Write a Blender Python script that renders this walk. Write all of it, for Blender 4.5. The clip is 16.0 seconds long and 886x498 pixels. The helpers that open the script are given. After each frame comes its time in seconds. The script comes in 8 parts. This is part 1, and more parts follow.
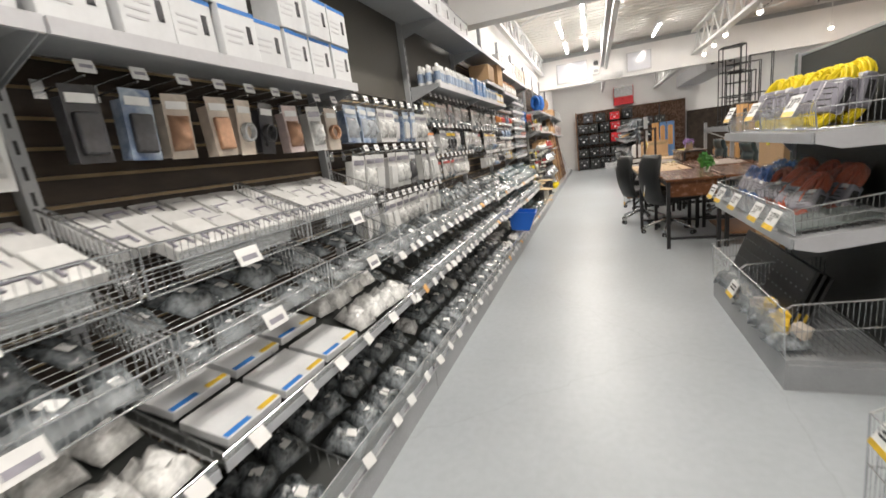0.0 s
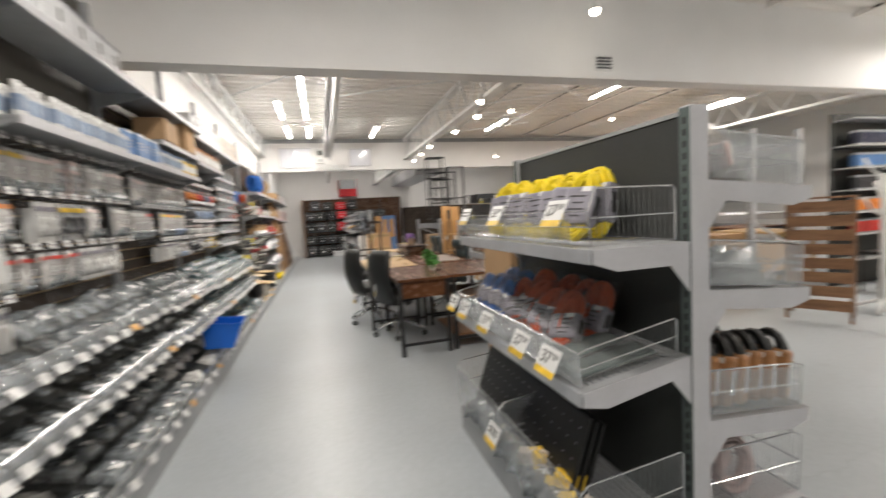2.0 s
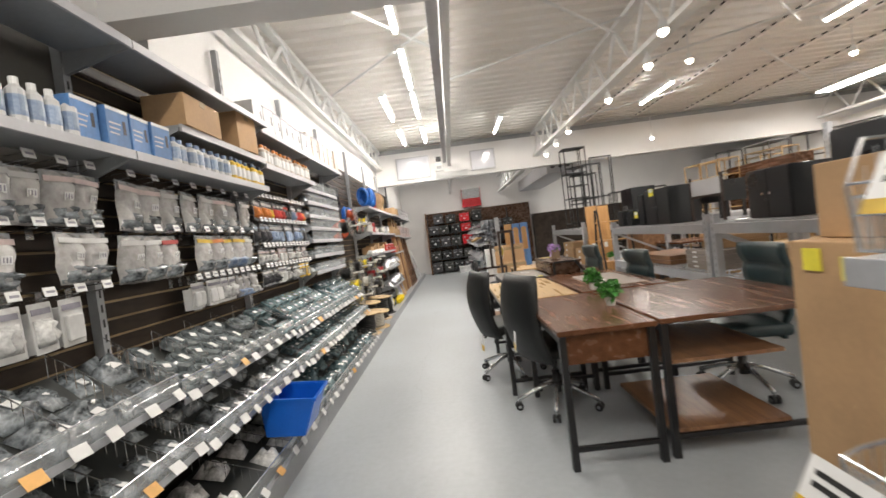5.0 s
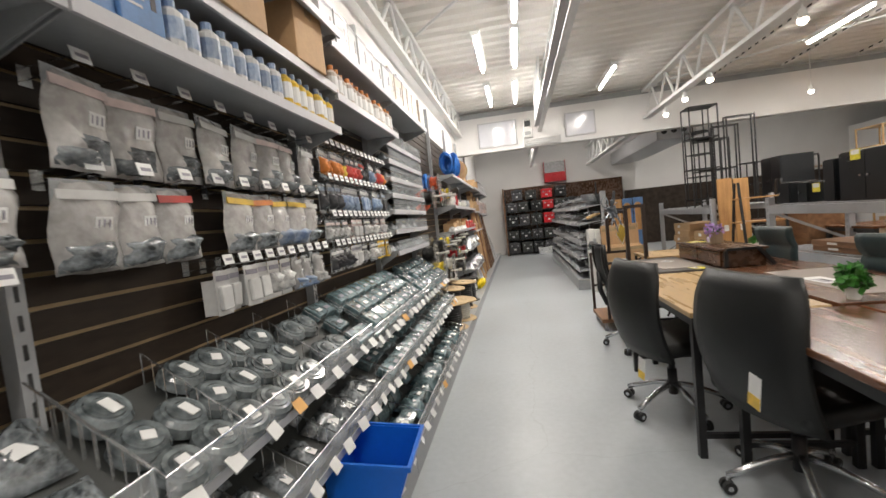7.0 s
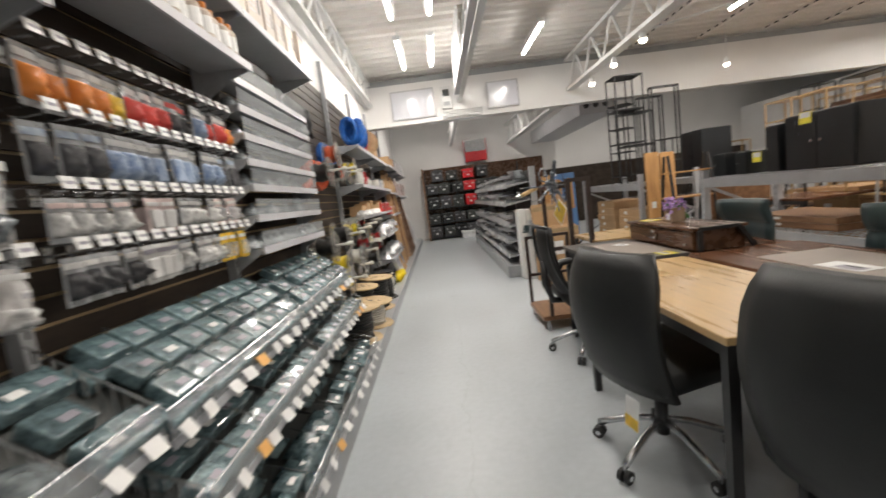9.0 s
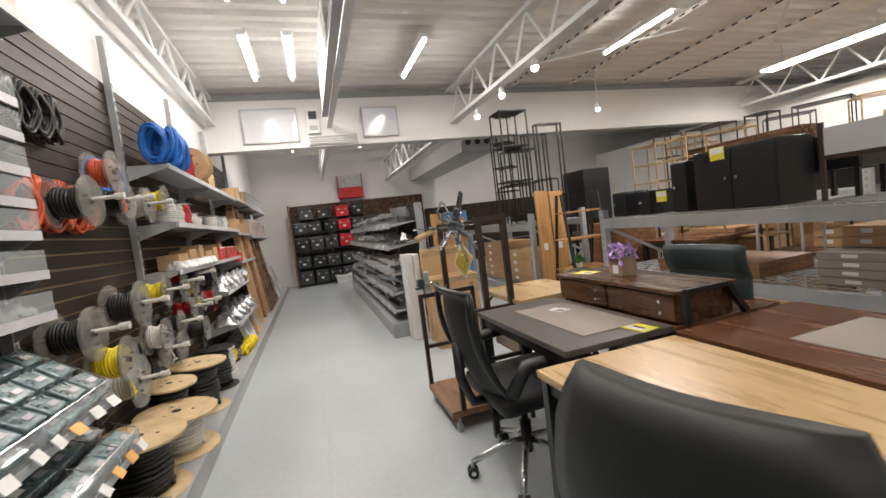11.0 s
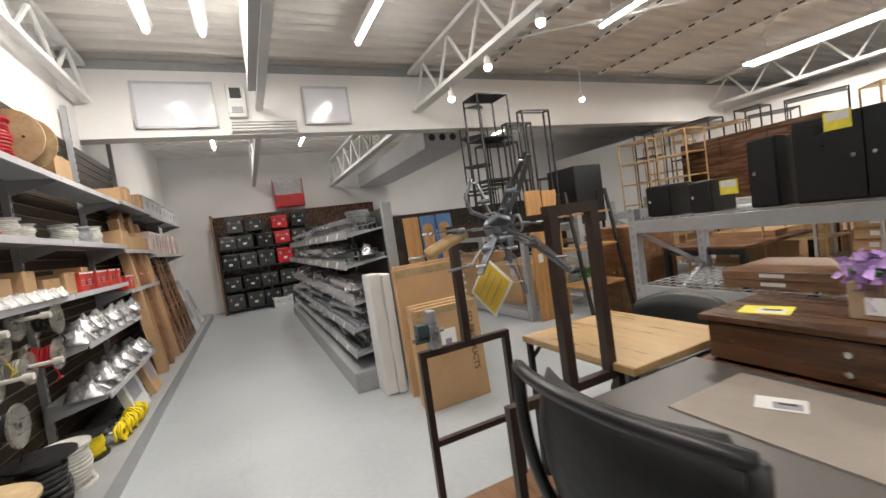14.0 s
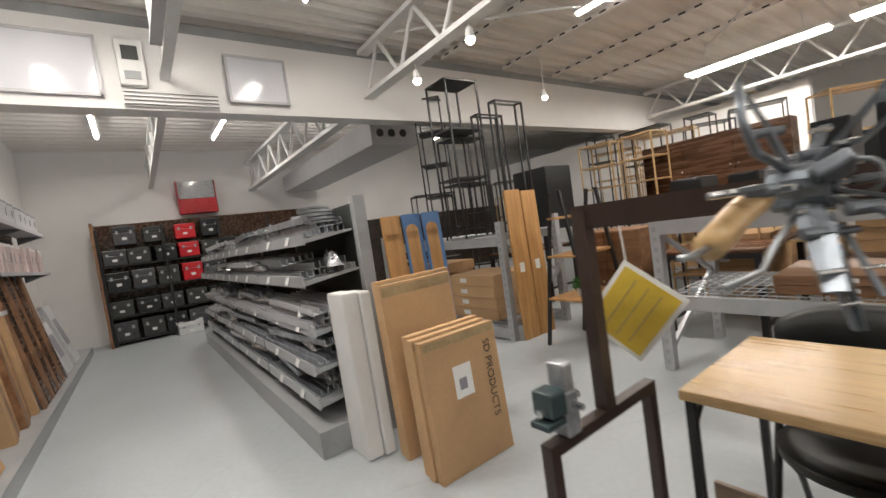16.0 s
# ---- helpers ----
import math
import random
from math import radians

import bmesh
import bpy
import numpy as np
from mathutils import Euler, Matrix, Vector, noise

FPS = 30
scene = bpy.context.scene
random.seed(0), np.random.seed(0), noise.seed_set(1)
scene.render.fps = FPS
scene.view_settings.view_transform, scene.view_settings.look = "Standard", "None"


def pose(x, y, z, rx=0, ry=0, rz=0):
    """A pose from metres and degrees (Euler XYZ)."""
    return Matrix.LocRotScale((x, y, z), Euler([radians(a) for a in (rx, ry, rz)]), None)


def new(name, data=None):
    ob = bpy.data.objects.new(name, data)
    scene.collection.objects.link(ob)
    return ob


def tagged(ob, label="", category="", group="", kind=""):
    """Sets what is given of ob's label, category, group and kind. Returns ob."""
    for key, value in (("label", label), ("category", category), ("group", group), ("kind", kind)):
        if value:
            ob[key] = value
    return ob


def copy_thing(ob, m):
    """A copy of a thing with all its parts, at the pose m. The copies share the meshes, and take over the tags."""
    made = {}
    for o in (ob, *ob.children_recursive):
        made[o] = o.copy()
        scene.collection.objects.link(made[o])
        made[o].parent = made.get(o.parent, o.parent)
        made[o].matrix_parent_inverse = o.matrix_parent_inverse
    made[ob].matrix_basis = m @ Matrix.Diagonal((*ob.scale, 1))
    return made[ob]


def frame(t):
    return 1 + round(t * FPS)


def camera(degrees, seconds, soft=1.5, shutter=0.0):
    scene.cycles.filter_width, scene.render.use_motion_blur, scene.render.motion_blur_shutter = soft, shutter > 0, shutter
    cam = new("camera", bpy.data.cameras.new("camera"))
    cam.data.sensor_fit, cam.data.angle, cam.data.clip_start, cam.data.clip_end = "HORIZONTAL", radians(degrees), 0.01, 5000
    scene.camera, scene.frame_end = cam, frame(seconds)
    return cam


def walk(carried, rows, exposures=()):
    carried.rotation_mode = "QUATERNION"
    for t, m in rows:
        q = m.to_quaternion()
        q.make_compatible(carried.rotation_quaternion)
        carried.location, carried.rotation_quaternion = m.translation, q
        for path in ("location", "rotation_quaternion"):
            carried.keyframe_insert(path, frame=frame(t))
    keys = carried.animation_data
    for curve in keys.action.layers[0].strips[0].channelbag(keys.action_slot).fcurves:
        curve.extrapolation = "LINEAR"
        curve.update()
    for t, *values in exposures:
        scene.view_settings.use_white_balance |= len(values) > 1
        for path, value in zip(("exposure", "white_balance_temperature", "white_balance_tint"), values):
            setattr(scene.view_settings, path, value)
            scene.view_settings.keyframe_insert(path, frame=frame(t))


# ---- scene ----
cam = camera(93.5, 16.0, shutter=0.4)
METRES, EYE, TILT, LEAN, TURN = 8.65, 1.3, 0.0, 0.0, 21.1
ROWS = [
    (0.0, 0.0, 0.0, 0.0, -1.63, -12.69, 7.25),
    (0.5, 0.0047, 0.0305, 0.0008, -2.23, -8.88, 6.66),
    (1.0, 0.0085, 0.0629, 0.0045, -10.42, -7.11, 5.21),
    (1.5, 0.0274, 0.0919, 0.0046, -19.59, -4.42, 4.09),
    (2.0, 0.0521, 0.1151, 0.0037, -37.12, -4.63, 3.39),
    (2.5, 0.0726, 0.1437, 0.0057, -54.11, -2.5, 2.18),
    (3.0, 0.0936, 0.171, 0.0031, -56.29, -2.41, 3.64),
    (3.5, 0.1152, 0.1969, 0.0039, -48.6, -0.94, 5.06),
    (4.0, 0.1274, 0.2264, 0.0019, -46.77, -1.82, 4.24),
    (4.5, 0.1328, 0.257, 0.0017, -37.24, -2.12, 4.24),
    (5.0, 0.1373, 0.2909, 0.0019, -19.94, -1.65, 7.25),
    (7.5, 0.1324, 0.454, 0.0016, -11.09, -5.69, 6.18),
    (8.0, 0.1401, 0.4817, -0.0008, -14.47, -8.7, 6.61),
    (8.5, 0.157, 0.5101, 0.0006, -15.93, -6.41, 8.08),
    (9.0, 0.1715, 0.5339, -0.004, -21.87, -6.92, 7.25),
    (9.5, 0.1895, 0.5646, -0.0002, -32.46, -2.96, 4.33),
    (12.0, 0.2587, 0.6958, -0.0015, -40.63, -4.55, 7.47),
    (12.5, 0.2725, 0.7131, -0.0037, -45.95, -5.08, 6.68),
    (13.0, 0.2858, 0.7409, -0.0014, -56.87, -4.28, 3.9),
    (13.5, 0.2922, 0.7656, -0.0028, -54.01, -4.05, 3.71),
    (14.0, 0.3029, 0.7957, -0.0021, -46.52, -3.07, 8.07),
    (14.5, 0.3151, 0.8211, -0.0041, -58.1, -4.32, 6.14),
    (15.0, 0.3151, 0.8488, -0.0026, -64.89, -2.89, 4.39),
    (15.5, 0.3238, 0.8761, -0.0029, -60.04, -3.84, 7.67),
    (16.0, 0.3367, 0.9042, -0.0031, -57.71, -2.93, 8.29),
]
walk(cam, [(t, pose(0, 0, EYE, TILT, LEAN, TURN) @ pose(METRES * x, METRES * y, METRES * z, 90 + pitch, roll, yaw)) for t, x, y, z, yaw, pitch, roll in ROWS],
     exposures=[(0, 0.14), (1.5, -0.04), (2.5, -0.08), (3.5, -0.22), (4.1, -0.10), (4.5, -0.08), (5, 0.04), (7.5, -0.26), (12, -0.30), (16, -0.36)])

# ---- light ----
world = bpy.data.worlds.new("world")
scene.world = world
world.use_nodes = True
world.node_tree.nodes["Background"].inputs[0].default_value = (0.8, 0.85, 1.0, 1)
world.node_tree.nodes["Background"].inputs[1].default_value = 0.35


def area_lamp(x, y, z, sx, sy, power, colour=(1.0, 0.93, 0.85), rx=0, ry=0):
    data = bpy.data.lights.new("fluorescent_glow", "AREA")
    data.shape, data.size, data.size_y, data.energy, data.color = "RECTANGLE", sx, sy, power, colour
    ob = new("fluorescent_glow", data)
    ob.matrix_basis = pose(x, y, z, rx, ry, 0)
    return ob


# ---- materials ----
def mat(name, colour, rough=0.5, metal=0.0, vary=0.12, scale=6.0, bump=0.0, fine=60.0, second=None, stretch=(1, 1, 1),
        alpha=None, emit=0.0, coat=0.0, island=0.0, spec=0.5):
    """A surface with colour variation at two scales, roughness variation and fine relief."""
    m = bpy.data.materials.new(name)
    m.use_nodes = True
    nt = m.node_tree
    n, l = nt.nodes, nt.links
    b = n["Principled BSDF"]
    tc = n.new("ShaderNodeTexCoord")
    mp = n.new("ShaderNodeMapping")
    mp.inputs["Scale"].default_value = stretch
    l.new(tc.outputs["Object"], mp.inputs[0])
    n1 = n.new("ShaderNodeTexNoise")
    n1.inputs["Scale"].default_value, n1.inputs["Detail"].default_value = scale, 5
    n2 = n.new("ShaderNodeTexNoise")
    n2.inputs["Scale"].default_value, n2.inputs["Detail"].default_value = fine, 3
    l.new(mp.outputs[0], n1.inputs["Vector"]), l.new(mp.outputs[0], n2.inputs["Vector"])
    add = n.new("ShaderNodeMath")
    add.operation = "MULTIPLY_ADD"
    l.new(n2.outputs[0], add.inputs[0])
    add.inputs[1].default_value = 0.4
    l.new(n1.outputs[0], add.inputs[2])
    ramp = n.new("ShaderNodeValToRGB")
    c0 = [c * (1 - vary) for c in colour]
    c1 = list(second) if second else [min(1, c * (1 + vary)) for c in colour]
    ramp.color_ramp.elements[0].position, ramp.color_ramp.elements[1].position = 0.5, 0.9
    ramp.color_ramp.elements[0].color, ramp.color_ramp.elements[1].color = (*c0, 1), (*c1, 1)
    l.new(add.outputs[0], ramp.inputs[0])
    out = ramp.outputs[0]
    if island:
        oi = n.new("ShaderNodeObjectInfo")
        ge = n.new("ShaderNodeNewGeometry")
        s = n.new("ShaderNodeMath")
        s.operation = "ADD"
        l.new(oi.outputs["Random"], s.inputs[0]), l.new(ge.outputs["Random Per Island"], s.inputs[1])
        f = n.new("ShaderNodeMath")
        f.operation = "FRACT"
        l.new(s.outputs[0], f.inputs[0])
        mr = n.new("ShaderNodeMapRange")
        mr.inputs[3].default_value, mr.inputs[4].default_value = 1 - island, 1 + island
        l.new(f.outputs[0], mr.inputs[0])
        hs = n.new("ShaderNodeHueSaturation")
        l.new(mr.outputs[0], hs.inputs["Value"]), l.new(out, hs.inputs["Color"])
        out = hs.outputs[0]
    l.new(out, b.inputs["Base Color"])
    rr = n.new("ShaderNodeMapRange")
    rr.inputs[3].default_value, rr.inputs[4].default_value = max(0.02, rough - 0.1), min(1, rough + 0.12)
    l.new(n1.outputs[0], rr.inputs[0]), l.new(rr.outputs[0], b.inputs["Roughness"])
    b.inputs["Metallic"].default_value = metal
    b.inputs["Specular IOR Level"].default_value = spec
    b.inputs["Coat Weight"].default_value = coat
    if bump:
        bp = n.new("ShaderNodeBump")
        bp.inputs["Strength"].default_value, bp.inputs["Distance"].default_value = bump, 0.01
        l.new(add.outputs[0], bp.inputs["Height"]), l.new(bp.outputs[0], b.inputs["Normal"])
    if alpha is not None:
        b.inputs["Alpha"].default_value = alpha
    if emit:
        b.inputs["Emission Color"].default_value = (*colour, 1)
        b.inputs["Emission Strength"].default_value = emit
    return m


def wood(name, dark, light, rough=0.35, stretch=(14, 1.2, 14), scale=2.0):
    return mat(name, dark, rough, second=light, vary=0.1, scale=scale, fine=14, stretch=stretch, bump=0.015)


M = {}
M["floor"] = mat("painted_concrete_floor", (0.40, 0.43, 0.45), 0.36, vary=0.09, scale=0.9, fine=25, bump=0.015)
def scuff(m):
    """Small dark scuffs and thin crack lines in the floor paint."""
    nt = m.node_tree
    n, l = nt.nodes, nt.links
    b = n["Principled BSDF"]
    src = b.inputs["Base Color"].links[0].from_socket
    tc = n.new("ShaderNodeTexCoord")
    nz = n.new("ShaderNodeTexNoise")
    nz.inputs["Scale"].default_value, nz.inputs["Detail"].default_value = 3.1, 9
    l.new(tc.outputs["Object"], nz.inputs["Vector"])
    r = n.new("ShaderNodeValToRGB")
    r.color_ramp.elements[0].position, r.color_ramp.elements[1].position = 0.68, 0.74
    l.new(nz.outputs[0], r.inputs[0])
    vo = n.new("ShaderNodeTexVoronoi")
    vo.feature = "DISTANCE_TO_EDGE"
    vo.inputs["Scale"].default_value = 0.28
    wob = n.new("ShaderNodeMixRGB")
    wob.blend_type = "ADD"
    wob.inputs[0].default_value = 0.18
    l.new(tc.outputs["Object"], wob.inputs[1]), l.new(nz.outputs[1], wob.inputs[2]), l.new(wob.outputs[0], vo.inputs["Vector"])
    lt = n.new("ShaderNodeMath")
    lt.operation = "LESS_THAN"
    lt.inputs[1].default_value = 0.0012
    l.new(vo.outputs["Distance"], lt.inputs[0])
    mx = n.new("ShaderNodeMath")
    mx.operation = "MULTIPLY_ADD"
    l.new(lt.outputs[0], mx.inputs[0])
    mx.inputs[1].default_value = 0.09
    k = n.new("ShaderNodeMath")
    k.operation = "MULTIPLY"
    k.inputs[1].default_value = 0.11
    l.new(r.outputs[0], k.inputs[0]), l.new(k.outputs[0], mx.inputs[2])
    mix = n.new("ShaderNodeMixRGB")
    mix.inputs[2].default_value = (0.13, 0.125, 0.12, 1)
    l.new(mx.outputs[0], mix.inputs[0]), l.new(src, mix.inputs[1]), l.new(mix.outputs[0], b.inputs["Base Color"])


scuff(M["floor"])
M["floor2"] = mat("cream_floor", (0.62, 0.60, 0.57), 0.28, vary=0.06, scale=0.9, fine=25, bump=0.015)
M["wall"] = mat("white_wall_paint", (0.80, 0.79, 0.78), 0.6, vary=0.04, scale=1.2, bump=0.03)
M["deck"] = mat("white_roof_deck", (0.80, 0.77, 0.73), 0.5, vary=0.025, scale=0.5)
M["steel_white"] = mat("white_painted_steel", (0.72, 0.72, 0.71), 0.4, vary=0.06, scale=4)
M["grey"] = mat("grey_shelf_paint", (0.33, 0.34, 0.35), 0.4, vary=0.10, scale=5, bump=0.01)
M["shelf"] = mat("silver_shelf_paint", (0.45, 0.46, 0.48), 0.32, 0.3, vary=0.08, scale=6)
M["lightgrey"] = mat("light_grey_shelf_paint", (0.50, 0.50, 0.52), 0.35, vary=0.06, scale=5)
M["panel"] = mat("charcoal_back_panel", (0.035, 0.038, 0.036), 0.55, vary=0.15, scale=2, bump=0.01)
M["whiteboard"] = mat("glossy_whiteboard", (0.70, 0.71, 0.76), 0.12, vary=0.03, scale=3)
M["backing"] = mat("grey_brown_backing_board", (0.075, 0.070, 0.060), 0.55, vary=0.12, scale=1.5, bump=0.01)
M["reel"] = mat("clear_reel_plastic", (0.26, 0.245, 0.21), 0.12, vary=0.45, scale=16, second=(0.50, 0.48, 0.44), alpha=0.42, coat=0.5)
M["foilbag"] = mat("silver_foil_wrap", (0.34, 0.35, 0.37), 0.22, 0.7, vary=0.35, scale=14, fine=50, second=(0.75, 0.75, 0.76), bump=0.8, island=0.2)
M["filmbag"] = mat("thin_clear_film", (0.66, 0.66, 0.65), 0.10, vary=0.25, scale=16, fine=45, alpha=0.10, bump=0.5, coat=0.6)
M["slat"] = wood("dark_slat_panel", (0.022, 0.016, 0.012), (0.05, 0.036, 0.026), 0.5, (4, 1, 4))
M["slat"].node_tree.nodes["Principled BSDF"].inputs["Specular IOR Level"].default_value = 0.22
M["groove"] = wood("slat_edge_strip", (0.28, 0.20, 0.10), (0.42, 0.31, 0.17), 0.5, (4, 1, 4))
M["chrome"] = mat("chrome_wire", (0.62, 0.63, 0.64), 0.22, 0.9, vary=0.1, scale=12)
M["steel"] = mat("bare_steel", (0.36, 0.38, 0.40), 0.38, 0.85, vary=0.2, scale=10)
M["acrylic"] = mat("clear_acrylic", (0.62, 0.66, 0.68), 0.10, vary=0.10, scale=9, alpha=0.22)
M["tag"] = mat("white_price_tag", (0.74, 0.74, 0.73), 0.45, vary=0.04, scale=20)
M["tagorange"] = mat("orange_price_tag", (0.75, 0.42, 0.14), 0.5, vary=0.08, scale=20)
M["yellowtag"] = mat("yellow_price_tag", (0.80, 0.70, 0.06), 0.5, vary=0.08, scale=20)
M["mustard"] = mat("mustard_tag_paper", (0.62, 0.43, 0.05), 0.5, vary=0.08, scale=20)
M["ink"] = mat("black_print", (0.02, 0.02, 0.02), 0.5, vary=0.1)
M["polybag"] = mat("clear_bag_over_dark_hardware", (0.055, 0.065, 0.07), 0.14, vary=0.5, scale=22, fine=80, second=(0.30, 0.33, 0.35), bump=0.7, coat=0.5, island=0.3)
M["tealbag"] = mat("bag_over_teal_hardware", (0.055, 0.095, 0.105), 0.14, vary=0.4, scale=18, fine=70, second=(0.17, 0.25, 0.27), bump=0.6, coat=0.5, island=0.3)
M["whitebag"] = mat("bag_over_white_fittings", (0.50, 0.50, 0.49), 0.18, vary=0.3, scale=18, fine=70, second=(0.8, 0.8, 0.78), bump=0.6, coat=0.4, island=0.2)
M["hazebag"] = mat("hazy_plastic_bag", (0.22, 0.22, 0.22), 0.16, vary=0.35, scale=13, fine=60, second=(0.60, 0.60, 0.58), bump=0.7, coat=0.5, island=0.2)
M["whitecard"] = mat("white_pack_card", (0.56, 0.56, 0.55), 0.4, vary=0.08, scale=14, island=0.12)
M["creamcard"] = mat("cream_pack_card", (0.52, 0.45, 0.38), 0.4, vary=0.12, scale=14, island=0.15)
M["pinkcard"] = mat("pinkish_pack_card", (0.62, 0.50, 0.48), 0.4, vary=0.12, scale=14, island=0.15)
M["bluecard"] = mat("blue_pack_card", (0.13, 0.22, 0.42), 0.35, vary=0.3, scale=12, island=0.25, second=(0.45, 0.52, 0.6))
M["redcard"] = mat("red_pack_card", (0.50, 0.045, 0.035), 0.35, vary=0.2, scale=12, island=0.3)
M["yellowcard"] = mat("yellow_pack_card", (0.70, 0.46, 0.04), 0.35, vary=0.2, scale=12, island=0.2)
M["orangecard"] = mat("orange_pack_card", (0.62, 0.20, 0.035), 0.35, vary=0.2, scale=12, island=0.2)
M["darkpart"] = mat("dark_plastic_part", (0.05, 0.05, 0.055), 0.3, vary=0.3, scale=15, island=0.3)
M["copper"] = mat("copper_part", (0.42, 0.24, 0.15), 0.35, 0.4, vary=0.2, scale=15)
M["clearblister"] = mat("clear_blister", (0.62, 0.64, 0.66), 0.1, vary=0.2, scale=20, alpha=0.42, coat=0.4)
M["whitebox"] = mat("white_carton", (0.60, 0.61, 0.62), 0.45, vary=0.05, scale=8, island=0.06)
M["bluebox"] = mat("blue_carton", (0.09, 0.20, 0.42), 0.4, vary=0.2, scale=8, island=0.2)
M["blueprint"] = mat("blue_print", (0.03, 0.17, 0.50), 0.4, vary=0.1)
M["cardboard"] = mat("corrugated_cardboard", (0.46, 0.29, 0.15), 0.7, vary=0.10, scale=4, bump=0.04, island=0.10)
M["board_edge"] = mat("cardboard_edge", (0.36, 0.22, 0.11), 0.8, vary=0.15, scale=20)
M["foam"] = mat("white_foam_wrap", (0.68, 0.68, 0.67), 0.5, vary=0.05, scale=5, bump=0.15)
M["bluebin"] = mat("blue_plastic_bin", (0.008, 0.13, 0.60), 0.3, vary=0.08, scale=5)
M["rope_yellow"] = mat("yellow_cord", (0.80, 0.62, 0.01), 0.42, vary=0.15, scale=20, island=0.08)
M["rope_orange"] = mat("orange_red_cord", (0.50, 0.075, 0.02), 0.42, vary=0.2, scale=20, island=0.15)
M["rope_blue"] = mat("blue_cord", (0.018, 0.14, 0.50), 0.42, vary=0.2, scale=20, island=0.15)
M["sleeve"] = mat("grey_card_sleeve", (0.26, 0.25, 0.29), 0.3, vary=0.15, scale=14, island=0.12)
M["walnut"] = wood("walnut_laminate", (0.105, 0.044, 0.021), (0.155, 0.067, 0.033), 0.24, (10, 1.0, 10))
M["darkwalnut"] = wood("dark_walnut_laminate", (0.042, 0.019, 0.009), (0.115, 0.052, 0.024), 0.26, (10, 1.0, 10))
M["oak"] = wood("light_oak_laminate", (0.45, 0.295, 0.135), (0.57, 0.39, 0.19), 0.28, (12, 1.0, 12))
M["pine"] = wood("pine_wood", (0.40, 0.20, 0.07), (0.60, 0.34, 0.13), 0.4, (10, 10, 0.8))
M["rustic"] = wood("rustic_brown_wood", (0.16, 0.075, 0.035), (0.30, 0.16, 0.08), 0.4, (8, 1, 8))
M["greydesk"] = mat("grey_brown_desk_top", (0.085, 0.077, 0.072), 0.4, vary=0.12, scale=8)
M["mat"] = mat("grey_desk_mat", (0.29, 0.25, 0.22), 0.7, vary=0.06, scale=12, bump=0.05)
M["blacksteel"] = mat("black_powder_steel", (0.012, 0.012, 0.013), 0.4, vary=0.2, scale=12)
M["brownsteel"] = mat("dark_brown_steel", (0.035, 0.020, 0.015), 0.4, vary=0.25, scale=10)
M["leather"] = mat("black_leatherette", (0.0075, 0.0085, 0.0085), 0.5, vary=0.25, scale=9, fine=140, bump=0.12)
M["mesh"] = mat("black_mesh_fabric", (0.012, 0.012, 0.013), 0.6, vary=0.3, scale=40, bump=0.2)
M["teal"] = mat("dark_teal_leatherette", (0.028, 0.050, 0.054), 0.4, vary=0.2, scale=9, fine=140, bump=0.1)
M["caster"] = mat("black_rubber", (0.02, 0.02, 0.02), 0.5, vary=0.2)
M["leaf"] = mat("green_leaf", (0.05, 0.22, 0.03), 0.45, vary=0.35, scale=20, island=0.4)
M["petal"] = mat("purple_petal", (0.42, 0.26, 0.58), 0.5, vary=0.3, scale=20, island=0.35)
M["pot"] = mat("white_pot", (0.7, 0.7, 0.68), 0.35, vary=0.05)
M["planter"] = wood("wooden_planter", (0.24, 0.16, 0.10), (0.36, 0.26, 0.17), 0.6, (6, 6, 1))
M["cabinetblack"] = mat("black_cabinet_lacquer", (0.010, 0.012, 0.014), 0.3, vary=0.2, scale=3)
M["red"] = mat("red_plastic", (0.50, 0.012, 0.02), 0.3, vary=0.1, scale=6)
M["spoolwood"] = wood("pale_spool_wood", (0.48, 0.34, 0.18), (0.64, 0.48, 0.28), 0.6, (3, 3, 3), 3.0)
M["cable_black"] = mat("black_cable", (0.012, 0.012, 0.012), 0.35, vary=0.3, scale=30)
M["cable_white"] = mat("white_cable", (0.60, 0.59, 0.55), 0.4, vary=0.1, scale=30)
M["gal"] = mat("galvanised_steel", (0.40, 0.42, 0.45), 0.35, 0.6, vary=0.3, scale=14, bump=0.03)
M["lightstrip"] = mat("strip_light_glow", (1.0, 0.96, 0.90), 0.3, vary=0.0, emit=13.0)
M["tube"] = mat("fluorescent_tube", (1.0, 0.97, 0.92), 0.3, vary=0.0, emit=36.0)
M["spot"] = mat("spot_bulb", (1.0, 0.90, 0.74), 0.3, vary=0.0, emit=30.0)
M["bulb"] = mat("warm_bulb", (1.0, 0.78, 0.50), 0.3, vary=0.0, emit=10.0)
M["toolsteel"] = mat("blue_grey_tool_steel", (0.17, 0.19, 0.215), 0.34, 0.65, vary=0.3, scale=16, bump=0.03)
M["milkbag"] = mat("milky_poly_bag", (0.60, 0.575, 0.555), 0.2, vary=0.25, scale=11, fine=45, second=(0.78, 0.76, 0.74), alpha=0.66, bump=0.6, coat=0.4, island=0.15)
M["slatewrap"] = mat("slate_metal_in_clear_wrap", (0.072, 0.088, 0.094), 0.14, 0.0, vary=0.35, scale=14, fine=50, second=(0.23, 0.26, 0.27), bump=0.25, coat=0.7, island=0.25)
M["tancard"] = mat("tan_card_sleeve", (0.42, 0.20, 0.08), 0.4, vary=0.2, scale=14, island=0.15)
M["navycard"] = mat("navy_tub", (0.030, 0.036, 0.075), 0.35, vary=0.2, scale=12, island=0.3)
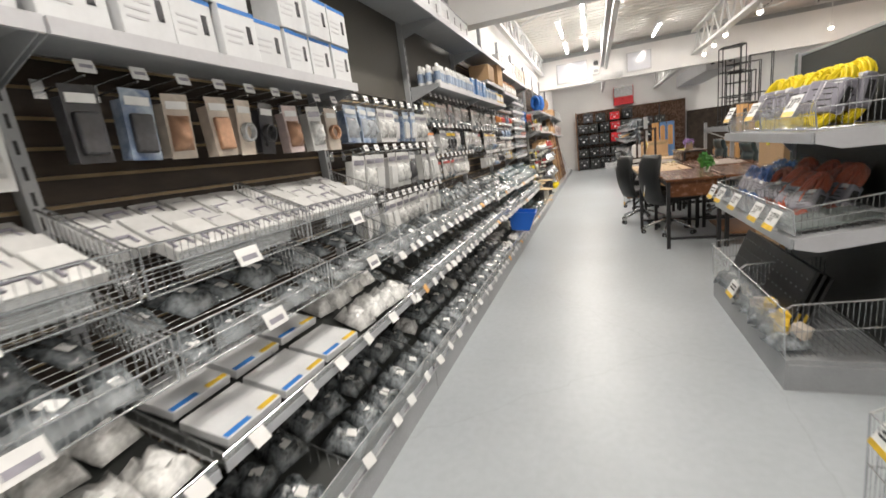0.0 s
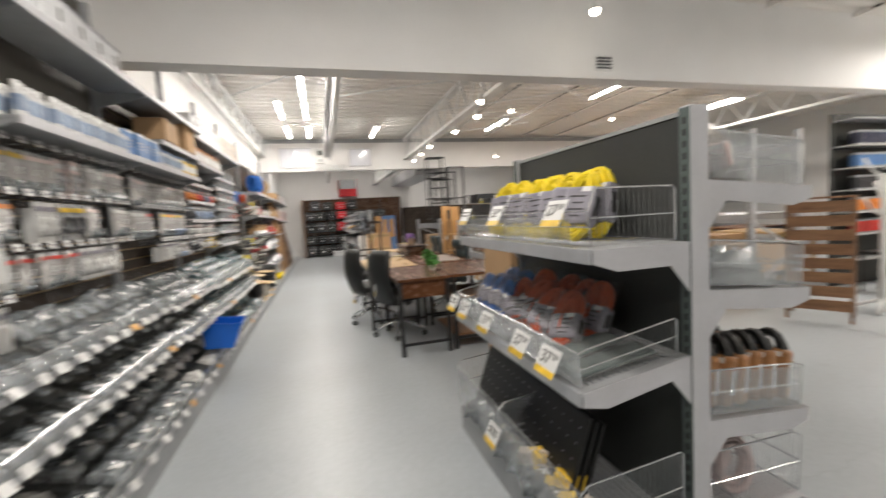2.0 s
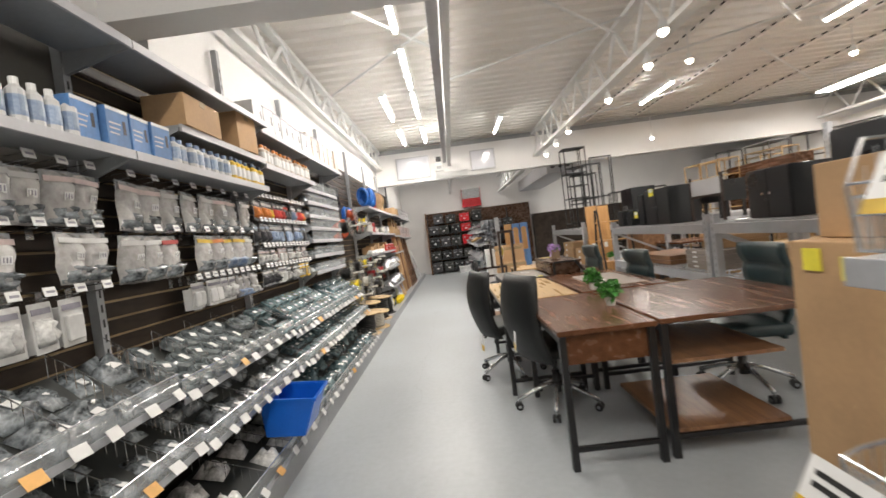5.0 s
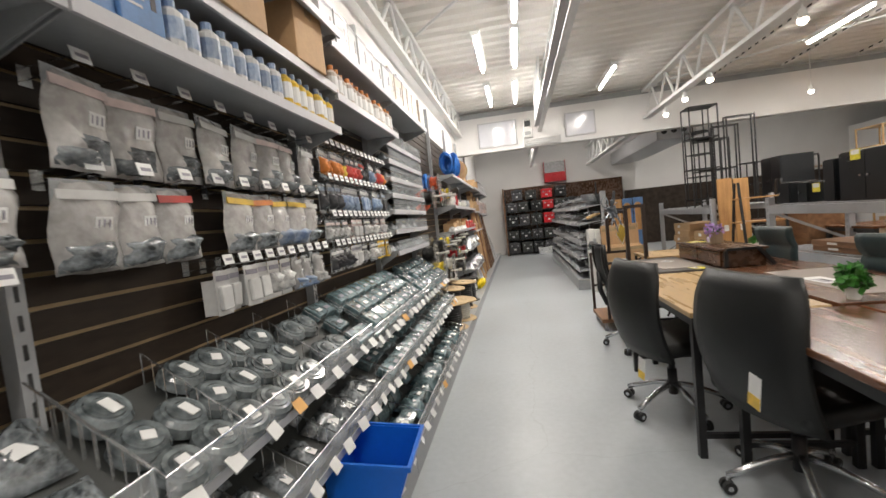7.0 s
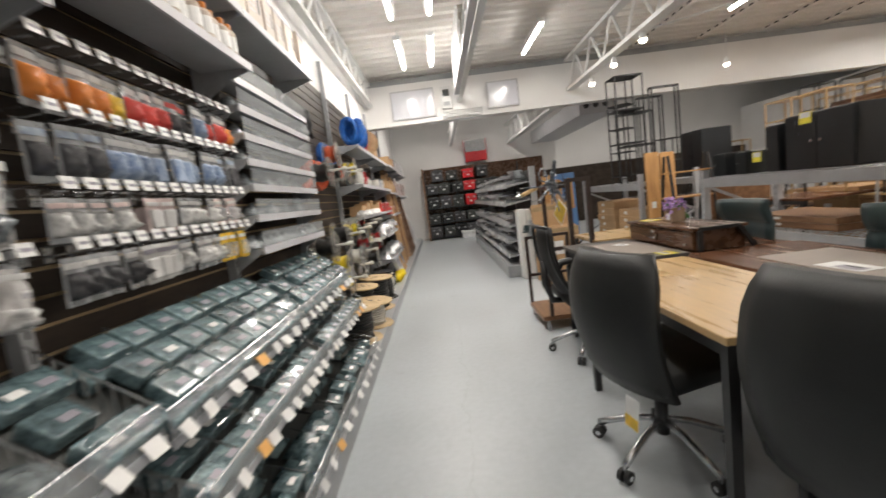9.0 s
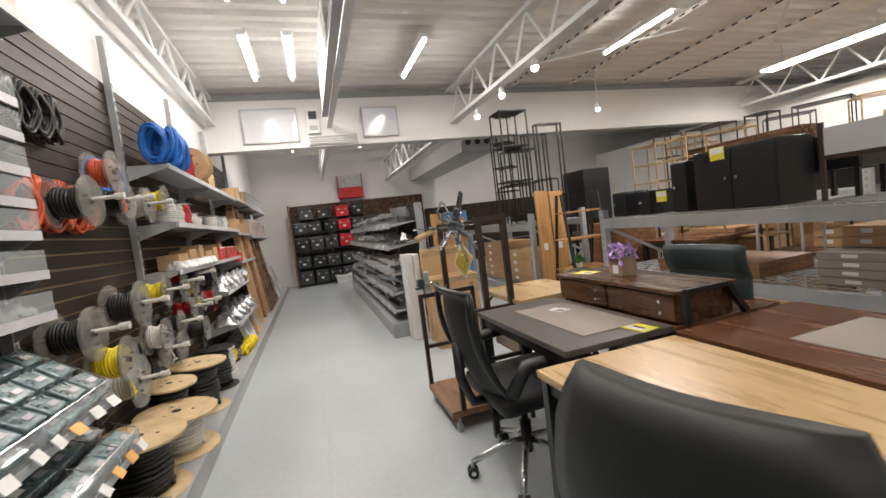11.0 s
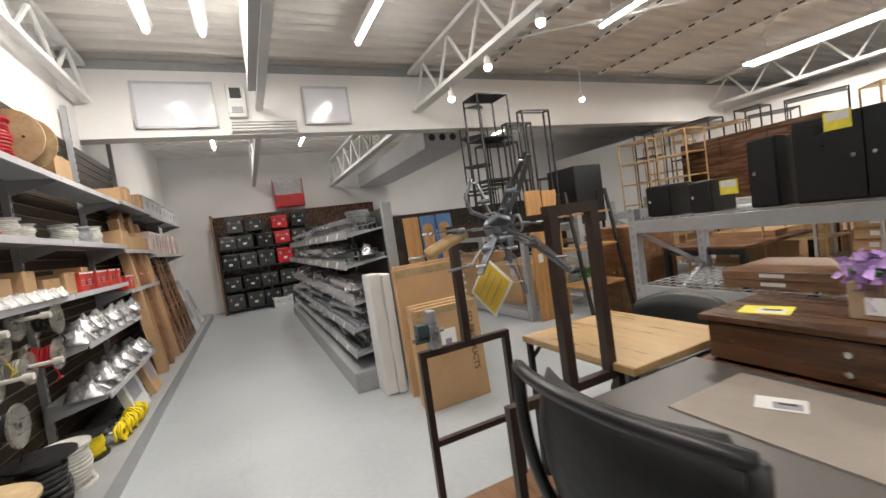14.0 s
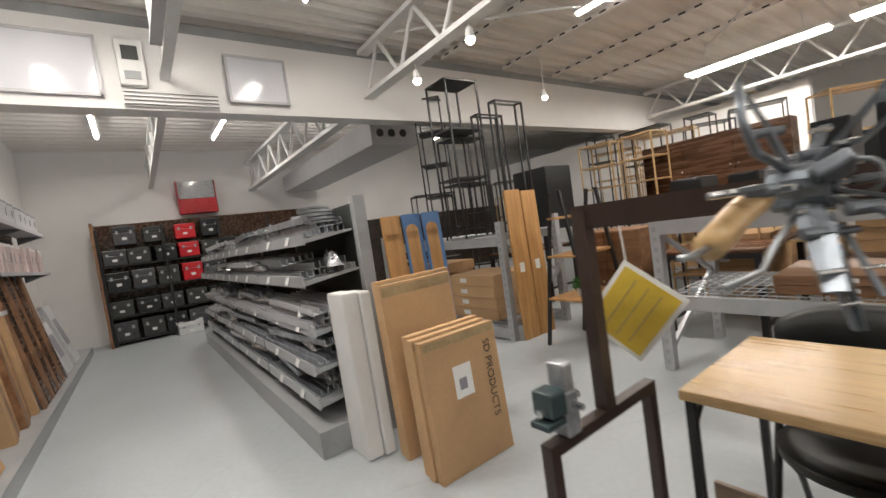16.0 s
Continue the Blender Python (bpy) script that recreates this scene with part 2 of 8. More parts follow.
M["slotgrey"] = mat("dark_green_grey_paint", (0.10, 0.125, 0.12), 0.42, vary=0.12, scale=6)
M["greyoak"] = wood("grey_oak_board", (0.20, 0.145, 0.10), (0.30, 0.23, 0.165), 0.4, (12, 1.0, 12))


# ---- builders ----
def box(bm, x0, y0, z0, x1, y1, z1, bevel=0.0):
    r = bmesh.ops.create_cube(bm, size=1.0, matrix=Matrix.Translation(((x0 + x1) / 2, (y0 + y1) / 2, (z0 + z1) / 2)) @ Matrix.Diagonal((abs(x1 - x0), abs(y1 - y0), abs(z1 - z0), 1)))
    if bevel:
        ed = list({e for v in r["verts"] for e in v.link_edges})
        bmesh.ops.bevel(bm, geom=ed, offset=bevel, segments=2, affect="EDGES", profile=0.5)
    return r["verts"]


def obox(bm, m, sx, sy, sz, bevel=0.0):
    """A box centred in the pose m."""
    r = bmesh.ops.create_cube(bm, size=1.0, matrix=m @ Matrix.Diagonal((sx, sy, sz, 1)))
    if bevel:
        ed = list({e for v in r["verts"] for e in v.link_edges})
        bmesh.ops.bevel(bm, geom=ed, offset=bevel, segments=2, affect="EDGES", profile=0.5)


def rod(bm, p, q, r, seg=6, r2=None):
    p, q = Vector(p), Vector(q)
    d = q - p
    m = Matrix.Translation((p + q) / 2) @ d.to_track_quat("Z", "Y").to_matrix().to_4x4()
    bmesh.ops.create_cone(bm, cap_ends=True, segments=seg, radius1=r, radius2=r if r2 is None else r2, depth=d.length, matrix=m)


def bar(bm, p, q, w, h=None):
    """A square tube from p to q."""
    p, q = Vector(p), Vector(q)
    d = q - p
    m = Matrix.Translation((p + q) / 2) @ d.to_track_quat("Z", "Y").to_matrix().to_4x4()
    bmesh.ops.create_cube(bm, size=1.0, matrix=m @ Matrix.Diagonal((w, h or w, d.length, 1)))


def sweep(bm, pts, r, seg=6, closed=False):
    """A round tube along a smooth line."""
    pts = [Vector(p) for p in pts]
    n = len(pts)
    rings = []
    for i, p in enumerate(pts):
        a = pts[(i - 1) % n] if closed or i else p
        b = pts[(i + 1) % n] if closed or i < n - 1 else p
        d = (b - a).normalized()
        u = d.orthogonal().normalized() if not rings else (pu - d * pu.dot(d)).normalized()
        pu = u
        w = d.cross(u)
        rings.append([bm.verts.new(p + r * (math.cos(k * math.tau / seg) * u + math.sin(k * math.tau / seg) * w)) for k in range(seg)])
    for i in range(n if closed else n - 1):
        a, b = rings[i], rings[(i + 1) % n]
        for k in range(seg):
            bm.faces.new((a[k], a[(k + 1) % seg], b[(k + 1) % seg], b[k]))
    if not closed:
        bm.faces.new(rings[0][::-1]), bm.faces.new(rings[-1])


def prism(bm, outline, y0, y1):
    """An outline of (x, z) pushed along y."""
    a = [bm.verts.new((x, y0, z)) for x, z in outline]
    b = [bm.verts.new((x, y1, z)) for x, z in outline]
    n = len(a)
    bm.faces.new(a), bm.faces.new(b[::-1])
    for i in range(n):
        bm.faces.new((a[i], b[i], b[(i + 1) % n], a[(i + 1) % n]))


def pillow(bm, sx, sy, sz, n=7, lump=0.35, seed=0, m=None):
    """A lumpy closed bag, flat below."""
    top, bot = [], []
    for i in range(n + 1):
        for j in range(n + 1):
            u, v = i / n, j / n
            e = min(1.0, 4.5 * min(u, 1 - u)) * min(1.0, 4.5 * min(v, 1 - v))
            h = sz * e ** 0.6 * (1 + lump * noise.noise((u * 4 + seed * 7.3, v * 4, seed * 3.1)) * 1.6)
            x = (u - 0.5) * sx * (1 + 0.05 * noise.noise((v * 3, seed, 1)))
            y = (v - 0.5) * sy * (1 + 0.05 * noise.noise((u * 3, seed, 5)))
            p, q = Vector((x, y, max(0.002, h))), Vector((x, y, 0))
            if m:
                p, q = m @ p, m @ q
            top.append(bm.verts.new(p)), bot.append(bm.verts.new(q))
    k = n + 1
    for i in range(n):
        for j in range(n):
            a, b, c, d = i * k + j, (i + 1) * k + j, (i + 1) * k + j + 1, i * k + j + 1
            bm.faces.new((top[a], top[b], top[c], top[d])), bm.faces.new((bot[d], bot[c], bot[b], bot[a]))
    rim = [i * k for i in range(k)] + [n * k + j for j in range(1, k)] + [i * k + n for i in range(n - 1, -1, -1)] + [j for j in range(n - 1, 0, -1)]
    for i, a in enumerate(rim):
        b = rim[(i + 1) % len(rim)]
        bm.faces.new((bot[a], bot[b], top[b], top[a]))


def part(name, bm, material, parent=None, label="", smooth=False):
    """Links a bmesh as one mesh object, under a thing or a part."""
    me = bpy.data.meshes.new(name)
    bmesh.ops.recalc_face_normals(bm, faces=bm.faces[:])
    bm.to_mesh(me)
    bm.free()
    me.materials.append(M[material])
    if smooth:
        for p in me.polygons:
            p.use_smooth = True
    ob = new(name, me)
    if parent:
        ob.parent = parent
    if label:
        ob["label"] = label
    return ob


def thing(name, label, category, group="", at=None):
    ob = tagged(new(name), label, category, group)
    if at:
        ob.matrix_basis = at
    return ob


def bm_of(*boxes, bevel=0.0):
    bm = bmesh.new()
    for b in boxes:
        box(bm, *b, bevel=bevel)
    return bm


def structure(name, bm, material, label="", smooth=False):
    ob = part(name, bm, material, None, label, smooth)
    ob["kind"] = "structure"
    return ob

# ---- structure ----
XL, XR, YS, YN, DECK = -1.52, 13.5, -4.0, 18.4, 3.62
structure("floor", bm_of((XL - 0.3, YS, -0.15, XR, YN, 0)), "floor", "pale grey painted concrete floor, lightly scuffed")
structure("wall_west", bm_of((XL - 0.3, YS, 0, XL, YN, 4.2)), "wall", "white painted wall behind the wall shelving")
structure("wall_north", bm_of((XL, YN, 0, XR, YN + 0.25, 4.2)), "wall", "white painted end wall")
structure("wall_south", bm_of((XL, YS - 0.25, 0, XR, YS, 4.2)), "wall", "white painted wall")
structure("wall_east", bm_of((XR, YS, 0, XR + 0.25, YN, 4.2)), "wall", "white painted far wall")
# corrugated roof deck
bm = bmesh.new()
prof = []
y = YS
while y < YN:
    for dy, dz in ((0, 0), (0.09, 0), (0.12, 0.05), (0.20, 0.05)):
        prof.append((y + dy, DECK + dz))
    y += 0.23
va = [bm.verts.new((XL, a, b)) for a, b in prof]
vb = [bm.verts.new((XR, a, b)) for a, b in prof]
for i in range(len(prof) - 1):
    bm.faces.new((va[i], va[i + 1], vb[i + 1], vb[i]))
box(bm, XL, YS, DECK + 0.08, XR, YN, DECK + 0.2)
structure("ceiling", bm, "deck", "white corrugated metal roof deck")
# downstand beams
structure("wall_beam_1", bm_of((XL, 5.0, 2.68, 9.8, 5.22, DECK)), "wall", "white downstand wall across the shop")
structure("wall_beam_2", bm_of((XL, 12.9, 2.71, XR, 13.12, 3.45)), "wall", "white downstand wall across the shop")
structure("trim", bm_of((XL, 12.93, 3.45, XR, 13.1, DECK - 0.06)), "grey", "grey gap strip above the downstand wall")
structure("wall_strip_west", bm_of((XL, 5.22, 2.55, XL + 0.10, 12.9, 3.1)), "wall", "white fascia above the wall shelving")


def truss(x, y0, y1, top, bottom, w=0.10):
    """A white lattice joist along y."""
    t = thing("roof_truss", "white painted steel lattice roof truss", "truss", "roof trusses")
    for nm, z in (("top_chord", top), ("bottom_chord", bottom)):
        b = bmesh.new()
        box(b, x - w / 2, y0, z - 0.025, x + w / 2, y1, z + 0.025)
        part(nm, b, "steel_white", t)
    n = max(2, round((y1 - y0) / 0.75))
    for i in range(n):
        a, c = y0 + (y1 - y0) * i / n, y0 + (y1 - y0) * (i + 1) / n
        m_ = (a + c) / 2
        b = bmesh.new()
        rod(b, (x, a, bottom), (x, m_, top), 0.022, 8)
        rod(b, (x, m_, top), (x, c, bottom), 0.022, 8)
        part("web", b, "steel_white", t)
    return t


truss(2.45, 5.22, 12.9, 3.5, 2.98, 0.14)
truss(0.36, 5.22, 12.9, 3.5, 3.02, 0.08)
truss(-1.30, 5.22, 12.9, 3.5, 3.12, 0.08)
truss(9.2, 5.22, 12.9, 3.5, 3.0, 0.14)


def purlin(x, y0, y1):
    """A thin pressed rib under the deck with a row of punched holes."""
    t = thing("deck_purlin", "pale pressed steel rib with punched holes under the roof deck", "purlin", "deck purlins")
    part("rib", bm_of((x - 0.03, y0, DECK - 0.045, x + 0.03, y1, DECK + 0.01)), "deck", t)
    b = bmesh.new()
    y = y0 + 0.1
    while y < y1 - 0.1:
        box(b, x - 0.032, y, DECK - 0.030, x - 0.0295, y + 0.09, DECK - 0.006)
        y += 0.2
    tagged(part("hole_row", b, "ink", t), kind="stuff")


for x in (3.7, 4.9, 6.1, 7.2):
    purlin(x, 5.22, 12.9)
for x in (2.4, 3.9, 5.4, 6.9, 8.9):
    purlin(x, YS, 5.0)
# thin diagonal wind braces
for x0, y0, x1, y1 in ((-1.2, 5.6, 0.3, 7.6), (-1.2, 8.6, 0.3, 7.0), (0.4, 6.0, 2.4, 7.8), (0.4, 8.6, 2.4, 7.4), (2.5, 6.2, 4.9, 8.2), (2.5, 9.4, 5.0, 7.6), (5.0, 9.0, 7.4, 11.0), (2.5, 12.2, 5.0, 10.4)):
    b = bmesh.new()
    rod(b, (x0, y0, 3.45), (x1, y1, 3.45), 0.016, 8)
    t = tagged(part("wind_brace", b, "steel_white"), "thin white diagonal brace rod under the roof", "brace", "roof braces")
truss(0.35, 13.12, YN, 3.3, 2.9, 0.08)
truss(2.2, 13.12, YN, 3.3, 2.75, 0.14)


def fluorescent(x, y, z=3.42, long=1.22, power=60, lit=True):
    t = thing("fluorescent_light", "lit white twin fluorescent tube light under the roof deck", "ceiling light", "fluorescent lights")
    b = bmesh.new()
    prism(b, [(x - 0.06, z + 0.05), (x + 0.06, z + 0.05), (x + 0.035, z), (x - 0.035, z)], y - long / 2, y + long / 2)
    part("housing", b, "steel_white", t)
    b = bmesh.new()
    rod(b, (x, y - long / 2 + 0.03, z - 0.022), (x, y + long / 2 - 0.03, z - 0.022), 0.02, 10)
    part("tube", b, "tube", t, "glowing fluorescent tube")
    for s in (-0.4, 0.4):
        b = bmesh.new()
        rod(b, (x, y + s, z + 0.05), (x, y + s, DECK), 0.006)
        part("hanger", b, "steel_white", t)
    if power:
        area_lamp(x, y, z - 0.06, 0.16, long, power)
    return t


# Tubes south of y 4 stand out of view, added to light the aisle.
for x, y, p in ((-0.55, 11.3, 60), (-0.10, 11.3, 60), (1.4, 11.3, 60), (-0.10, 8.0, 70), (-0.10, 9.4, 0), (-0.55, 9.4, 0), (-0.10, 6.4, 50),
                (-0.1, 2.6, 90), (-0.1, -0.2, 90), (1.6, 3.4, 0), (-0.3, 16.0, 50), (1.3, 16.0, 50), (3.8, 15.6, 60), (6.0, 15.8, 60),
                # These three are added fill light, at guessed places under the deck.
                (4.2, 10.5, 140), (5.2, 7.6, 140), (4.6, 1.0, 70)):
    fluorescent(x, y, power=p * 0.55)


def strip_light(x, y0, y1, z=3.3, power=100):
    t = thing("strip_light", "long bright twin strip light under the roof deck", "ceiling light", "strip lights")
    part("housing", bm_of((x - 0.16, y0, z + 0.002, x + 0.16, y1, z + 0.06)), "steel_white", t)
    for dx in (-0.09, 0.09):
        part("diffuser", bm_of((x + dx - 0.055, y0 + 0.02, z - 0.03, x + dx + 0.055, y1 - 0.02, z)), "lightstrip", t, "glowing diffuser")
    b = bmesh.new()
    for y in (y0 + 0.3, y1 - 0.3):
        rod(b, (x, y, z + 0.06), (x, y, DECK + 0.02), 0.008)
    part("hanger", b, "steel_white", t)
    area_lamp(x, (y0 + y1) / 2, z - 0.05, 0.3, y1 - y0, power)


for y0 in (-2.0, 0.2, 2.6):
    strip_light(8.1, y0, y0 + 2.0, power=72)
for y0 in (7.6, 9.7):
    strip_light(8.15, y0, y0 + 1.9)


def spot(x, y, z, ceiling=False):
    t = thing("spot_lamp", "small white spotlight with a lit bulb, hung from the truss", "spot light", "spot lights")
    b = bmesh.new()
    rod(b, (x, y, z + 0.11), (x, y, (2.956 if abs(x - 2.45) < 0.01 else DECK + 0.02)), 0.008, 8)
    part("stem", b, "steel_white", t)
    b = bmesh.new()
    rod(b, (x, y, z + 0.02), (x, y, z + 0.11), 0.045, 14, 0.028)
    part("head", b, "steel_white", t)
    b = bmesh.new()
    bmesh.ops.create_uvsphere(b, u_segments=12, v_segments=8, radius=0.042, matrix=Matrix.Translation((x, y, z + 0.01)))
    part("bulb", b, "spot", t, "glowing bulb", True)


for x, y, z in ((2.45, 11.85, 2.78), (2.45, 11.0, 2.82), (2.45, 10.15, 2.85), (2.45, 8.3, 2.8), (2.45, 7.2, 2.8), (2.2, 6.4, 2.8), (3.4, 6.2, 3.1),
                (3.6, 8.4, 3.2), (4.9, 12.2, 2.9), (6.3, 9.0, 3.2), (2.6, 4.5, 3.1)):
    spot(x, y, z)

# fittings on the downstand wall
t = thing("wall_panel", "large white framed whiteboard panel on the downstand wall", "panel", "wall panels")
part("board", bm_of((-0.89, 12.87, 2.82, -0.13, 12.9, 3.30), bevel=0.006), "whiteboard", t)
part("frame", bm_of((-0.91, 12.862, 2.80, -0.11, 12.885, 2.825), (-0.91, 12.862, 3.295, -0.11, 12.885, 3.32), (-0.915, 12.862, 2.80, -0.89, 12.886, 3.32), (-0.13, 12.862, 2.80, -0.105, 12.886, 3.32)), "lightgrey", t)
t = thing("wall_panel", "smaller white panel on the downstand wall", "panel", "wall panels")
part("board", bm_of((0.90, 12.86, 2.83, 1.45, 12.9, 3.28), bevel=0.006), "whiteboard", t)
part("frame", bm_of((0.88, 12.85, 3.26, 1.47, 12.88, 3.285), (0.88, 12.85, 2.81, 1.47, 12.88, 2.835), (0.88, 12.85, 2.835, 0.905, 12.88, 3.26), (1.445, 12.85, 2.835, 1.47, 12.88, 3.26)), "lightgrey", t)
t = thing("control_box", "white control box with dark windows on the wall", "control box")
part("case", bm_of((0.02, 12.82, 2.90, 0.22, 12.9, 3.30), bevel=0.01), "steel_white", t)
part("window", bm_of((0.06, 12.812, 3.12, 0.18, 12.825, 3.24)), "panel", t)
part("window", bm_of((0.06, 12.812, 2.95, 0.18, 12.825, 3.02)), "grey", t)
t = thing("wall_vent", "white slotted wall vent", "vent")
part("backing", bm_of((0.02, 12.87, 2.73, 0.78, 12.9, 2.88)), "steel_white", t)
for i in range(4):
    part("slat", bm_of((0.03, 12.84, 2.745 + i * 0.035, 0.77, 12.872, 2.762 + i * 0.035)), "steel_white", t)
t = thing("sign_plate", "small grey sign plate on the downstand wall", "sign")
part("plate", bm_of((2.95, 4.985, 2.76, 3.16, 5.0, 2.92)), "tag", t)
for i in range(4):
    part("print", bm_of((2.965, 4.980, 2.78 + i * 0.033, 3.145, 4.986, 2.80 + i * 0.033)), "darkpart", t)
# hanging white panel under the joist
t = thing("suspended_board", "white panel and long rail hung from the roof joist", "panel")
part("board", bm_of((0.24, 10.4, 2.98, 0.27, 12.1, DECK + 0.02)), "steel_white", t)
part("rail", bm_of((0.22, 5.4, 2.95, 0.30, 12.1, 2.98)), "lightgrey", t)

# ---- furniture ----
def desk(name, label, x0, y0, x1, y1, z, top, leg, frame_w=0.035, apron=True, side_shelves=()):
    t = thing(name, label, "desk", at=pose((x0 + x1) / 2, (y0 + y1) / 2, 0))
    hx, hy = (x1 - x0) / 2, (y1 - y0) / 2
    part("desktop", bm_of((-hx, -hy, z - 0.028, hx, hy, z), bevel=0.004), top, t)
    for sx in (-1, 1):
        for sy in (-1, 1):
            b = bmesh.new()
            cx, cy = sx * (hx - frame_w / 2 - 0.01), sy * (hy - frame_w / 2 - 0.01)
            box(b, cx - frame_w / 2, cy - frame_w / 2, 0, cx + frame_w / 2, cy + frame_w / 2, z - 0.028)
            part("leg", b, leg, t)
    for sy in (-1, 1):
        cy = sy * (hy - frame_w / 2 - 0.01)
        part("stretcher", bm_of((-hx + 0.045, cy - 0.012, 0.10, hx - 0.045, cy + 0.012, 0.125)), leg, t)
    if apron:
        for sx in (-1, 1):
            cx = sx * (hx - 0.03)
            part("apron", bm_of((cx - 0.012, -hy + 0.05, z - 0.075, cx + 0.012, hy - 0.05, z - 0.03)), leg, t)
    return t


d = desk("writing_desk", "walnut laminate desk on black steel legs", 0.68, 4.93, 1.20, 6.0, 0.75, "walnut", "blacksteel")
part("end_panel", bm_of((-0.22, -0.50, 0.56, 0.22, -0.485, 0.72)), "walnut", d, "walnut modesty panel")
d = desk("writing_desk", "walnut laminate desk with open shelves below, on black steel legs", 1.22, 4.95, 2.22, 6.0, 0.75, "walnut", "blacksteel")
for z in (0.13, 0.50):
    part("shelf", bm_of((-0.48, -0.5, z, 0.14, 0.2, z + 0.02)), "rustic", d, "walnut shelf board")
desk("writing_desk", "light oak laminate desk on black steel legs", 0.52, 6.03, 1.13, 7.27, 0.75, "oak", "blacksteel")
desk("writing_desk", "walnut laminate desk on black steel legs", 1.17, 6.05, 1.85, 7.30, 0.75, "walnut", "blacksteel")
desk("writing_desk", "grey-brown topped desk on black steel legs", 0.70, 7.36, 1.22, 8.25, 0.75, "greydesk", "blacksteel")
desk("writing_desk", "walnut laminate desk on black steel legs", 1.24, 7.36, 1.85, 8.25, 0.74, "walnut", "blacksteel")
t = desk("small_table", "small oak-topped table on a thin black folding frame", 1.00, 8.30, 1.54, 8.89, 0.755, "oak", "blacksteel", 0.022, False)
part("lower_board", bm_of((-0.215, -0.255, 0.35, -0.2, 0.255, 0.49), bevel=0.002), "greyoak", t, "grey oak board across the legs")
for y in (-0.274, 0.274):
    b = bmesh.new()
    sweep(b, [(-0.235, y, 0.66), (-0.19, y, 0.70), (0.19, y, 0.70), (0.235, y, 0.66)], 0.010, 6)
    part("brace", b, "blacksteel", t, smooth=True)
# desk mats
for x0, y0, x1, y1, z in ((0.86, 7.47, 1.17, 8.08, 0.75), (1.35, 6.2, 1.75, 7.0, 0.75)):
    ob = tagged(part("desk_mat", bm_of((x0, y0, z, x1, y1, z + 0.004)), "mat"), "pale grey-brown desk mat lying on the desk", "desk mat", "desk mats")
# drawer hutch
t = thing("desk_hutch", "dark walnut drawer hutch on slanted black legs on a desk", "hutch")
part("case", bm_of((1.262, 7.36, 0.745, 1.56, 8.22, 0.872), bevel=0.004), "darkwalnut", t)
part("top", bm_of((1.235, 7.345, 0.872, 1.575, 8.235, 0.890), bevel=0.003), "darkwalnut", t)
for i in range(2):
    dr = part("drawer_front", bm_of((1.246, 7.375 + i * 0.425, 0.752, 1.262, 7.785 + i * 0.425, 0.866), bevel=0.002), "darkwalnut", t)
    for z in (0.785, 0.835):
        b = bmesh.new()
        rod(b, (1.232, 7.44 + i * 0.425, z), (1.246, 7.44 + i * 0.425, z), 0.008, 10)
        part("knob", b, "chrome", dr, "small chrome knob")
b = bmesh.new()
bar(b, (1.27, 7.335, 0.75), (1.27, 7.335, 0.875), 0.025), bar(b, (1.60, 7.335, 0.75), (1.50, 7.335, 0.885), 0.025), bar(b, (1.27, 7.335, 0.885), (1.50, 7.335, 0.885), 0.02)
part("leg_frame", b, "blacksteel", t)


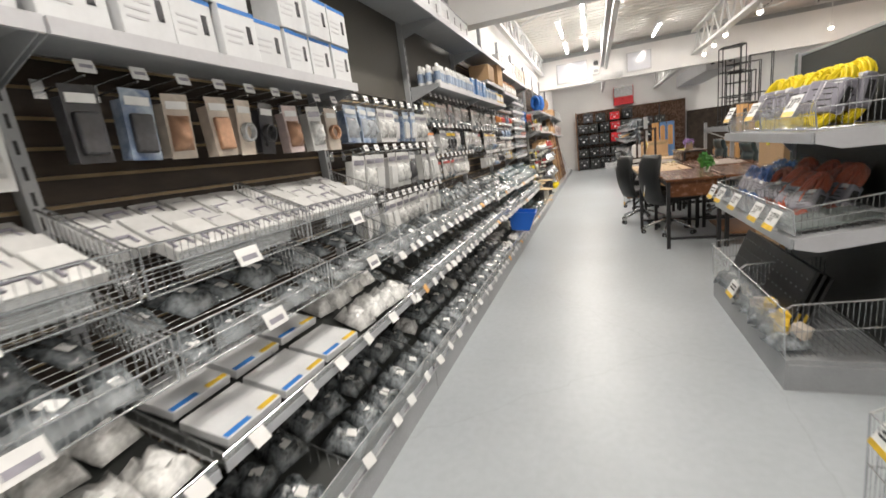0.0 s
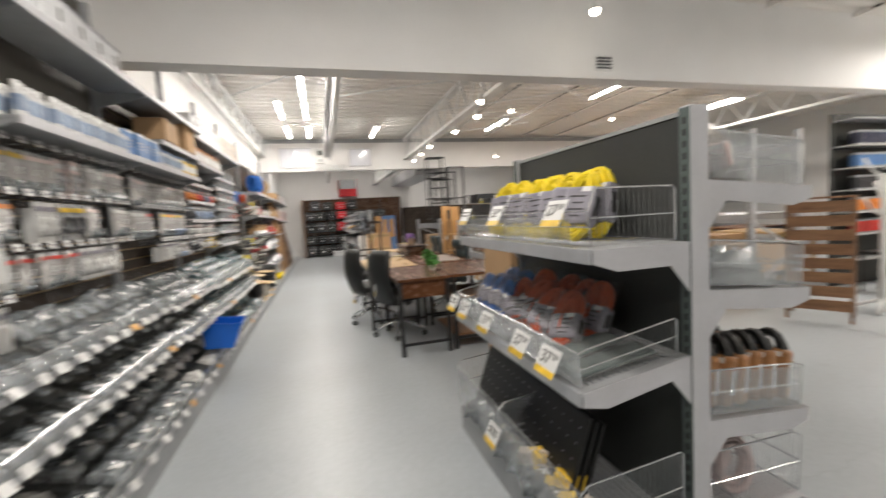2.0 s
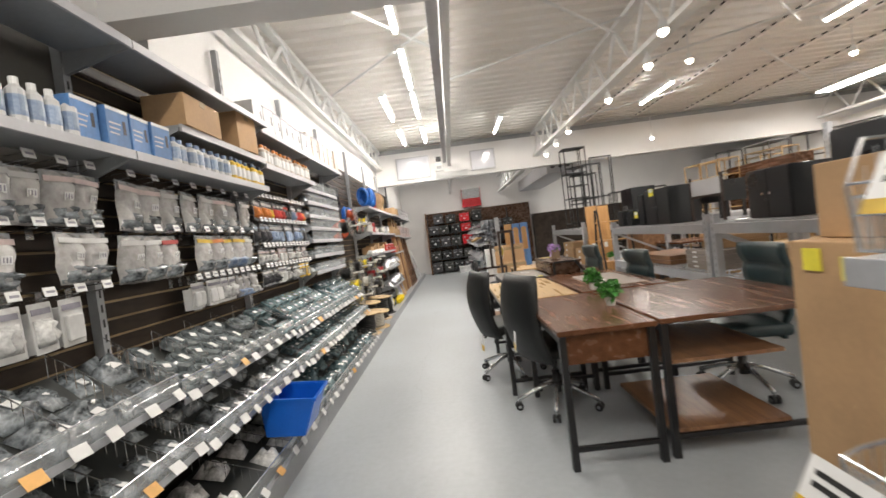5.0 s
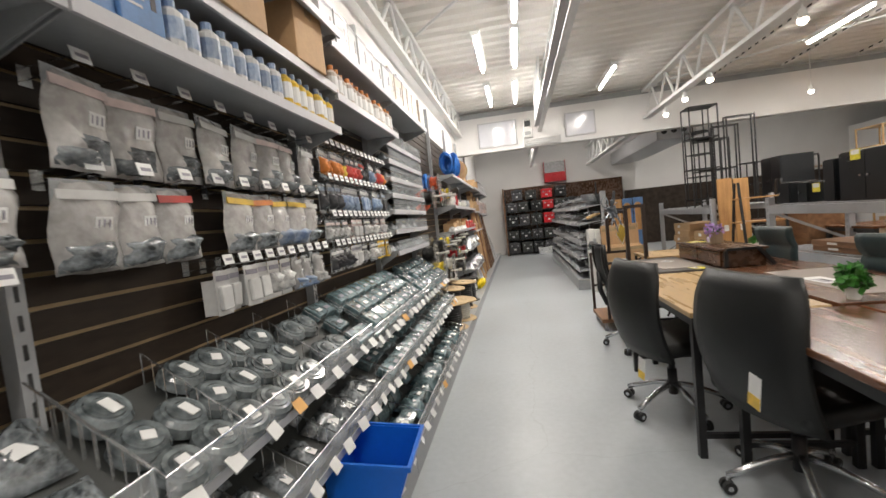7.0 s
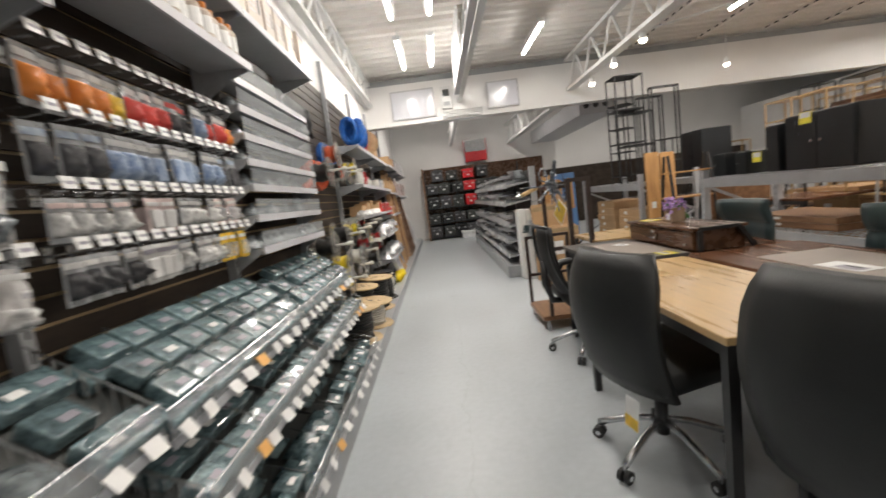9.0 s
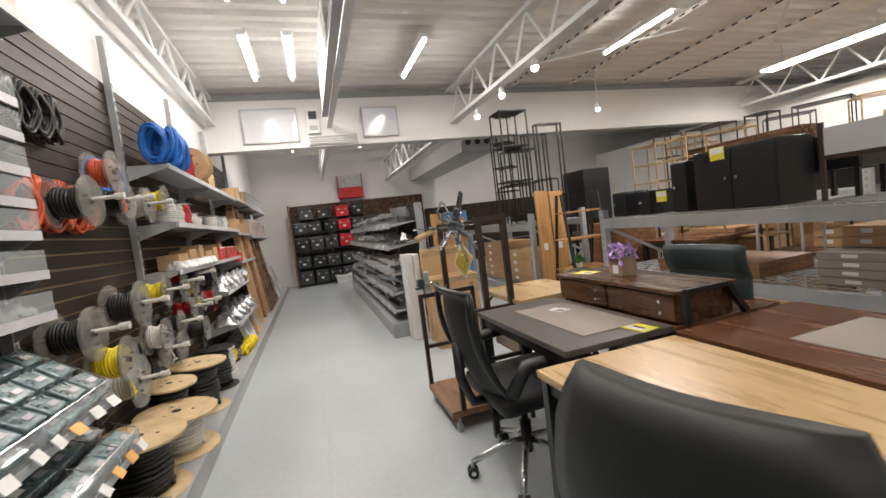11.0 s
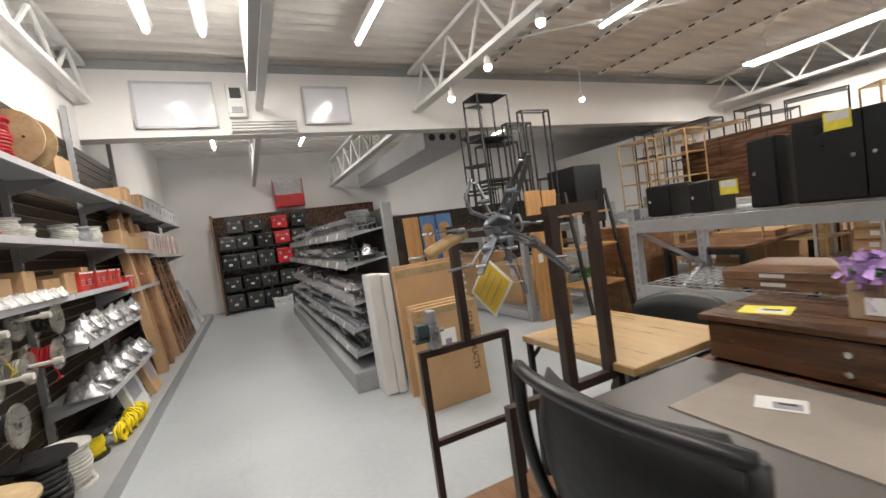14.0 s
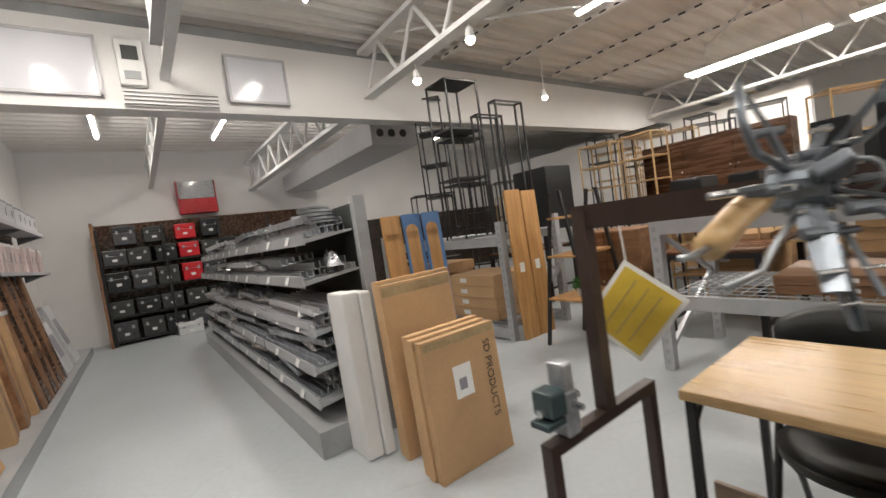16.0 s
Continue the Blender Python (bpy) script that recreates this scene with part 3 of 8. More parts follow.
def office_chair(name, label, x, y, turn, material="leather", ribs=0, mesh=False, high=0.98, arms=False, wide=0.275, lean=0.0, base=20):
    """Swivel chair: the sitter faces +x before the turn."""
    t = thing(name, label, "chair", "office chairs", pose(x, y, 0, 0, 0, turn))
    n, k = (24 if ribs else 10), 8
    b = bmesh.new()
    fr, bk = [], []
    for i in range(n + 1):
        u = i / n
        z = 0.39 + u * (high - 0.39)
        xb = -0.20 + lean * 0.4 - (0.09 + lean) * u - 0.05 * math.sin(u * 3.1) + 0.05 * u * u
        w = (0.232 if ribs else wide) - (0.0 if ribs else 0.03 * abs(u - 0.55) + 0.04 * max(0, u - 0.85) / 0.15)
        for j in range(k + 1):
            v = j / k * 2 - 1
            bow = 0.05 * v * v
            rib = 0.024 * abs(math.sin(u * ribs * math.pi)) ** 0.7 if ribs else 0
            thick = (0.03 if not mesh else 0.008) * (1 - 0.6 * v ** 4)
            fr.append(b.verts.new((xb + bow + thick + rib, v * w, z)))
            bk.append(b.verts.new((xb + bow - thick + rib * 0.5, v * w, z)))
    c = k + 1
    for i in range(n):
        for j in range(k):
            a, e = i * c + j, (i + 1) * c + j
            b.faces.new((fr[a], fr[a + 1], fr[e + 1], fr[e])), b.faces.new((bk[a], bk[e], bk[e + 1], bk[a + 1]))
    for i in range(n):
        for j in (0, k):
            a, e = i * c + j, (i + 1) * c + j
            b.faces.new((fr[a], fr[e], bk[e], bk[a]))
    for i in (0, n):
        for j in range(k):
            a = i * c + j
            b.faces.new((fr[a], fr[a + 1], bk[a + 1], bk[a]))
    part("backrest", b, "mesh" if mesh else material, t, smooth=True)
    if ribs:
        b = bmesh.new()
        for j in range(1, ribs):
            u = j / ribs
            xb = -0.20 - 0.09 * u - 0.05 * math.sin(u * 3.1) + 0.05 * u * u
            for sx in (0.030, -0.030):
                sweep(b, [(xb + 0.05 * v * v + sx * (1 - 0.6 * v ** 4), v * 0.22, 0.39 + u * (high - 0.39)) for v in [q / 4 - 1 for q in range(9)]], 0.004, 5)
        part("seam", b, "blacksteel", t, "sewn horizontal seam", True)
    if mesh:
        b = bmesh.new()
        pts = []
        for i in range(11):
            u = i / 10
            pts.append((-0.235 + lean * 0.4 - (0.09 + lean) * u - 0.05 * math.sin(u * 3.1) + 0.05 * u * u + 0.05, -0.225, 0.44 + u * (high - 0.44)))
        sweep(b, pts, 0.014), sweep(b, [(p[0], -p[1], p[2]) for p in pts], 0.014)
        sweep(b, [(pts[-1][0] - 0.05 * (1 - v * v), 0.225 * v, high + 0.01 * (1 - v * v)) for v in [i / 5 - 1 for i in range(11)]], 0.014)
        part("back_frame", b, "blacksteel", t, "black plastic back frame", True)
        b = bmesh.new()
        sweep(b, [(-0.05, 0, 0.40), (-0.26, 0, 0.42), (-0.31, 0, 0.55), (-0.31, 0, 0.72)], 0.025, 8)
        part("spine", b, "blacksteel", t, smooth=True)
    b = bmesh.new()
    obox(b, pose(0.03, 0, 0.455, 0, -2), 0.48, 0.50, 0.085, 0.03)
    part("seat", b, "mesh" if mesh else material, t, smooth=True)
    b = bmesh.new()
    rod(b, (0, 0, 0.10), (0, 0, 0.26), 0.028, 12), rod(b, (0, 0, 0.26), (0, 0, 0.40), 0.018, 12)
    part("gas_lift", b, "blacksteel", t, smooth=True)
    part("mechanism", bm_of((-0.1, -0.08, 0.385, 0.1, 0.08, 0.42)), "blacksteel", t)
    for i in range(5):
        a = radians(72 * i + base)
        cx, cy = math.cos(a), math.sin(a)
        b = bmesh.new()
        sweep(b, [(cx * 0.025, cy * 0.025, 0.165), (cx * 0.12, cy * 0.12, 0.145), (cx * 0.22, cy * 0.22, 0.105), (cx * 0.29, cy * 0.29, 0.075)], 0.016, 8)
        part("base_arm", b, "chrome" if not mesh else "chrome", t, "chrome base arm", True)
        cs = bmesh.new()
        for s in (-0.016, 0.016):
            rod(cs, (cx * 0.29 - cy * (s - 0.009), cy * 0.29 + cx * (s - 0.009), 0.028), (cx * 0.29 - cy * (s + 0.009), cy * 0.29 + cx * (s + 0.009), 0.028), 0.028, 12)
        ca = part("caster", cs, "caster", t)
        cs = bmesh.new()
        for s in (-0.0265, 0.0265):
            rod(cs, (cx * 0.29 - cy * (s - 0.001), cy * 0.29 + cx * (s - 0.001), 0.028), (cx * 0.29 - cy * (s + 0.001), cy * 0.29 + cx * (s + 0.001), 0.028), 0.012, 10)
        rod(cs, (cx * 0.29, cy * 0.29, 0.03), (cx * 0.29, cy * 0.29, 0.08), 0.008, 8)
        part("hub_cap", cs, "chrome", ca, "chrome hub cap")
    if arms:
        for s in (-1, 1):
            b = bmesh.new()
            sweep(b, [(-0.18, s * 0.27, 0.52), (-0.1, s * 0.28, 0.64), (0.12, s * 0.28, 0.655), (0.2, s * 0.275, 0.62), (0.18, s * 0.25, 0.46)], 0.031, 10)
            part("armrest", b, "blacksteel", t, smooth=True)
    return t


office_chair("office_chair", "black leatherette swivel chair with chrome base, pushed to a desk", 0.83, 5.79, 17, high=0.985)
office_chair("office_chair", "black leatherette swivel chair with chrome base, pushed to an oak desk", 0.60, 6.60, 15, high=0.965, base=53)
office_chair("mesh_office_chair", "black mesh-backed swivel chair with armrests, beside the trolley", 0.74, 7.86, 0, mesh=True, high=0.975, arms=True, wide=0.225, lean=0.13)
office_chair("executive_chair", "dark teal ribbed leatherette swivel chair behind the desks", 1.60, 7.70, 180, material="teal", ribs=4, high=1.0)
office_chair("executive_chair", "dark teal ribbed leatherette swivel chair behind the desks", 2.12, 5.72, 176, material="teal", ribs=4, high=1.0)
office_chair("executive_chair", "dark teal ribbed leatherette swivel chair behind the desks", 1.70, 6.72, 182, material="teal", ribs=4, high=0.97)


def folding_chair(x, y, turn):
    """Black folding chair with a round padded seat; the sitter faces +x before the turn."""
    t = thing("folding_chair", "black folding chair with padded round seat, behind the small table", "chair", at=pose(x, y, 0, 0, 0, turn))
    b = bmesh.new()
    rod(b, (0.02, 0, 0.425), (0.02, 0, 0.455), 0.205, 26), rod(b, (0.02, 0, 0.455), (0.02, 0, 0.475), 0.205, 26, 0.165)
    part("seat", b, "leather", t, "black padded seat", True)
    b = bmesh.new()
    ring = []
    for i in range(13):
        v = i / 6 - 1
        z1 = 0.825 - 0.05 * abs(v) ** 3
        ring.append([b.verts.new(p) for p in ((-0.24 + 0.07 * v * v, 0.23 * v, 0.665 + 0.035 * abs(v) ** 3), (-0.205 + 0.07 * v * v, 0.23 * v, 0.69), (-0.215 + 0.07 * v * v, 0.23 * v, z1 - 0.02), (-0.25 + 0.07 * v * v, 0.23 * v, z1))])
    for p, q in zip(ring[:-1], ring[1:]):
        for k in range(4):
            b.faces.new((p[k], p[(k + 1) % 4], q[(k + 1) % 4], q[k]))
    b.faces.new(ring[0]), b.faces.new(ring[-1][::-1])
    part("backrest", b, "leather", t, "curved black padded backrest", True)
    for s in (-1, 1):
        b = bmesh.new()
        sweep(b, [(0.22, s * 0.2, 0.012), (0.0, s * 0.21, 0.44), (-0.12, s * 0.215, 0.62), (-0.19, s * 0.21, 0.76)], 0.012, 8)
        part("front_leg", b, "blacksteel", t, smooth=True)
        b = bmesh.new()
        sweep(b, [(-0.24, s * 0.185, 0.012), (-0.1, s * 0.185, 0.26), (0.08, s * 0.185, 0.42)], 0.011, 8)
        part("back_leg", b, "blacksteel", t, smooth=True)
    for x0, z0 in ((0.19, 0.075), (-0.2, 0.08)):
        b = bmesh.new()
        rod(b, (x0, -0.19, z0), (x0, 0.19, z0), 0.009, 8)
        part("cross_bar", b, "blacksteel", t)


folding_chair(1.52, 8.62, 182)

# ---- wall shelving on the west side ----
PANEL = -1.40


def slat_panel(y0, y1, z0=0.1, z1=2.62):
    t = thing("slat_wall", "dark brown slat-wall back panel with pale groove edges", "back panel", "slat-wall panels")
    pitch = 0.08
    b = bm_of((PANEL - 0.025, y0 + 0.003, 0, PANEL, y1 - 0.003, pitch - 0.012))
    n = len(b.faces)
    box(b, PANEL - 0.025, y0 + 0.003, pitch - 0.0115, PANEL - 0.010, y1 - 0.003, pitch - 0.0005)
    b.faces.ensure_lookup_table()
    for f in b.faces[n:]:
        f.material_index = 1
    first = part("slat", b, "slat", t)
    first.data.materials.append(M["groove"])
    first.location.z = z0
    z = z0 + pitch
    while z < z1 - pitch * 0.5:
        ob = new("slat", first.data)
        ob.parent, ob.location.z = t, z
        z += pitch
    return t


BAYS = [-1.95, -0.65, 0.66, 1.97, 3.25, 4.56, 5.88, 7.0, 8.15, 9.6, 11.0, 12.4, 13.8]
for a, c in zip(BAYS[:-1], BAYS[1:]):
    if c <= 4.6:
        t = thing("shelf_backing", "dark charcoal board behind the upper wall shelves", "backing board", "shelf backings")
        part("board", bm_of((PANEL - 0.02, a + 0.003, 1.75, PANEL, c - 0.003, 2.9)), "backing", t)
        slat_panel(a, c, 0.1, 1.74)
    else:
        slat_panel(a, c)
for y in BAYS:
    t = thing("shelf_upright", "grey slotted steel shelf upright", "shelf upright", "wall shelf uprights")
    part("post", bm_of((PANEL + 0.002, y - 0.018, 0, PANEL + 0.045, y + 0.018, 2.9)), "grey", t)
    b = bmesh.new()
    for i in range(40):
        box(b, PANEL + 0.044, y - 0.004, 0.2 + i * 0.065, PANEL + 0.047, y + 0.004, 0.235 + i * 0.065)
    tagged(part("slot_row", b, "ink", t), kind="stuff")
# plinth
for a, c in zip(BAYS + [15.1, 16.4], BAYS[1:] + [15.1, 16.4, 17.7]):
    t = thing("base_plinth", "grey metal base shelf with kick plate along the floor", "base shelf", "base shelves")
    part("kick_plate", bm_of((-0.92, a + 0.002, 0, -0.90, c - 0.002, 0.11)), "grey", t)
    part("base_deck", bm_of((PANEL + 0.05, a + 0.002, 0.10, -0.90, c - 0.002, 0.125)), "grey", t)


def wall_shelf(y0, y1, z, front=-1.10, label="grey steel wall shelf with light front lip", material="grey"):
    t = thing("wall_shelf", label, "shelf", "wall shelves")
    part("board", bm_of((PANEL + 0.046, y0 + 0.004, z - 0.012, front - 0.012, y1 - 0.004, z)), material, t)
    part("front_lip", bm_of((front - 0.012, y0 + 0.004, z - 0.035, front, y1 - 0.004, z + 0.003)), "lightgrey", t)
    for y in (y0 + 0.006, y1 - 0.009):
        b = bmesh.new()
        prism(b, [(PANEL + 0.046, z - 0.012), (front - 0.02, z - 0.012), (front - 0.02, z - 0.03), (PANEL + 0.046, z - 0.11)], y, y + 0.003)
        part("bracket", b, material, t)
    return t


wall_shelf(-1.95, -0.65, 1.70), wall_shelf(-0.65, 0.66, 1.70), wall_shelf(0.66, 1.97, 1.70)
for a, c in zip(BAYS[1:6], BAYS[2:7]):
    wall_shelf(a, c, 2.32, -1.05)
wall_shelf(3.25, 4.56, 1.85), wall_shelf(4.56, 5.88, 1.85)
wall_shelf(4.9, 5.88, 2.06), wall_shelf(5.88, 7.0, 2.03), wall_shelf(5.88, 7.0, 2.30), wall_shelf(7.0, 8.15, 2.3)
for y0, y1 in ((9.6, 11.0), (11.0, 12.4)):
    wall_shelf(y0, y1, 1.98, -1.08), wall_shelf(y0, y1, 1.54, -1.08), wall_shelf(y0, y1, 1.18, -1.12)
wall_shelf(10.9, 12.4, 0.84, -1.06), wall_shelf(10.9, 12.4, 0.48, -1.0), wall_shelf(12.4, 13.8, 1.1, -1.1)
for z in (1.13, 1.30, 1.46, 1.59, 1.72, 1.86, 2.0):
    t = wall_shelf(7.0, 8.15, z, -1.2, "clear-fronted parts shelf with white edge", "grey")
    part("clear_front", bm_of((-1.203, 7.01, z + 0.004, -1.2005, 8.14, z + 0.085)), "acrylic", t, "clear plastic front panel")

# ---- tilted wire baskets ----
def basket(y0, y1, xb, zb, xf, zf, lip=0.10, n=5, tags=4, label="tilted wire basket shelf with a clear front"):
    """A shelf tilted down to the aisle from (xb, zb) to (xf, zf), with a clear front and wire dividers."""
    t = thing("basket_shelf", label, "basket shelf", "basket shelves")
    b = bmesh.new()
    prism(b, [(xb, zb), (xf, zf), (xf, zf - 0.015), (xb, zb - 0.015)], y0 + 0.01, y1 - 0.01)
    part("tray", b, "panel", t)
    part("rail", bm_of((xf, y0 + 0.01, zf - 0.022, xf + 0.006, y1 - 0.01, zf + 0.006)), "shelf", t)
    part("front_panel", bm_of((xf + 0.001, y0 + 0.012, zf + 0.007, xf + 0.005, y1 - 0.012, zf + lip)), "acrylic", t, "clear acrylic front")
    b = bmesh.new()
    rod(b, (xf + 0.003, y0 + 0.01, zf + lip), (xf + 0.003, y1 - 0.01, zf + lip), 0.003, 5)
    rod(b, (xf - 0.004, y0 + 0.01, zf + lip * 0.55), (xf - 0.004, y1 - 0.01, zf + lip * 0.55), 0.002, 4)
    part("front_wire", b, "chrome", t)
    for i in range(n + 1):
        y = y0 + 0.015 + (y1 - y0 - 0.03) * i / n
        b = bmesh.new()
        sweep(b, [(xf, y, zf + 0.01), (xf, y, zf + lip), (xb, y, zb + lip), (xb, y, zb)], 0.0025, 4)
        for k in range(1, 9):
            s = k / 9
            x, z = xf + (xb - xf) * s, zf + (zb - zf) * s
            rod(b, (x, y, z), (x, y, z + lip), 0.0015, 3)
        tagged(part("divider", b, "chrome", t), kind="stuff")
    rnd = random.Random(int(y0 * 100 + zf * 1000))
    tags = int(tags * 1.5)
    for i in range(tags):
        y = y0 + (y1 - y0) * (i + 0.3 + 0.4 * rnd.random()) / tags
        b = bmesh.new()
        obox(b, pose(xf + 0.024, y, zf + 0.004 + 0.012 * rnd.random(), 0, -32 + rnd.uniform(-10, 10), rnd.uniform(-12, 12)), 0.003, 0.056, 0.046)
        part("price_tag", b, "tagorange" if rnd.random() < 0.12 else "tag", t, "small price tag")
    return t


def wire_basket(xb, xf, y0, y1, zb, zf, high, front=0.6, label="open chrome wire basket standing on the gondola shelf", group="gondola wire baskets"):
    """Wire tray with sides sloping from back to front and a lower front."""
    t = thing("wire_basket", label, "wire basket", group)
    n = round((y1 - y0) / 0.022)
    s = 1 if xb > xf else -1
    b = bmesh.new()
    for i in range(n + 1):
        y = y0 + (y1 - y0) * i / n
        rod(b, (xf, y, zf + 0.004), (xf - s * 0.012, y, zf + high * front), 0.0013, 3)
    for q in (0.02, 0.55, 1.0):
        rod(b, (xf - s * 0.012 * q, y0, zf + 0.004 + high * front * q), (xf - s * 0.012 * q, y1, zf + 0.004 + high * front * q), 0.0028, 5)
    tagged(part("front_grid", b, "chrome", t), kind="stuff")
    for y in (y0, y1):
        b = bmesh.new()
        sweep(b, [(xf, y, zf + 0.004), (xf - s * 0.012, y, zf + high * front), (xf + s * 0.02, y, zf + high), (xb - s * 0.012, y, zb + high * 0.98), (xb, y, zb + high * 0.92), (xb, y, zb + 0.004)], 0.0036, 5)
        rod(b, (xf, y, zf + high * 0.5), (xb, y, zb + high * 0.5), 0.0026, 5)
        m_ = round(abs(xb - xf) / 0.02)
        for i in range(1, m_):
            u = i / m_
            x, z = xf + (xb - xf) * u, zf + (zb - zf) * u
            rod(b, (x, y, z + 0.004), (x, y, z + high * (1 if u > 0.15 else front + (1 - front) * u / 0.15)), 0.0013, 3)
        tagged(part("side_grid", b, "chrome", t), kind="stuff")
    b = bmesh.new()
    m_ = round(abs(xb - xf) / 0.025)
    for i in range(m_ + 1):
        u = i / m_
        rod(b, (xf + (xb - xf) * u, y0, zf + (zb - zf) * u + 0.005), (xf + (xb - xf) * u, y1, zf + (zb - zf) * u + 0.005), 0.0015, 3)
    tagged(part("floor_grid", b, "chrome", t), kind="stuff")
    return t



def tiers(y0, y1):
    """Front heights of the basket tiers in a bay: x back, z back, x front, z front, lip, dividers."""
    if y1 < 2.0:
        return [(-1.36, 1.16, -1.05, 1.04, 0.12, 3), (-1.35, 0.98, -1.0, 0.83, 0.11, 4), (-1.34, 0.70, -0.95, 0.58, 0.03, 3), (-1.30, 0.28, -0.915, 0.15, 0.09, 3)]
    up, mid = (0.78, 0.54) if y1 < 4.6 else (0.745, 0.51) if y1 < 5.9 else (0.715, 0.49)
    return [(-1.36, up + 0.20, -1.06, up, 0.09, 5), (-1.34, mid + 0.17, -0.99, mid, 0.08, 6), (-1.30, 0.26, -0.915, 0.14, 0.08, 4)]


for a, c in zip(BAYS[1:8], BAYS[2:9]):
    for k, (xb, zb, xf, zf, lip, n) in enumerate(tiers(a, c)):
        if c < 2.0 and k < 2:
            for j in range(2):
                y0, y1 = a + 0.01 + j * (c - a) / 2, a + (j + 1) * (c - a) / 2 - 0.01
                t = wire_basket(xb, xf, y0, y1, zb, zf, lip + 0.02, 0.95, "open chrome wire basket on the wall shelving", "wall wire baskets")
                part("clear_front", bm_of((xf + 0.004, y0 + 0.1, zf + 0.03, xf + 0.006, y1 - 0.1, zf + lip * 0.8)), "acrylic", t, "clear plastic ticket front")
                t = thing("price_ticket", "white price ticket on the wire basket front", "price ticket", "price tickets", pose(xf + 0.018, (y0 + y1) / 2, zf + 0.03, 0, -20))
                part("card", bm_of((-0.001, -0.045, -0.025, 0.001, 0.045, 0.03)), "tag", t)
                part("print", bm_of((0.001, -0.03, -0.012, 0.0016, 0.03, 0.005)), "sleeve", t)
        else:
            basket(a, c, xb, zb, xf, zf, lip, n, n + 1)

STORE = {}
PARK = pose(0, 0, -40)


def template(key, make):
    if key not in STORE:
        STORE[key] = make()
    return STORE[key]


USED = set()


def place(key, make, m):
    """The first use places the template itself, later uses place copies."""
    ob = template(key, make)
    if key in USED:
        return copy_thing(ob, m)
    USED.add(key)
    ob.matrix_basis = m
    return ob


def make_pack(w, h, card, inner, style, head=""):
    """A hanging retail pack facing +x, hung from its top middle."""
    words = {"whitecard": "white", "creamcard": "cream", "pinkcard": "pinkish", "bluecard": "blue", "redcard": "red", "yellowcard": "yellow", "orangecard": "orange", "clearblister": "clear", "darkpart": "dark"}[card]
    t = thing("hanging_pack", words + " hanging retail pack of hardware on a peg hook", "retail pack", "hanging retail packs")
    b = bmesh.new()
    prism(b, [(0, -h), (0.002, -h), (0.002, -0.02), (0, 0)], -w / 2, w / 2)
    part("card", b, card, t)
    b = bmesh.new()
    prism(b, [(-0.05, -h * 0.98), (-0.004, -h * 0.97), (-0.004, -0.03), (-0.05, -0.03)], -w * 0.47, w * 0.47)
    if card == "clearblister":
        b.free()
    else:
        part("cards_behind", b, card, t)
    b = bmesh.new()
    if style == "bag":
        # milky bag with sloping shoulders, the hardware sunk to its foot
        sd = h * 7 + w * 31
        film = bmesh.new()
        pillow(film, h * 0.98, w * 1.1, 0.042, 8, 0.5, sd, Matrix(((0, 0, 1, 0.003), (0, 1, 0, 0), (-1, 0, 0, -h * 0.52), (0, 0, 0, 1))))
        for v in film.verts:
            u = min(1.0, max(0.0, -v.co.z / h))
            v.co.y *= 0.55 + 0.45 * min(1.0, u / 0.22)
            v.co.y += 0.006 * math.sin(9 * u + sd)
            v.co.x *= 0.3 + 0.45 * u
        part("film", film, "milkbag", t, "milky plastic bag", True)
        tc_ = bmesh.new()
        obox(tc_, pose(0.027, w * 0.16, -h * 0.47, 0, 8, 4), 0.0015, w * 0.30, h * 0.15)
        tk = part("ticket", tc_, "tag", t, "white paper ticket")
        tc_ = bmesh.new()
        for q in range(3):
            obox(tc_, pose(0.0282, w * (0.09 * q + 0.07), -h * 0.47, 0, 8, 4), 0.001, w * 0.035, h * 0.09)
        part("print", tc_, "sleeve", tk)
        pillow(b, h * 0.36, w * 0.94, 0.036, 6, 1.0, sd, Matrix(((0, 0, 1, 0.004), (0, 1, 0, 0), (-1, 0, 0, -h * 0.80), (0, 0, 0, 1))))
    elif style == "coil":
        r = min(w, h) * 0.36
        for k in range(3):
            sweep(b, [(0.008 + 0.007 * k, r * math.cos(a * math.tau / 14), -h * 0.58 + r * math.sin(a * math.tau / 14)) for a in range(14)], 0.006, 5, True)
    elif style == "blob":
        pillow(b, h * 0.55, w * 0.8, 0.03, 5, 0.8, h * 9 + w * 5, Matrix(((0, 0, 1, 0.003), (0, 1, 0, 0), (-1, 0, 0, -h * 0.6), (0, 0, 0, 1))))
    else:
        obox(b, pose(0.010, 0, -h * 0.62), 0.018, w * 0.72, h * 0.55, 0.006)
    part("product", b, inner, t, smooth=style != "box")
    b = bmesh.new()
    obox(b, pose(0.004 if style != "bag" else 0.016, 0, -h * (0.17 if style != "bag" else 0.16), 0, 0 if style != "bag" else -6), 0.003, w * (0.8 if style != "bag" else 0.98), h * (0.12 if style != "bag" else 0.10))
    part("header_print", b, head or ("sleeve" if card == "whitecard" else "tag"), t)
    return t


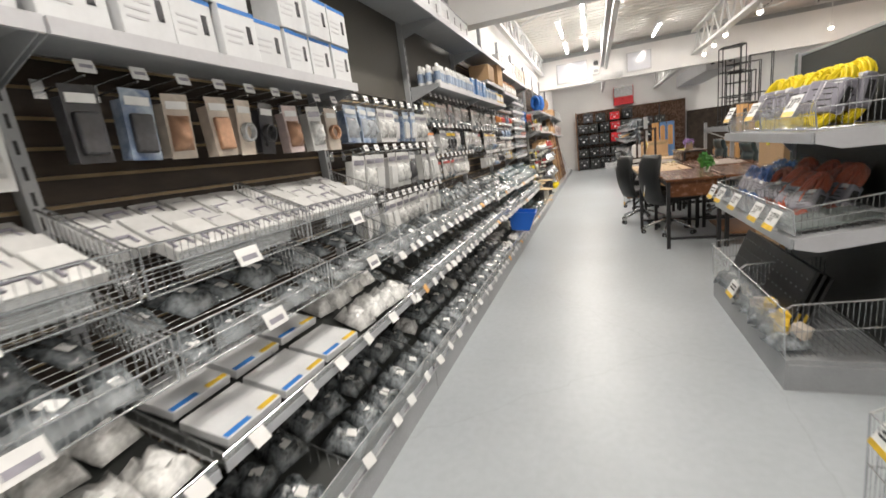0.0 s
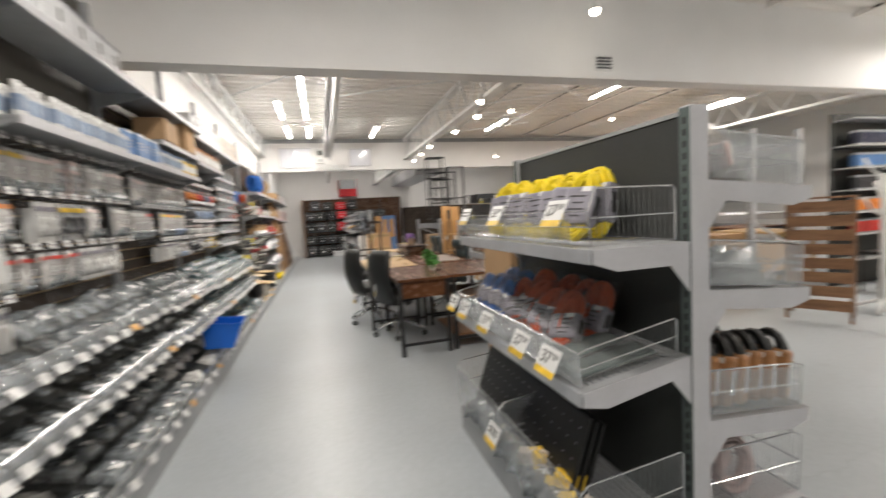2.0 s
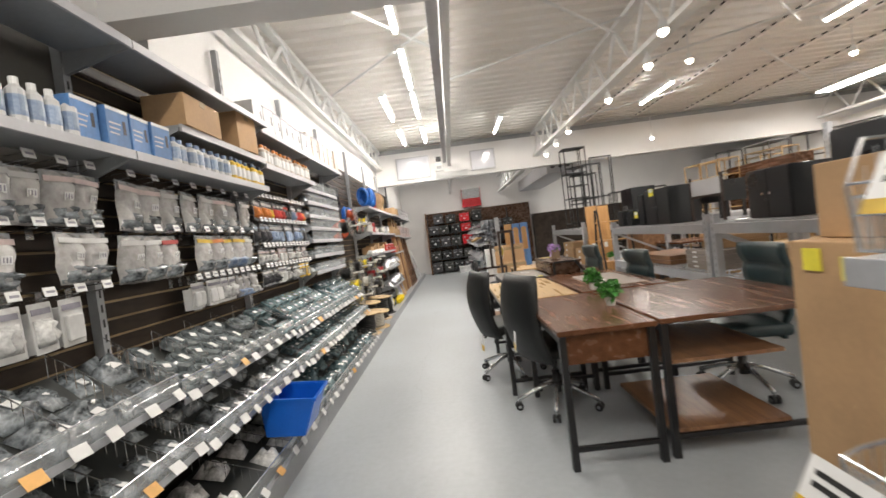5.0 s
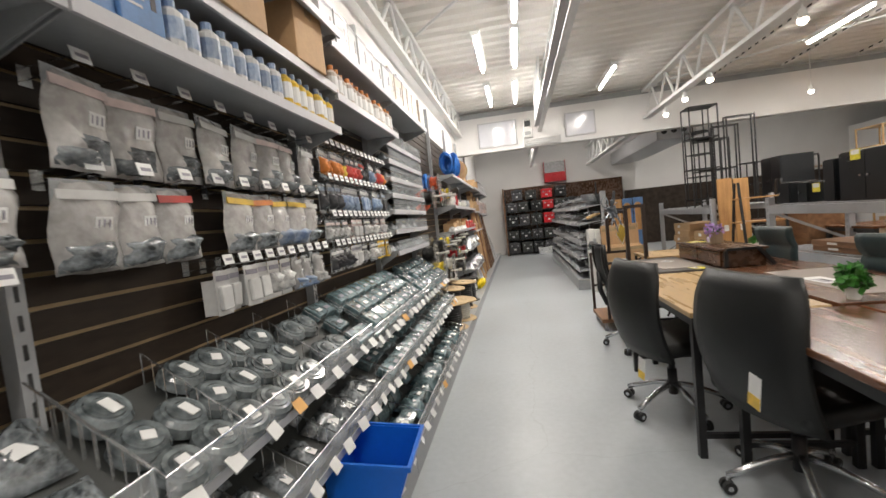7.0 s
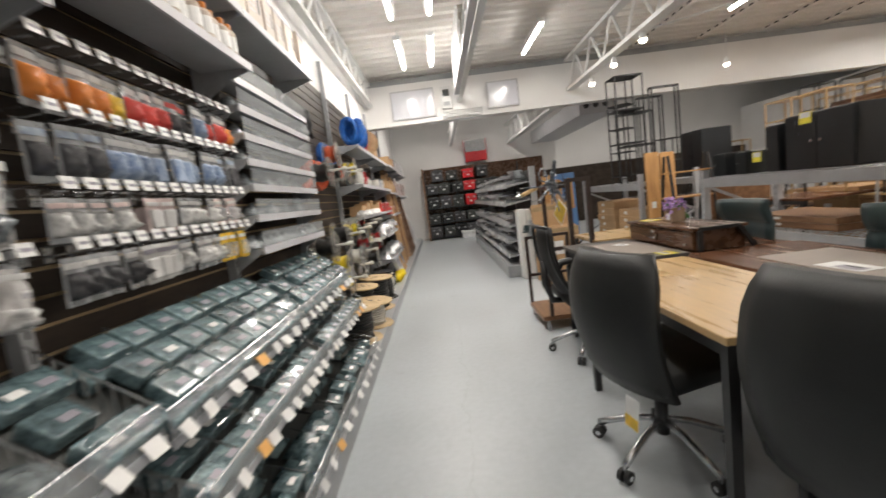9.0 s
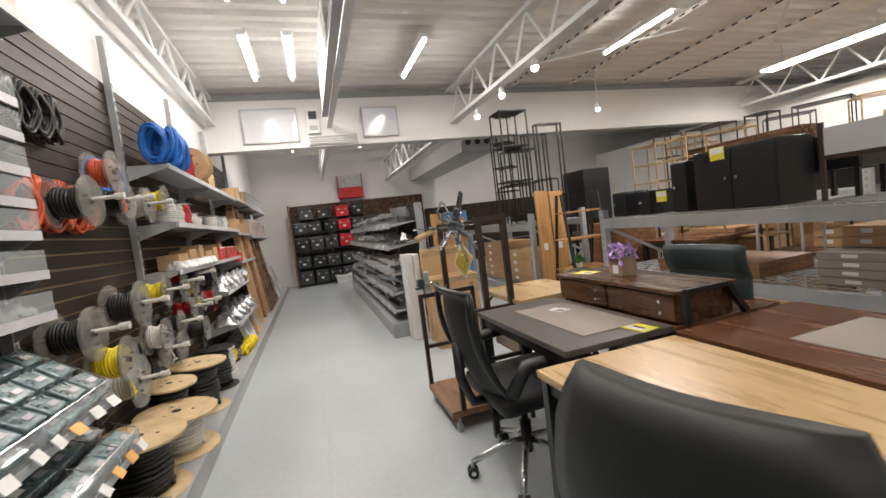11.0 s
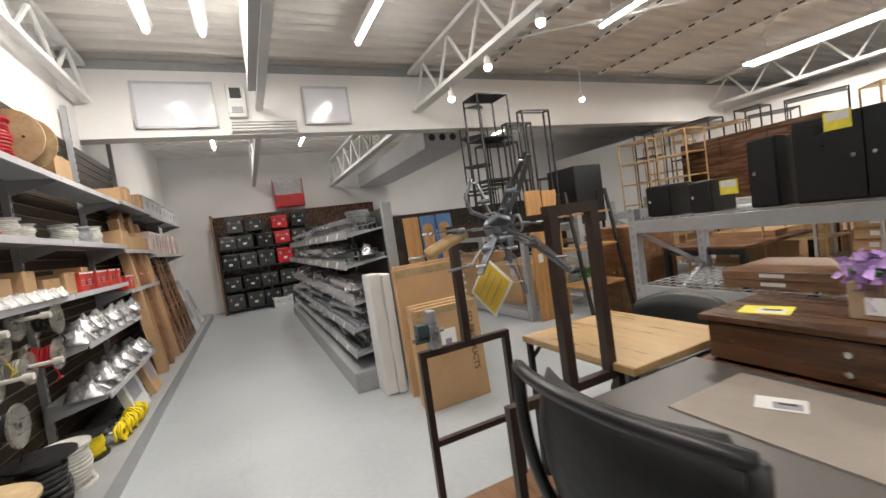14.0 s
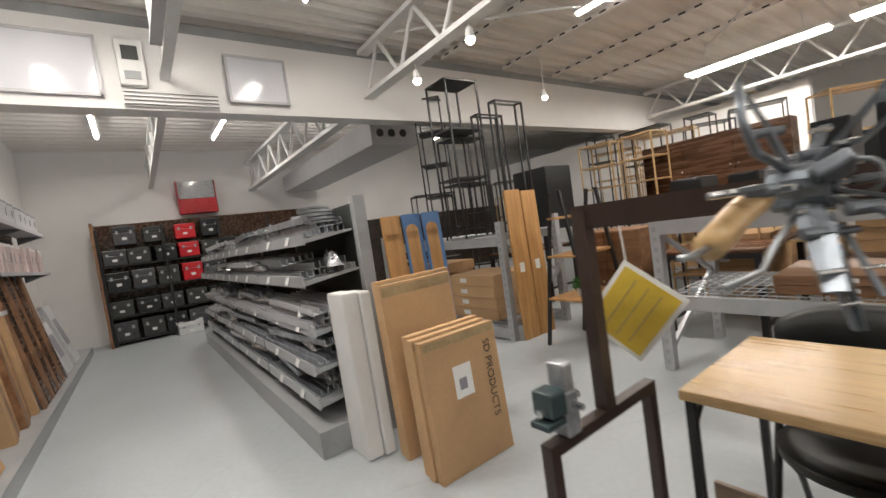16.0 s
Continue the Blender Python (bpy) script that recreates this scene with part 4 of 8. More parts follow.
def make_hook(long):
    t = thing("peg_hook", "chrome peg hook with a white price tag at its tip", "peg hook", "peg hooks")
    b = bmesh.new()
    rod(b, (0, 0, 0), (long, 0, 0.01), 0.003, 5), rod(b, (0, 0, 0.03), (long + 0.01, 0, 0.035), 0.002, 4)
    obox(b, pose(0.002, 0, 0.01), 0.004, 0.03, 0.05)
    part("rod", b, "chrome", t)
    b = bmesh.new()
    obox(b, pose(long + 0.012, 0, 0.03, 0, -14), 0.002, 0.046, 0.034)
    tg = part("tag", b, "tag", t, "white price tag")
    b = bmesh.new()
    obox(b, pose(long + 0.0135, 0.002, 0.03, 0, -14), 0.001, 0.03, 0.009)
    part("print", b, "sleeve", tg)
    return t


rnd = random.Random(4)


def hang_row(y0, y1, z, n, w, h, kinds, reach=0.16, skip=0.04):
    for i in range(n):
        y = y0 + 0.04 + (y1 - y0 - 0.08) * (i + 0.5) / n
        place(("hook", reach), lambda: make_hook(reach), pose(PANEL, y, z))
        if rnd.random() < skip:
            continue
        card, inner, style, *head = kinds[int(i * len(kinds) / n)] if len(kinds) < n else kinds[i % len(kinds)]
        place(("pack", w, h, card, inner, style, *head), lambda: make_pack(w, h, card, inner, style, *head), pose(PANEL + reach - 0.02 - 0.03 * rnd.random(), y + rnd.uniform(-0.006, 0.006), z - 0.005, rnd.uniform(-3, 3), rnd.uniform(-4, 6), rnd.uniform(-8, 8)))


WB, WX, WC = ("whitecard", "whitebag", "blob"), ("whitecard", "whitecard", "box"), ("whitecard", "darkpart", "coil")
CB, CC = ("creamcard", "copper", "blob"), ("creamcard", "copper", "coil")
hang_row(-0.65, 0.66, 1.60, 8, 0.13, 0.25, [CB, ("darkpart", "darkpart", "blob"), WB])
hang_row(0.66, 1.97, 1.60, 9, 0.085, 0.20, [("darkpart", "darkpart", "box"), ("bluecard", "darkpart", "box"), CB, ("creamcard", "copper", "box"), ("creamcard", "clearblister", "coil"), ("darkpart", "darkpart", "coil"), ("pinkcard", "copper", "blob"), WB, CC], 0.2)
hang_row(1.97, 3.25, 1.63, 10, 0.11, 0.20, [("bluecard", "clearblister", "blob"), WB, ("bluecard", "whitecard", "box"), WB], 0.2)
hang_row(1.97, 3.25, 1.36, 10, 0.11, 0.22, [WB, WX, WB, ("clearblister", "darkpart", "blob"), WX], 0.22)
hang_row(1.97, 3.25, 1.07, 12, 0.085, 0.20, [WX, WB, WX], 0.22)
HW, HG, HR, HY, HO = [("clearblister", "polybag", "bag", c) for c in ("whitecard", "pinkcard", "redcard", "yellowcard", "orangecard")]
hang_row(3.25, 4.56, 1.76, 10, 0.12, 0.21, [HY, HG, ("pinkcard", "clearblister", "blob"), HW, HG])
hang_row(3.25, 4.56, 1.52, 10, 0.12, 0.20, [HO, WB, ("clearblister", "darkpart", "coil", "yellowcard"), HG, HW])
hang_row(3.25, 4.56, 1.27, 10, 0.10, 0.18, [HR, HR, WB, WX])
hang_row(4.56, 5.88, 1.76, 8, 0.15, 0.23, [HG, HW, HW, HG, ("clearblister", "polybag", "bag", "whitecard")])
hang_row(4.56, 5.88, 1.51, 9, 0.14, 0.22, [HW, HR, HY, HO, ("clearblister", "bluecard", "bag", "yellowcard"), HW])
hang_row(5.0, 5.88, 1.24, 10, 0.075, 0.15, [WX, WX, WB, ("clearblister", "bluecard", "bag", "whitecard"), ("clearblister", "whitebag", "bag", "whitecard")])
CR, CO, CY, CBL = [("clearblister", c, "blob", "whitecard") for c in ("redcard", "orangecard", "yellowcard", "bluecard")]
hang_row(5.88, 7.0, 1.79, 14, 0.078, 0.16, [CO, CO, CY, CR, CR, ("clearblister", "darkpart", "blob", "redcard"), CBL, CR, CO])
hang_row(5.88, 7.0, 1.60, 14, 0.078, 0.16, [("clearblister", "darkpart", "blob", "bluecard"), CBL, ("clearblister", "bluecard", "box", "whitecard"), CBL, ("clearblister", "darkpart", "box", "bluecard")])
hang_row(5.88, 7.0, 1.40, 14, 0.075, 0.12, [("clearblister", "whitebag", "blob", "pinkcard"), ("pinkcard", "whitecard", "box"), ("clearblister", "whitebag", "blob", "whitecard"), ("pinkcard", "clearblister", "blob")])
hang_row(5.88, 7.0, 1.24, 14, 0.075, 0.13, [("clearblister", "darkpart", "blob", "whitecard"), WX, ("clearblister", "whitebag", "blob", "whitecard"), ("yellowcard", "clearblister", "box")])


# ---- goods lying in the baskets ----
def make_bag(kind, sx, sy, sz, seed):
    words = {"polybag": "clear bag of dark metal hardware", "tealbag": "clear bag of blue-grey hardware", "whitebag": "clear bag of white plastic fittings", "foilbag": "silver foil-wrapped pack"}[kind]
    t = thing("hardware_bag", words + " lying in a basket", "hardware bag", "bagged hardware")
    b = bmesh.new()
    pillow(b, sx, sy, sz, 6, 0.9, seed)
    part("bag", b, kind, t, smooth=True)
    b = bmesh.new()
    obox(b, pose(sx * 0.1, 0.0, sz * 1.05, 3, -3, 8), sx * 0.24, sy * 0.28, 0.002)
    part("paper_label", b, "tag", t, "white paper label")
    return t


def make_dish(seed):
    t = thing("round_tin", "round shiny dark fitting in a clear wrapper lying in a basket", "round fitting", "round wrapped fittings")
    b = bmesh.new()
    rod(b, (0, 0, 0), (0, 0, 0.03), 0.066, 22), rod(b, (0, 0, 0.03), (0, 0, 0.042), 0.066, 22, 0.056), rod(b, (0, 0, 0.036), (0, 0, 0.047), 0.048, 20, 0.044), rod(b, (0, 0, 0.044), (0, 0, 0.053), 0.036, 18, 0.022)
    part("body", b, "slatewrap", t, smooth=False)
    if seed != 1:
        b = bmesh.new()
        obox(b, pose(0.01, 0, 0.053, 0, 0, 30 * seed), 0.048 - 0.008 * seed, 0.030, 0.003)
        part("paper_label", b, "tag", t, "white paper label")
    return t


def make_carton(sx, sy, sz, stripe="blueprint"):
    t = thing("flat_carton", "flat white carton with blue and yellow stripes lying in a basket", "carton", "flat cartons")
    part("carton", bm_of((-sx / 2, -sy / 2, 0, sx / 2, sy / 2, sz), bevel=0.002), "whitebox", t)
    part("stripe", bm_of((sx * 0.36, -sy * 0.48, sz, sx * 0.46, -sy * 0.05, sz + 0.001)), stripe, t, "blue printed stripe")
    part("stripe", bm_of((sx * 0.36, sy * 0.12, sz, sx * 0.46, sy * 0.48, sz + 0.001)), "yellowcard", t, "yellow printed stripe")
    return t


def make_flatpack(k):
    t = thing("packed_fitting", "small white carded fitting standing in a wire basket", "retail pack", "carded fittings in the basket")
    part("card", bm_of((-0.025, -0.047, 0, 0.012, 0.047, 0.15), bevel=0.003), "whitecard", t)
    b = bmesh.new()
    sweep(b, [(0.014, -0.035, 0.02), (0.017, -0.035, 0.05), (0.017, 0.02, 0.055), (0.014, 0.024, 0.02)], 0.006, 5)
    part("handle_part", b, "sleeve", t, "grey handle")
    return t


def lay(y0, y1, tier, make_list, cols, rows, spread=0.35, flat=0.0, lean=None, twist=14):
    xb, zb, xf, zf = tier[:4]
    tilt = math.degrees(math.atan2(zb - zf, xf - xb))
    for r in range(rows):
        for c in range(cols):
            if rnd.random() < 0.06:
                continue
            s = (r + 0.5) / rows
            x, z = xf + (xb - xf) * s, zf + (zb - zf) * s
            y = y0 + 0.03 + (y1 - y0 - 0.06) * (c + 0.5) / cols
            k = make_list[(c * rows + r + int(rnd.random() * spread * len(make_list))) % len(make_list)]
            place(k[0], k[1], pose(x, y, z + 0.002 + flat * rnd.random(), 0, tilt + rnd.uniform(-3, 3), rnd.uniform(-twist, twist)) if lean is None else pose(x, y, z + (0.07 if lean < 0 else 0.012), 0, lean + rnd.uniform(-3, 3), rnd.uniform(-3, 3)))


def bag(kind, sx, sy, sz, seed):
    return (("bag", kind, sx, sy, sz, seed), lambda: make_bag(kind, sx, sy, sz, seed))


POLY = [bag("polybag", 0.17, 0.14, 0.05, i) for i in range(4)]
TEAL = [bag("tealbag", 0.18, 0.15, 0.06, i) for i in range(4)]
WHITE = [bag("whitebag", 0.15, 0.12, 0.05, i) for i in range(3)]
FLAT = [bag("polybag", 0.15, 0.085, 0.022, 7 + i) for i in range(3)]
DISH = [(("dish", i), (lambda i: lambda: make_dish(i))(i)) for i in range(3)]
def make_block(seed):
    t = thing("boxed_fitting", "clear box of blue-grey fittings with a white label", "boxed fitting", "boxed fittings")
    b = bmesh.new()
    obox(b, pose(0, 0, 0.024), 0.095, 0.115, 0.046, 0.007)
    part("clear_box", b, "tealbag", t)
    b = bmesh.new()
    obox(b, pose(0.01, 0.01 * seed, 0.0485), 0.022, 0.045, 0.002)
    part("paper_label", b, "sleeve" if seed else "tag", t, "paper label")
    return t


BLOCK = [(("block", i), (lambda i: lambda: make_block(i))(i)) for i in range(2)]
CART = [(("carton", 0), lambda: make_carton(0.175, 0.21, 0.03))]
CARD = [(("flat", 0), lambda: make_flatpack(0))]
for a, c in zip(BAYS[1:8], BAYS[2:9]):
    ts = tiers(a, c)
    if len(ts) == 4:
        lay(a, c, ts[0], CARD, 12, 4, 0, 0.0, -62)
        lay(a, c, ts[1], FLAT + POLY[:1], 9, 2)
        lay(a, (a + c) / 2 + 0.1, ts[2], CART, 3, 2, 0, 0.02, 12)
        lay((a + c) / 2 + 0.1, c, ts[2], WHITE, 4, 2, 0.5, 0.03)
        lay(a, c, ts[3], POLY, 8, 2, 0.5, 0.03)
    elif c < 4.6:
        lay(a, c, ts[0], FLAT + POLY, 9, 2, 0.5), lay(a, c, ts[1], FLAT, 9, 2, 0.5), lay(a, c, ts[2], POLY + WHITE[:1], 7, 2, 0.5, 0.02)
    elif c < 5.9:
        lay(a, 5.36, ts[0], [DISH[0], DISH[2]], 6, 3, 0.5, 0.012), lay(5.38, 5.66, ts[0], [DISH[1]], 2, 2, 0.5, 0.006), lay(5.68, c, ts[0], BLOCK, 2, 3, 0.4, 0.004, None, 3), lay(a, c, ts[1], FLAT + POLY, 8, 2, 0.5), lay(a, c, ts[2], WHITE + POLY[:1], 6, 2, 0.5)
    else:
        lay(a, c, ts[0], BLOCK[1:] * 5 + BLOCK[:1], 10, 3, 0.4, 0.004, None, 3), lay(a + 0.04, c, (ts[0][0], ts[0][1] + 0.05, ts[0][2] - 0.02, ts[0][3] + 0.05), BLOCK[1:] * 5 + BLOCK[:1], 8, 3, 0.4, 0.004, None, 3), lay(a, c, ts[1], BLOCK[1:] * 2 + BLOCK[:1], 10, 3, 0.6, 0.008, None, 4), lay(a, c, ts[2], BLOCK[:1] + TEAL[:2], 8, 2, 0.6, 0.03)

# blue storage bin on the base shelf
def storage_bin(x, y, z, turn):
    t = thing("storage_bin", "bright blue open plastic storage bin on the base shelf", "storage bin", at=pose(x, y, z, 0, 6, turn))
    b = bmesh.new()
    for y0, y1 in ((-0.15, -0.143), (0.143, 0.15)):
        prism(b, [(-0.12, 0), (0.10, 0), (0.16, 0.22), (-0.16, 0.22)], y0, y1)
    prism(b, [(0.10, 0), (0.106, 0), (0.166, 0.22), (0.16, 0.22)], -0.143, 0.143)
    prism(b, [(-0.126, 0), (-0.12, 0), (-0.16, 0.22), (-0.166, 0.22)], -0.143, 0.143)
    box(b, -0.12, -0.143, 0, 0.10, 0.143, 0.006)
    part("body", b, "bluebin", t)
    b = bmesh.new()
    for q in (((-0.175, -0.16), (0.175, -0.148)), ((-0.175, 0.148), (0.175, 0.16)), ((0.16, -0.148), (0.175, 0.148)), ((-0.175, -0.148), (-0.16, 0.148))):
        box(b, q[0][0], q[0][1], 0.21, q[1][0], q[1][1], 0.228)
    part("rim", b, "bluebin", t)


storage_bin(-0.93, 5.36, 0.25, 4)


# ---- boxes and bottles on the upper shelves ----
def make_printed_box(sx, sy, sz, body, top, label):
    t = thing("retail_box", label, "box", "boxes on the wall shelves")
    part("carton", bm_of((-sx / 2, -sy / 2, 0, sx / 2, sy / 2, sz), bevel=0.003), body, t)
    part("top_stripe", bm_of((sx / 2, -sy * 0.49, sz * 0.9, sx / 2 + 0.001, sy * 0.49, sz * 0.985)), top, t)
    b = bmesh.new()
    box(b, sx / 2, sy * 0.2, sz * 0.35, sx / 2 + 0.001, sy * 0.33, sz * 0.7)
    part("picture", b, "darkpart", t, "dark printed picture")
    b = bmesh.new()
    for i in range(3):
        box(b, sx / 2, -sy * 0.4, sz * (0.3 + 0.13 * i), sx / 2 + 0.001, sy * (0.0 + 0.05 * i), sz * (0.34 + 0.13 * i))
    part("print_block", b, "lightgrey", t)
    return t


def make_bottle(r, h, body, cap):
    t = thing("bottle", "small plastic bottle standing on the wall shelf", "bottle", "bottles on the wall shelves")
    b = bmesh.new()
    rod(b, (0, 0, 0), (0, 0, h * 0.72), r, 12), rod(b, (0, 0, h * 0.72), (0, 0, h * 0.84), r, 12, r * 0.45)
    part("body", b, body, t, smooth=False)
    b = bmesh.new()
    rod(b, (0, 0, h * 0.84), (0, 0, h), r * 0.5, 10)
    part("cap", b, cap, t)
    b = bmesh.new()
    rod(b, (0, 0, h * 0.15), (0, 0, h * 0.6), r + 0.0008, 12)
    part("band_label", b, "tag" if body != "whitecard" else "bluecard", t)
    return t


def line_up(y0, y1, z, step, key, make, x=-1.2, depth=1, dx=0.13, stack=1, dz=0.2, jit=0.01):
    y = y0
    while y < y1:
        for d_ in range(depth):
            for s in range(stack):
                if s and rnd.random() < 0.15:
                    continue
                place(key, make, pose(x - d_ * dx + rnd.uniform(-jit, jit), y + rnd.uniform(-jit, jit) * 0.6, z + s * dz, 0, 0, rnd.uniform(-4, 4)))
        y += step


for y0, y1 in ((-0.6, 0.6), (0.75, 1.95)):
    line_up(y0, y1, 1.703, 0.165, "wbox", lambda: make_printed_box(0.13, 0.155, 0.165, "whitebox", "blueprint", "white retail box with a blue top stripe on the wall shelf"), -1.19, 1, 0.13, 2, 0.167)
line_up(3.30, 4.3, 1.853, 0.062, "bot1", lambda: make_bottle(0.026, 0.15, "whitecard", "tag"), -1.14, 3, 0.065)
line_up(4.35, 4.75, 1.853, 0.13, "bbox", lambda: make_printed_box(0.12, 0.12, 0.16, "bluebox", "tag", "blue retail box with white print on the wall shelf"), -1.17)
line_up(4.85, 5.4, 1.853, 0.07, "bot2", lambda: make_bottle(0.032, 0.13, "whitecard", "bluecard"), -1.14, 2, 0.08)
line_up(5.42, 5.86, 1.853, 0.068, "bot3", lambda: make_bottle(0.028, 0.14, "yellowcard", "bluecard"), -1.14, 2, 0.08)
line_up(5.92, 6.95, 2.033, 0.075, "bot4", lambda: make_bottle(0.032, 0.15, "creamcard", "orangecard"), -1.15, 2, 0.09)
line_up(5.92, 6.95, 2.303, 0.16, "wbox2", lambda: make_printed_box(0.16, 0.15, 0.2, "whitebox", "sleeve", "white retail box with dark print on the wall shelf"), -1.2)
line_up(7.05, 8.1, 2.303, 0.19, "wbox3", lambda: make_printed_box(0.16, 0.17, 0.24, "creamcard", "sleeve", "cream retail box on the wall shelf"), -1.2)
line_up(2.1, 4.4, 2.323, 0.21, "wbox4", lambda: make_printed_box(0.2, 0.2, 0.18, "whitebox", "sleeve", "white storage carton on the top shelf"), -1.2)


def make_cardbox(sx, sy, sz, label="brown cardboard box with taped flaps"):
    t = thing("cardboard_box", label, "cardboard box", "cardboard boxes")
    part("carton", bm_of((-sx / 2, -sy / 2, 0, sx / 2, sy / 2, sz), bevel=0.004), "cardboard", t)
    part("tape", bm_of((-sx / 2 - 0.001, -0.025, sz, sx / 2 + 0.001, 0.025, sz + 0.001), (sx / 2, -0.025, sz * 0.8, sx / 2 + 0.001, 0.025, sz)), "groove", t, "brown packing tape")
    part("flap_joint", bm_of((sx / 2, -sy * 0.48, sz * 0.98, sx / 2 + 0.001, sy * 0.48, sz * 0.99)), "board_edge", t)
    return t


def cardbox(x, y, z, sx, sy, sz, turn=0, tilt=0, label="brown cardboard box with taped flaps"):
    ob = make_cardbox(sx, sy, sz, label)
    ob.matrix_basis = pose(x, y, z, 0, tilt, turn)
    return ob


cardbox(-1.2, 5.1, 2.063, 0.22, 0.36, 0.17, 2, 0, "orange-brown cardboard carton on the shelf")
cardbox(-1.2, 5.62, 2.063, 0.22, 0.24, 0.26, -3, 0, "tall brown cardboard carton on the shelf")
line_up(7.05, 8.1, 1.133, 0.11, "drawer_part", lambda: make_bag("polybag", 0.12, 0.12, 0.045, 9), -1.29)
for zz in (1.30, 1.46, 1.59, 1.72, 1.86):
    line_up(7.1, 8.1, zz + 0.003, 0.25, "drawer_part", lambda: make_bag("polybag", 0.12, 0.12, 0.045, 9), -1.29)


# ---- cable spools and coils ----
def make_spool(r, w, flange, cable, label, core=0.6, clear=False):
    """A spool with its axis along z, standing on a flange."""
    t = thing("cable_spool", label, "cable spool", "cable spools")
    for z in (0, w - 0.012):
        b = bmesh.new()
        rod(b, (0, 0, z), (0, 0, z + 0.012), r, 26)
        fl = part("flange", b, flange, t)
        b = bmesh.new()
        rod(b, (0, 0, z - 0.001), (0, 0, z + 0.0135), r * 0.12, 12)
        for k in range(3):
            a = k * math.tau / 3
            rod(b, (r * 0.4 * math.cos(a), r * 0.4 * math.sin(a), z - 0.001), (r * 0.4 * math.cos(a), r * 0.4 * math.sin(a), z + 0.0135), r * 0.05, 8)
        part("hole", b, "ink", fl)
    b = bmesh.new()
    rw = max(0.005, w * 0.045)
    pts, z, k = [], 0.018, 0
    turns = max(3, int((w - 0.03) / (rw * 2)))
    for k in range(turns * 14):
        a = k * math.tau / 14
        rr = r * core + 0.006 * math.sin(k * 0.37)
        pts.append((rr * math.cos(a), rr * math.sin(a), 0.012 + rw + (w - 0.024 - 2 * rw) * k / (turns * 14)))
    sweep(b, pts, rw, 5)
    rod(b, (0, 0, 0.013), (0, 0, w - 0.013), r * core - rw * 0.6, 16)
    part("cable", b, cable, t, smooth=True)
    return t


def spool(x, y, z, r, w, flange, cable, label, rx=0, ry=0, rz=0, core=0.6):
    ob = make_spool(r, w, flange, cable, label, core)
    ob.matrix_basis = pose(x, y, z, rx, ry, rz)
    return ob


S = "wooden cable spool with %s cable standing on the base shelf"
spool(-1.12, 8.42, 0.127, 0.21, 0.30, "spoolwood", "cable_black", S % "black", 0, 3)
spool(-1.08, 8.86, 0.127, 0.22, 0.24, "spoolwood", "cable_white", S % "grey", 0, 4)
spool(-1.20, 9.16, 0.127, 0.16, 0.34, "spoolwood", "cable_black", S % "black", 2, 5)
spool(-1.10, 9.50, 0.127, 0.19, 0.36, "spoolwood", "cable_black", S % "black", 0, 3)
spool(-1.06, 9.98, 0.127, 0.14, 0.34, "blacksteel", "cable_black", "black spool of black cable on the base shelf")
spool(-1.12, 10.38, 0.127, 0.13, 0.24, "cable_white", "cable_white", "white spool of white cable on the base shelf", core=0.85)
spool(-1.16, 10.78, 0.127, 0.13, 0.16, "blacksteel", "rope_yellow", "black spool of yellow cable on the base shelf", core=0.8)
# spools on wall rods
W = "clear plastic spool with %s cable hung on a wall rod"
for i, (y, z, r, c) in enumerate(((8.35, 0.98, 0.13, "cable_black"), (8.75, 0.62, 0.15, "cable_white"), (8.95, 1.03, 0.14, "cable_black"), (9.2, 0.68, 0.12, "cable_black"), (9.42, 1.05, 0.11, "rope_yellow"),
                                  (9.62, 0.78, 0.10, "cable_black"), (9.85, 1.07, 0.10, "red"), (10.0, 0.84, 0.09, "red"), (10.35, 0.84, 0.09, "cable_white"), (10.3, 1.1, 0.10, "cable_black"), (8.55, 1.62, 0.13, "cable_black"), (9.0, 1.66, 0.12, "cable_black"), (9.35, 1.66, 0.12, "cable_white"))):
    spool(PANEL + 0.06, y, z, r, 0.17, "reel", c, W % {"cable_white": "white", "cable_black": "black", "rope_yellow": "yellow", "red": "red"}[c], 0, 90, 0, 0.55)
    t = thing("wall_rod", "pale wall rod carrying a cable spool", "rod", "wall rods", pose(PANEL, y, z))
    b = bmesh.new()
    rod(b, (0, 0, 0), (0.34, 0, 0.012), 0.011, 8)
    part("rod", b, "cable_white", t)
    b = bmesh.new()
    rod(b, (0.33, 0, 0.012), (0.37, 0, 0.013), 0.018, 10)
    part("end_cap", b, "cable_white", t)


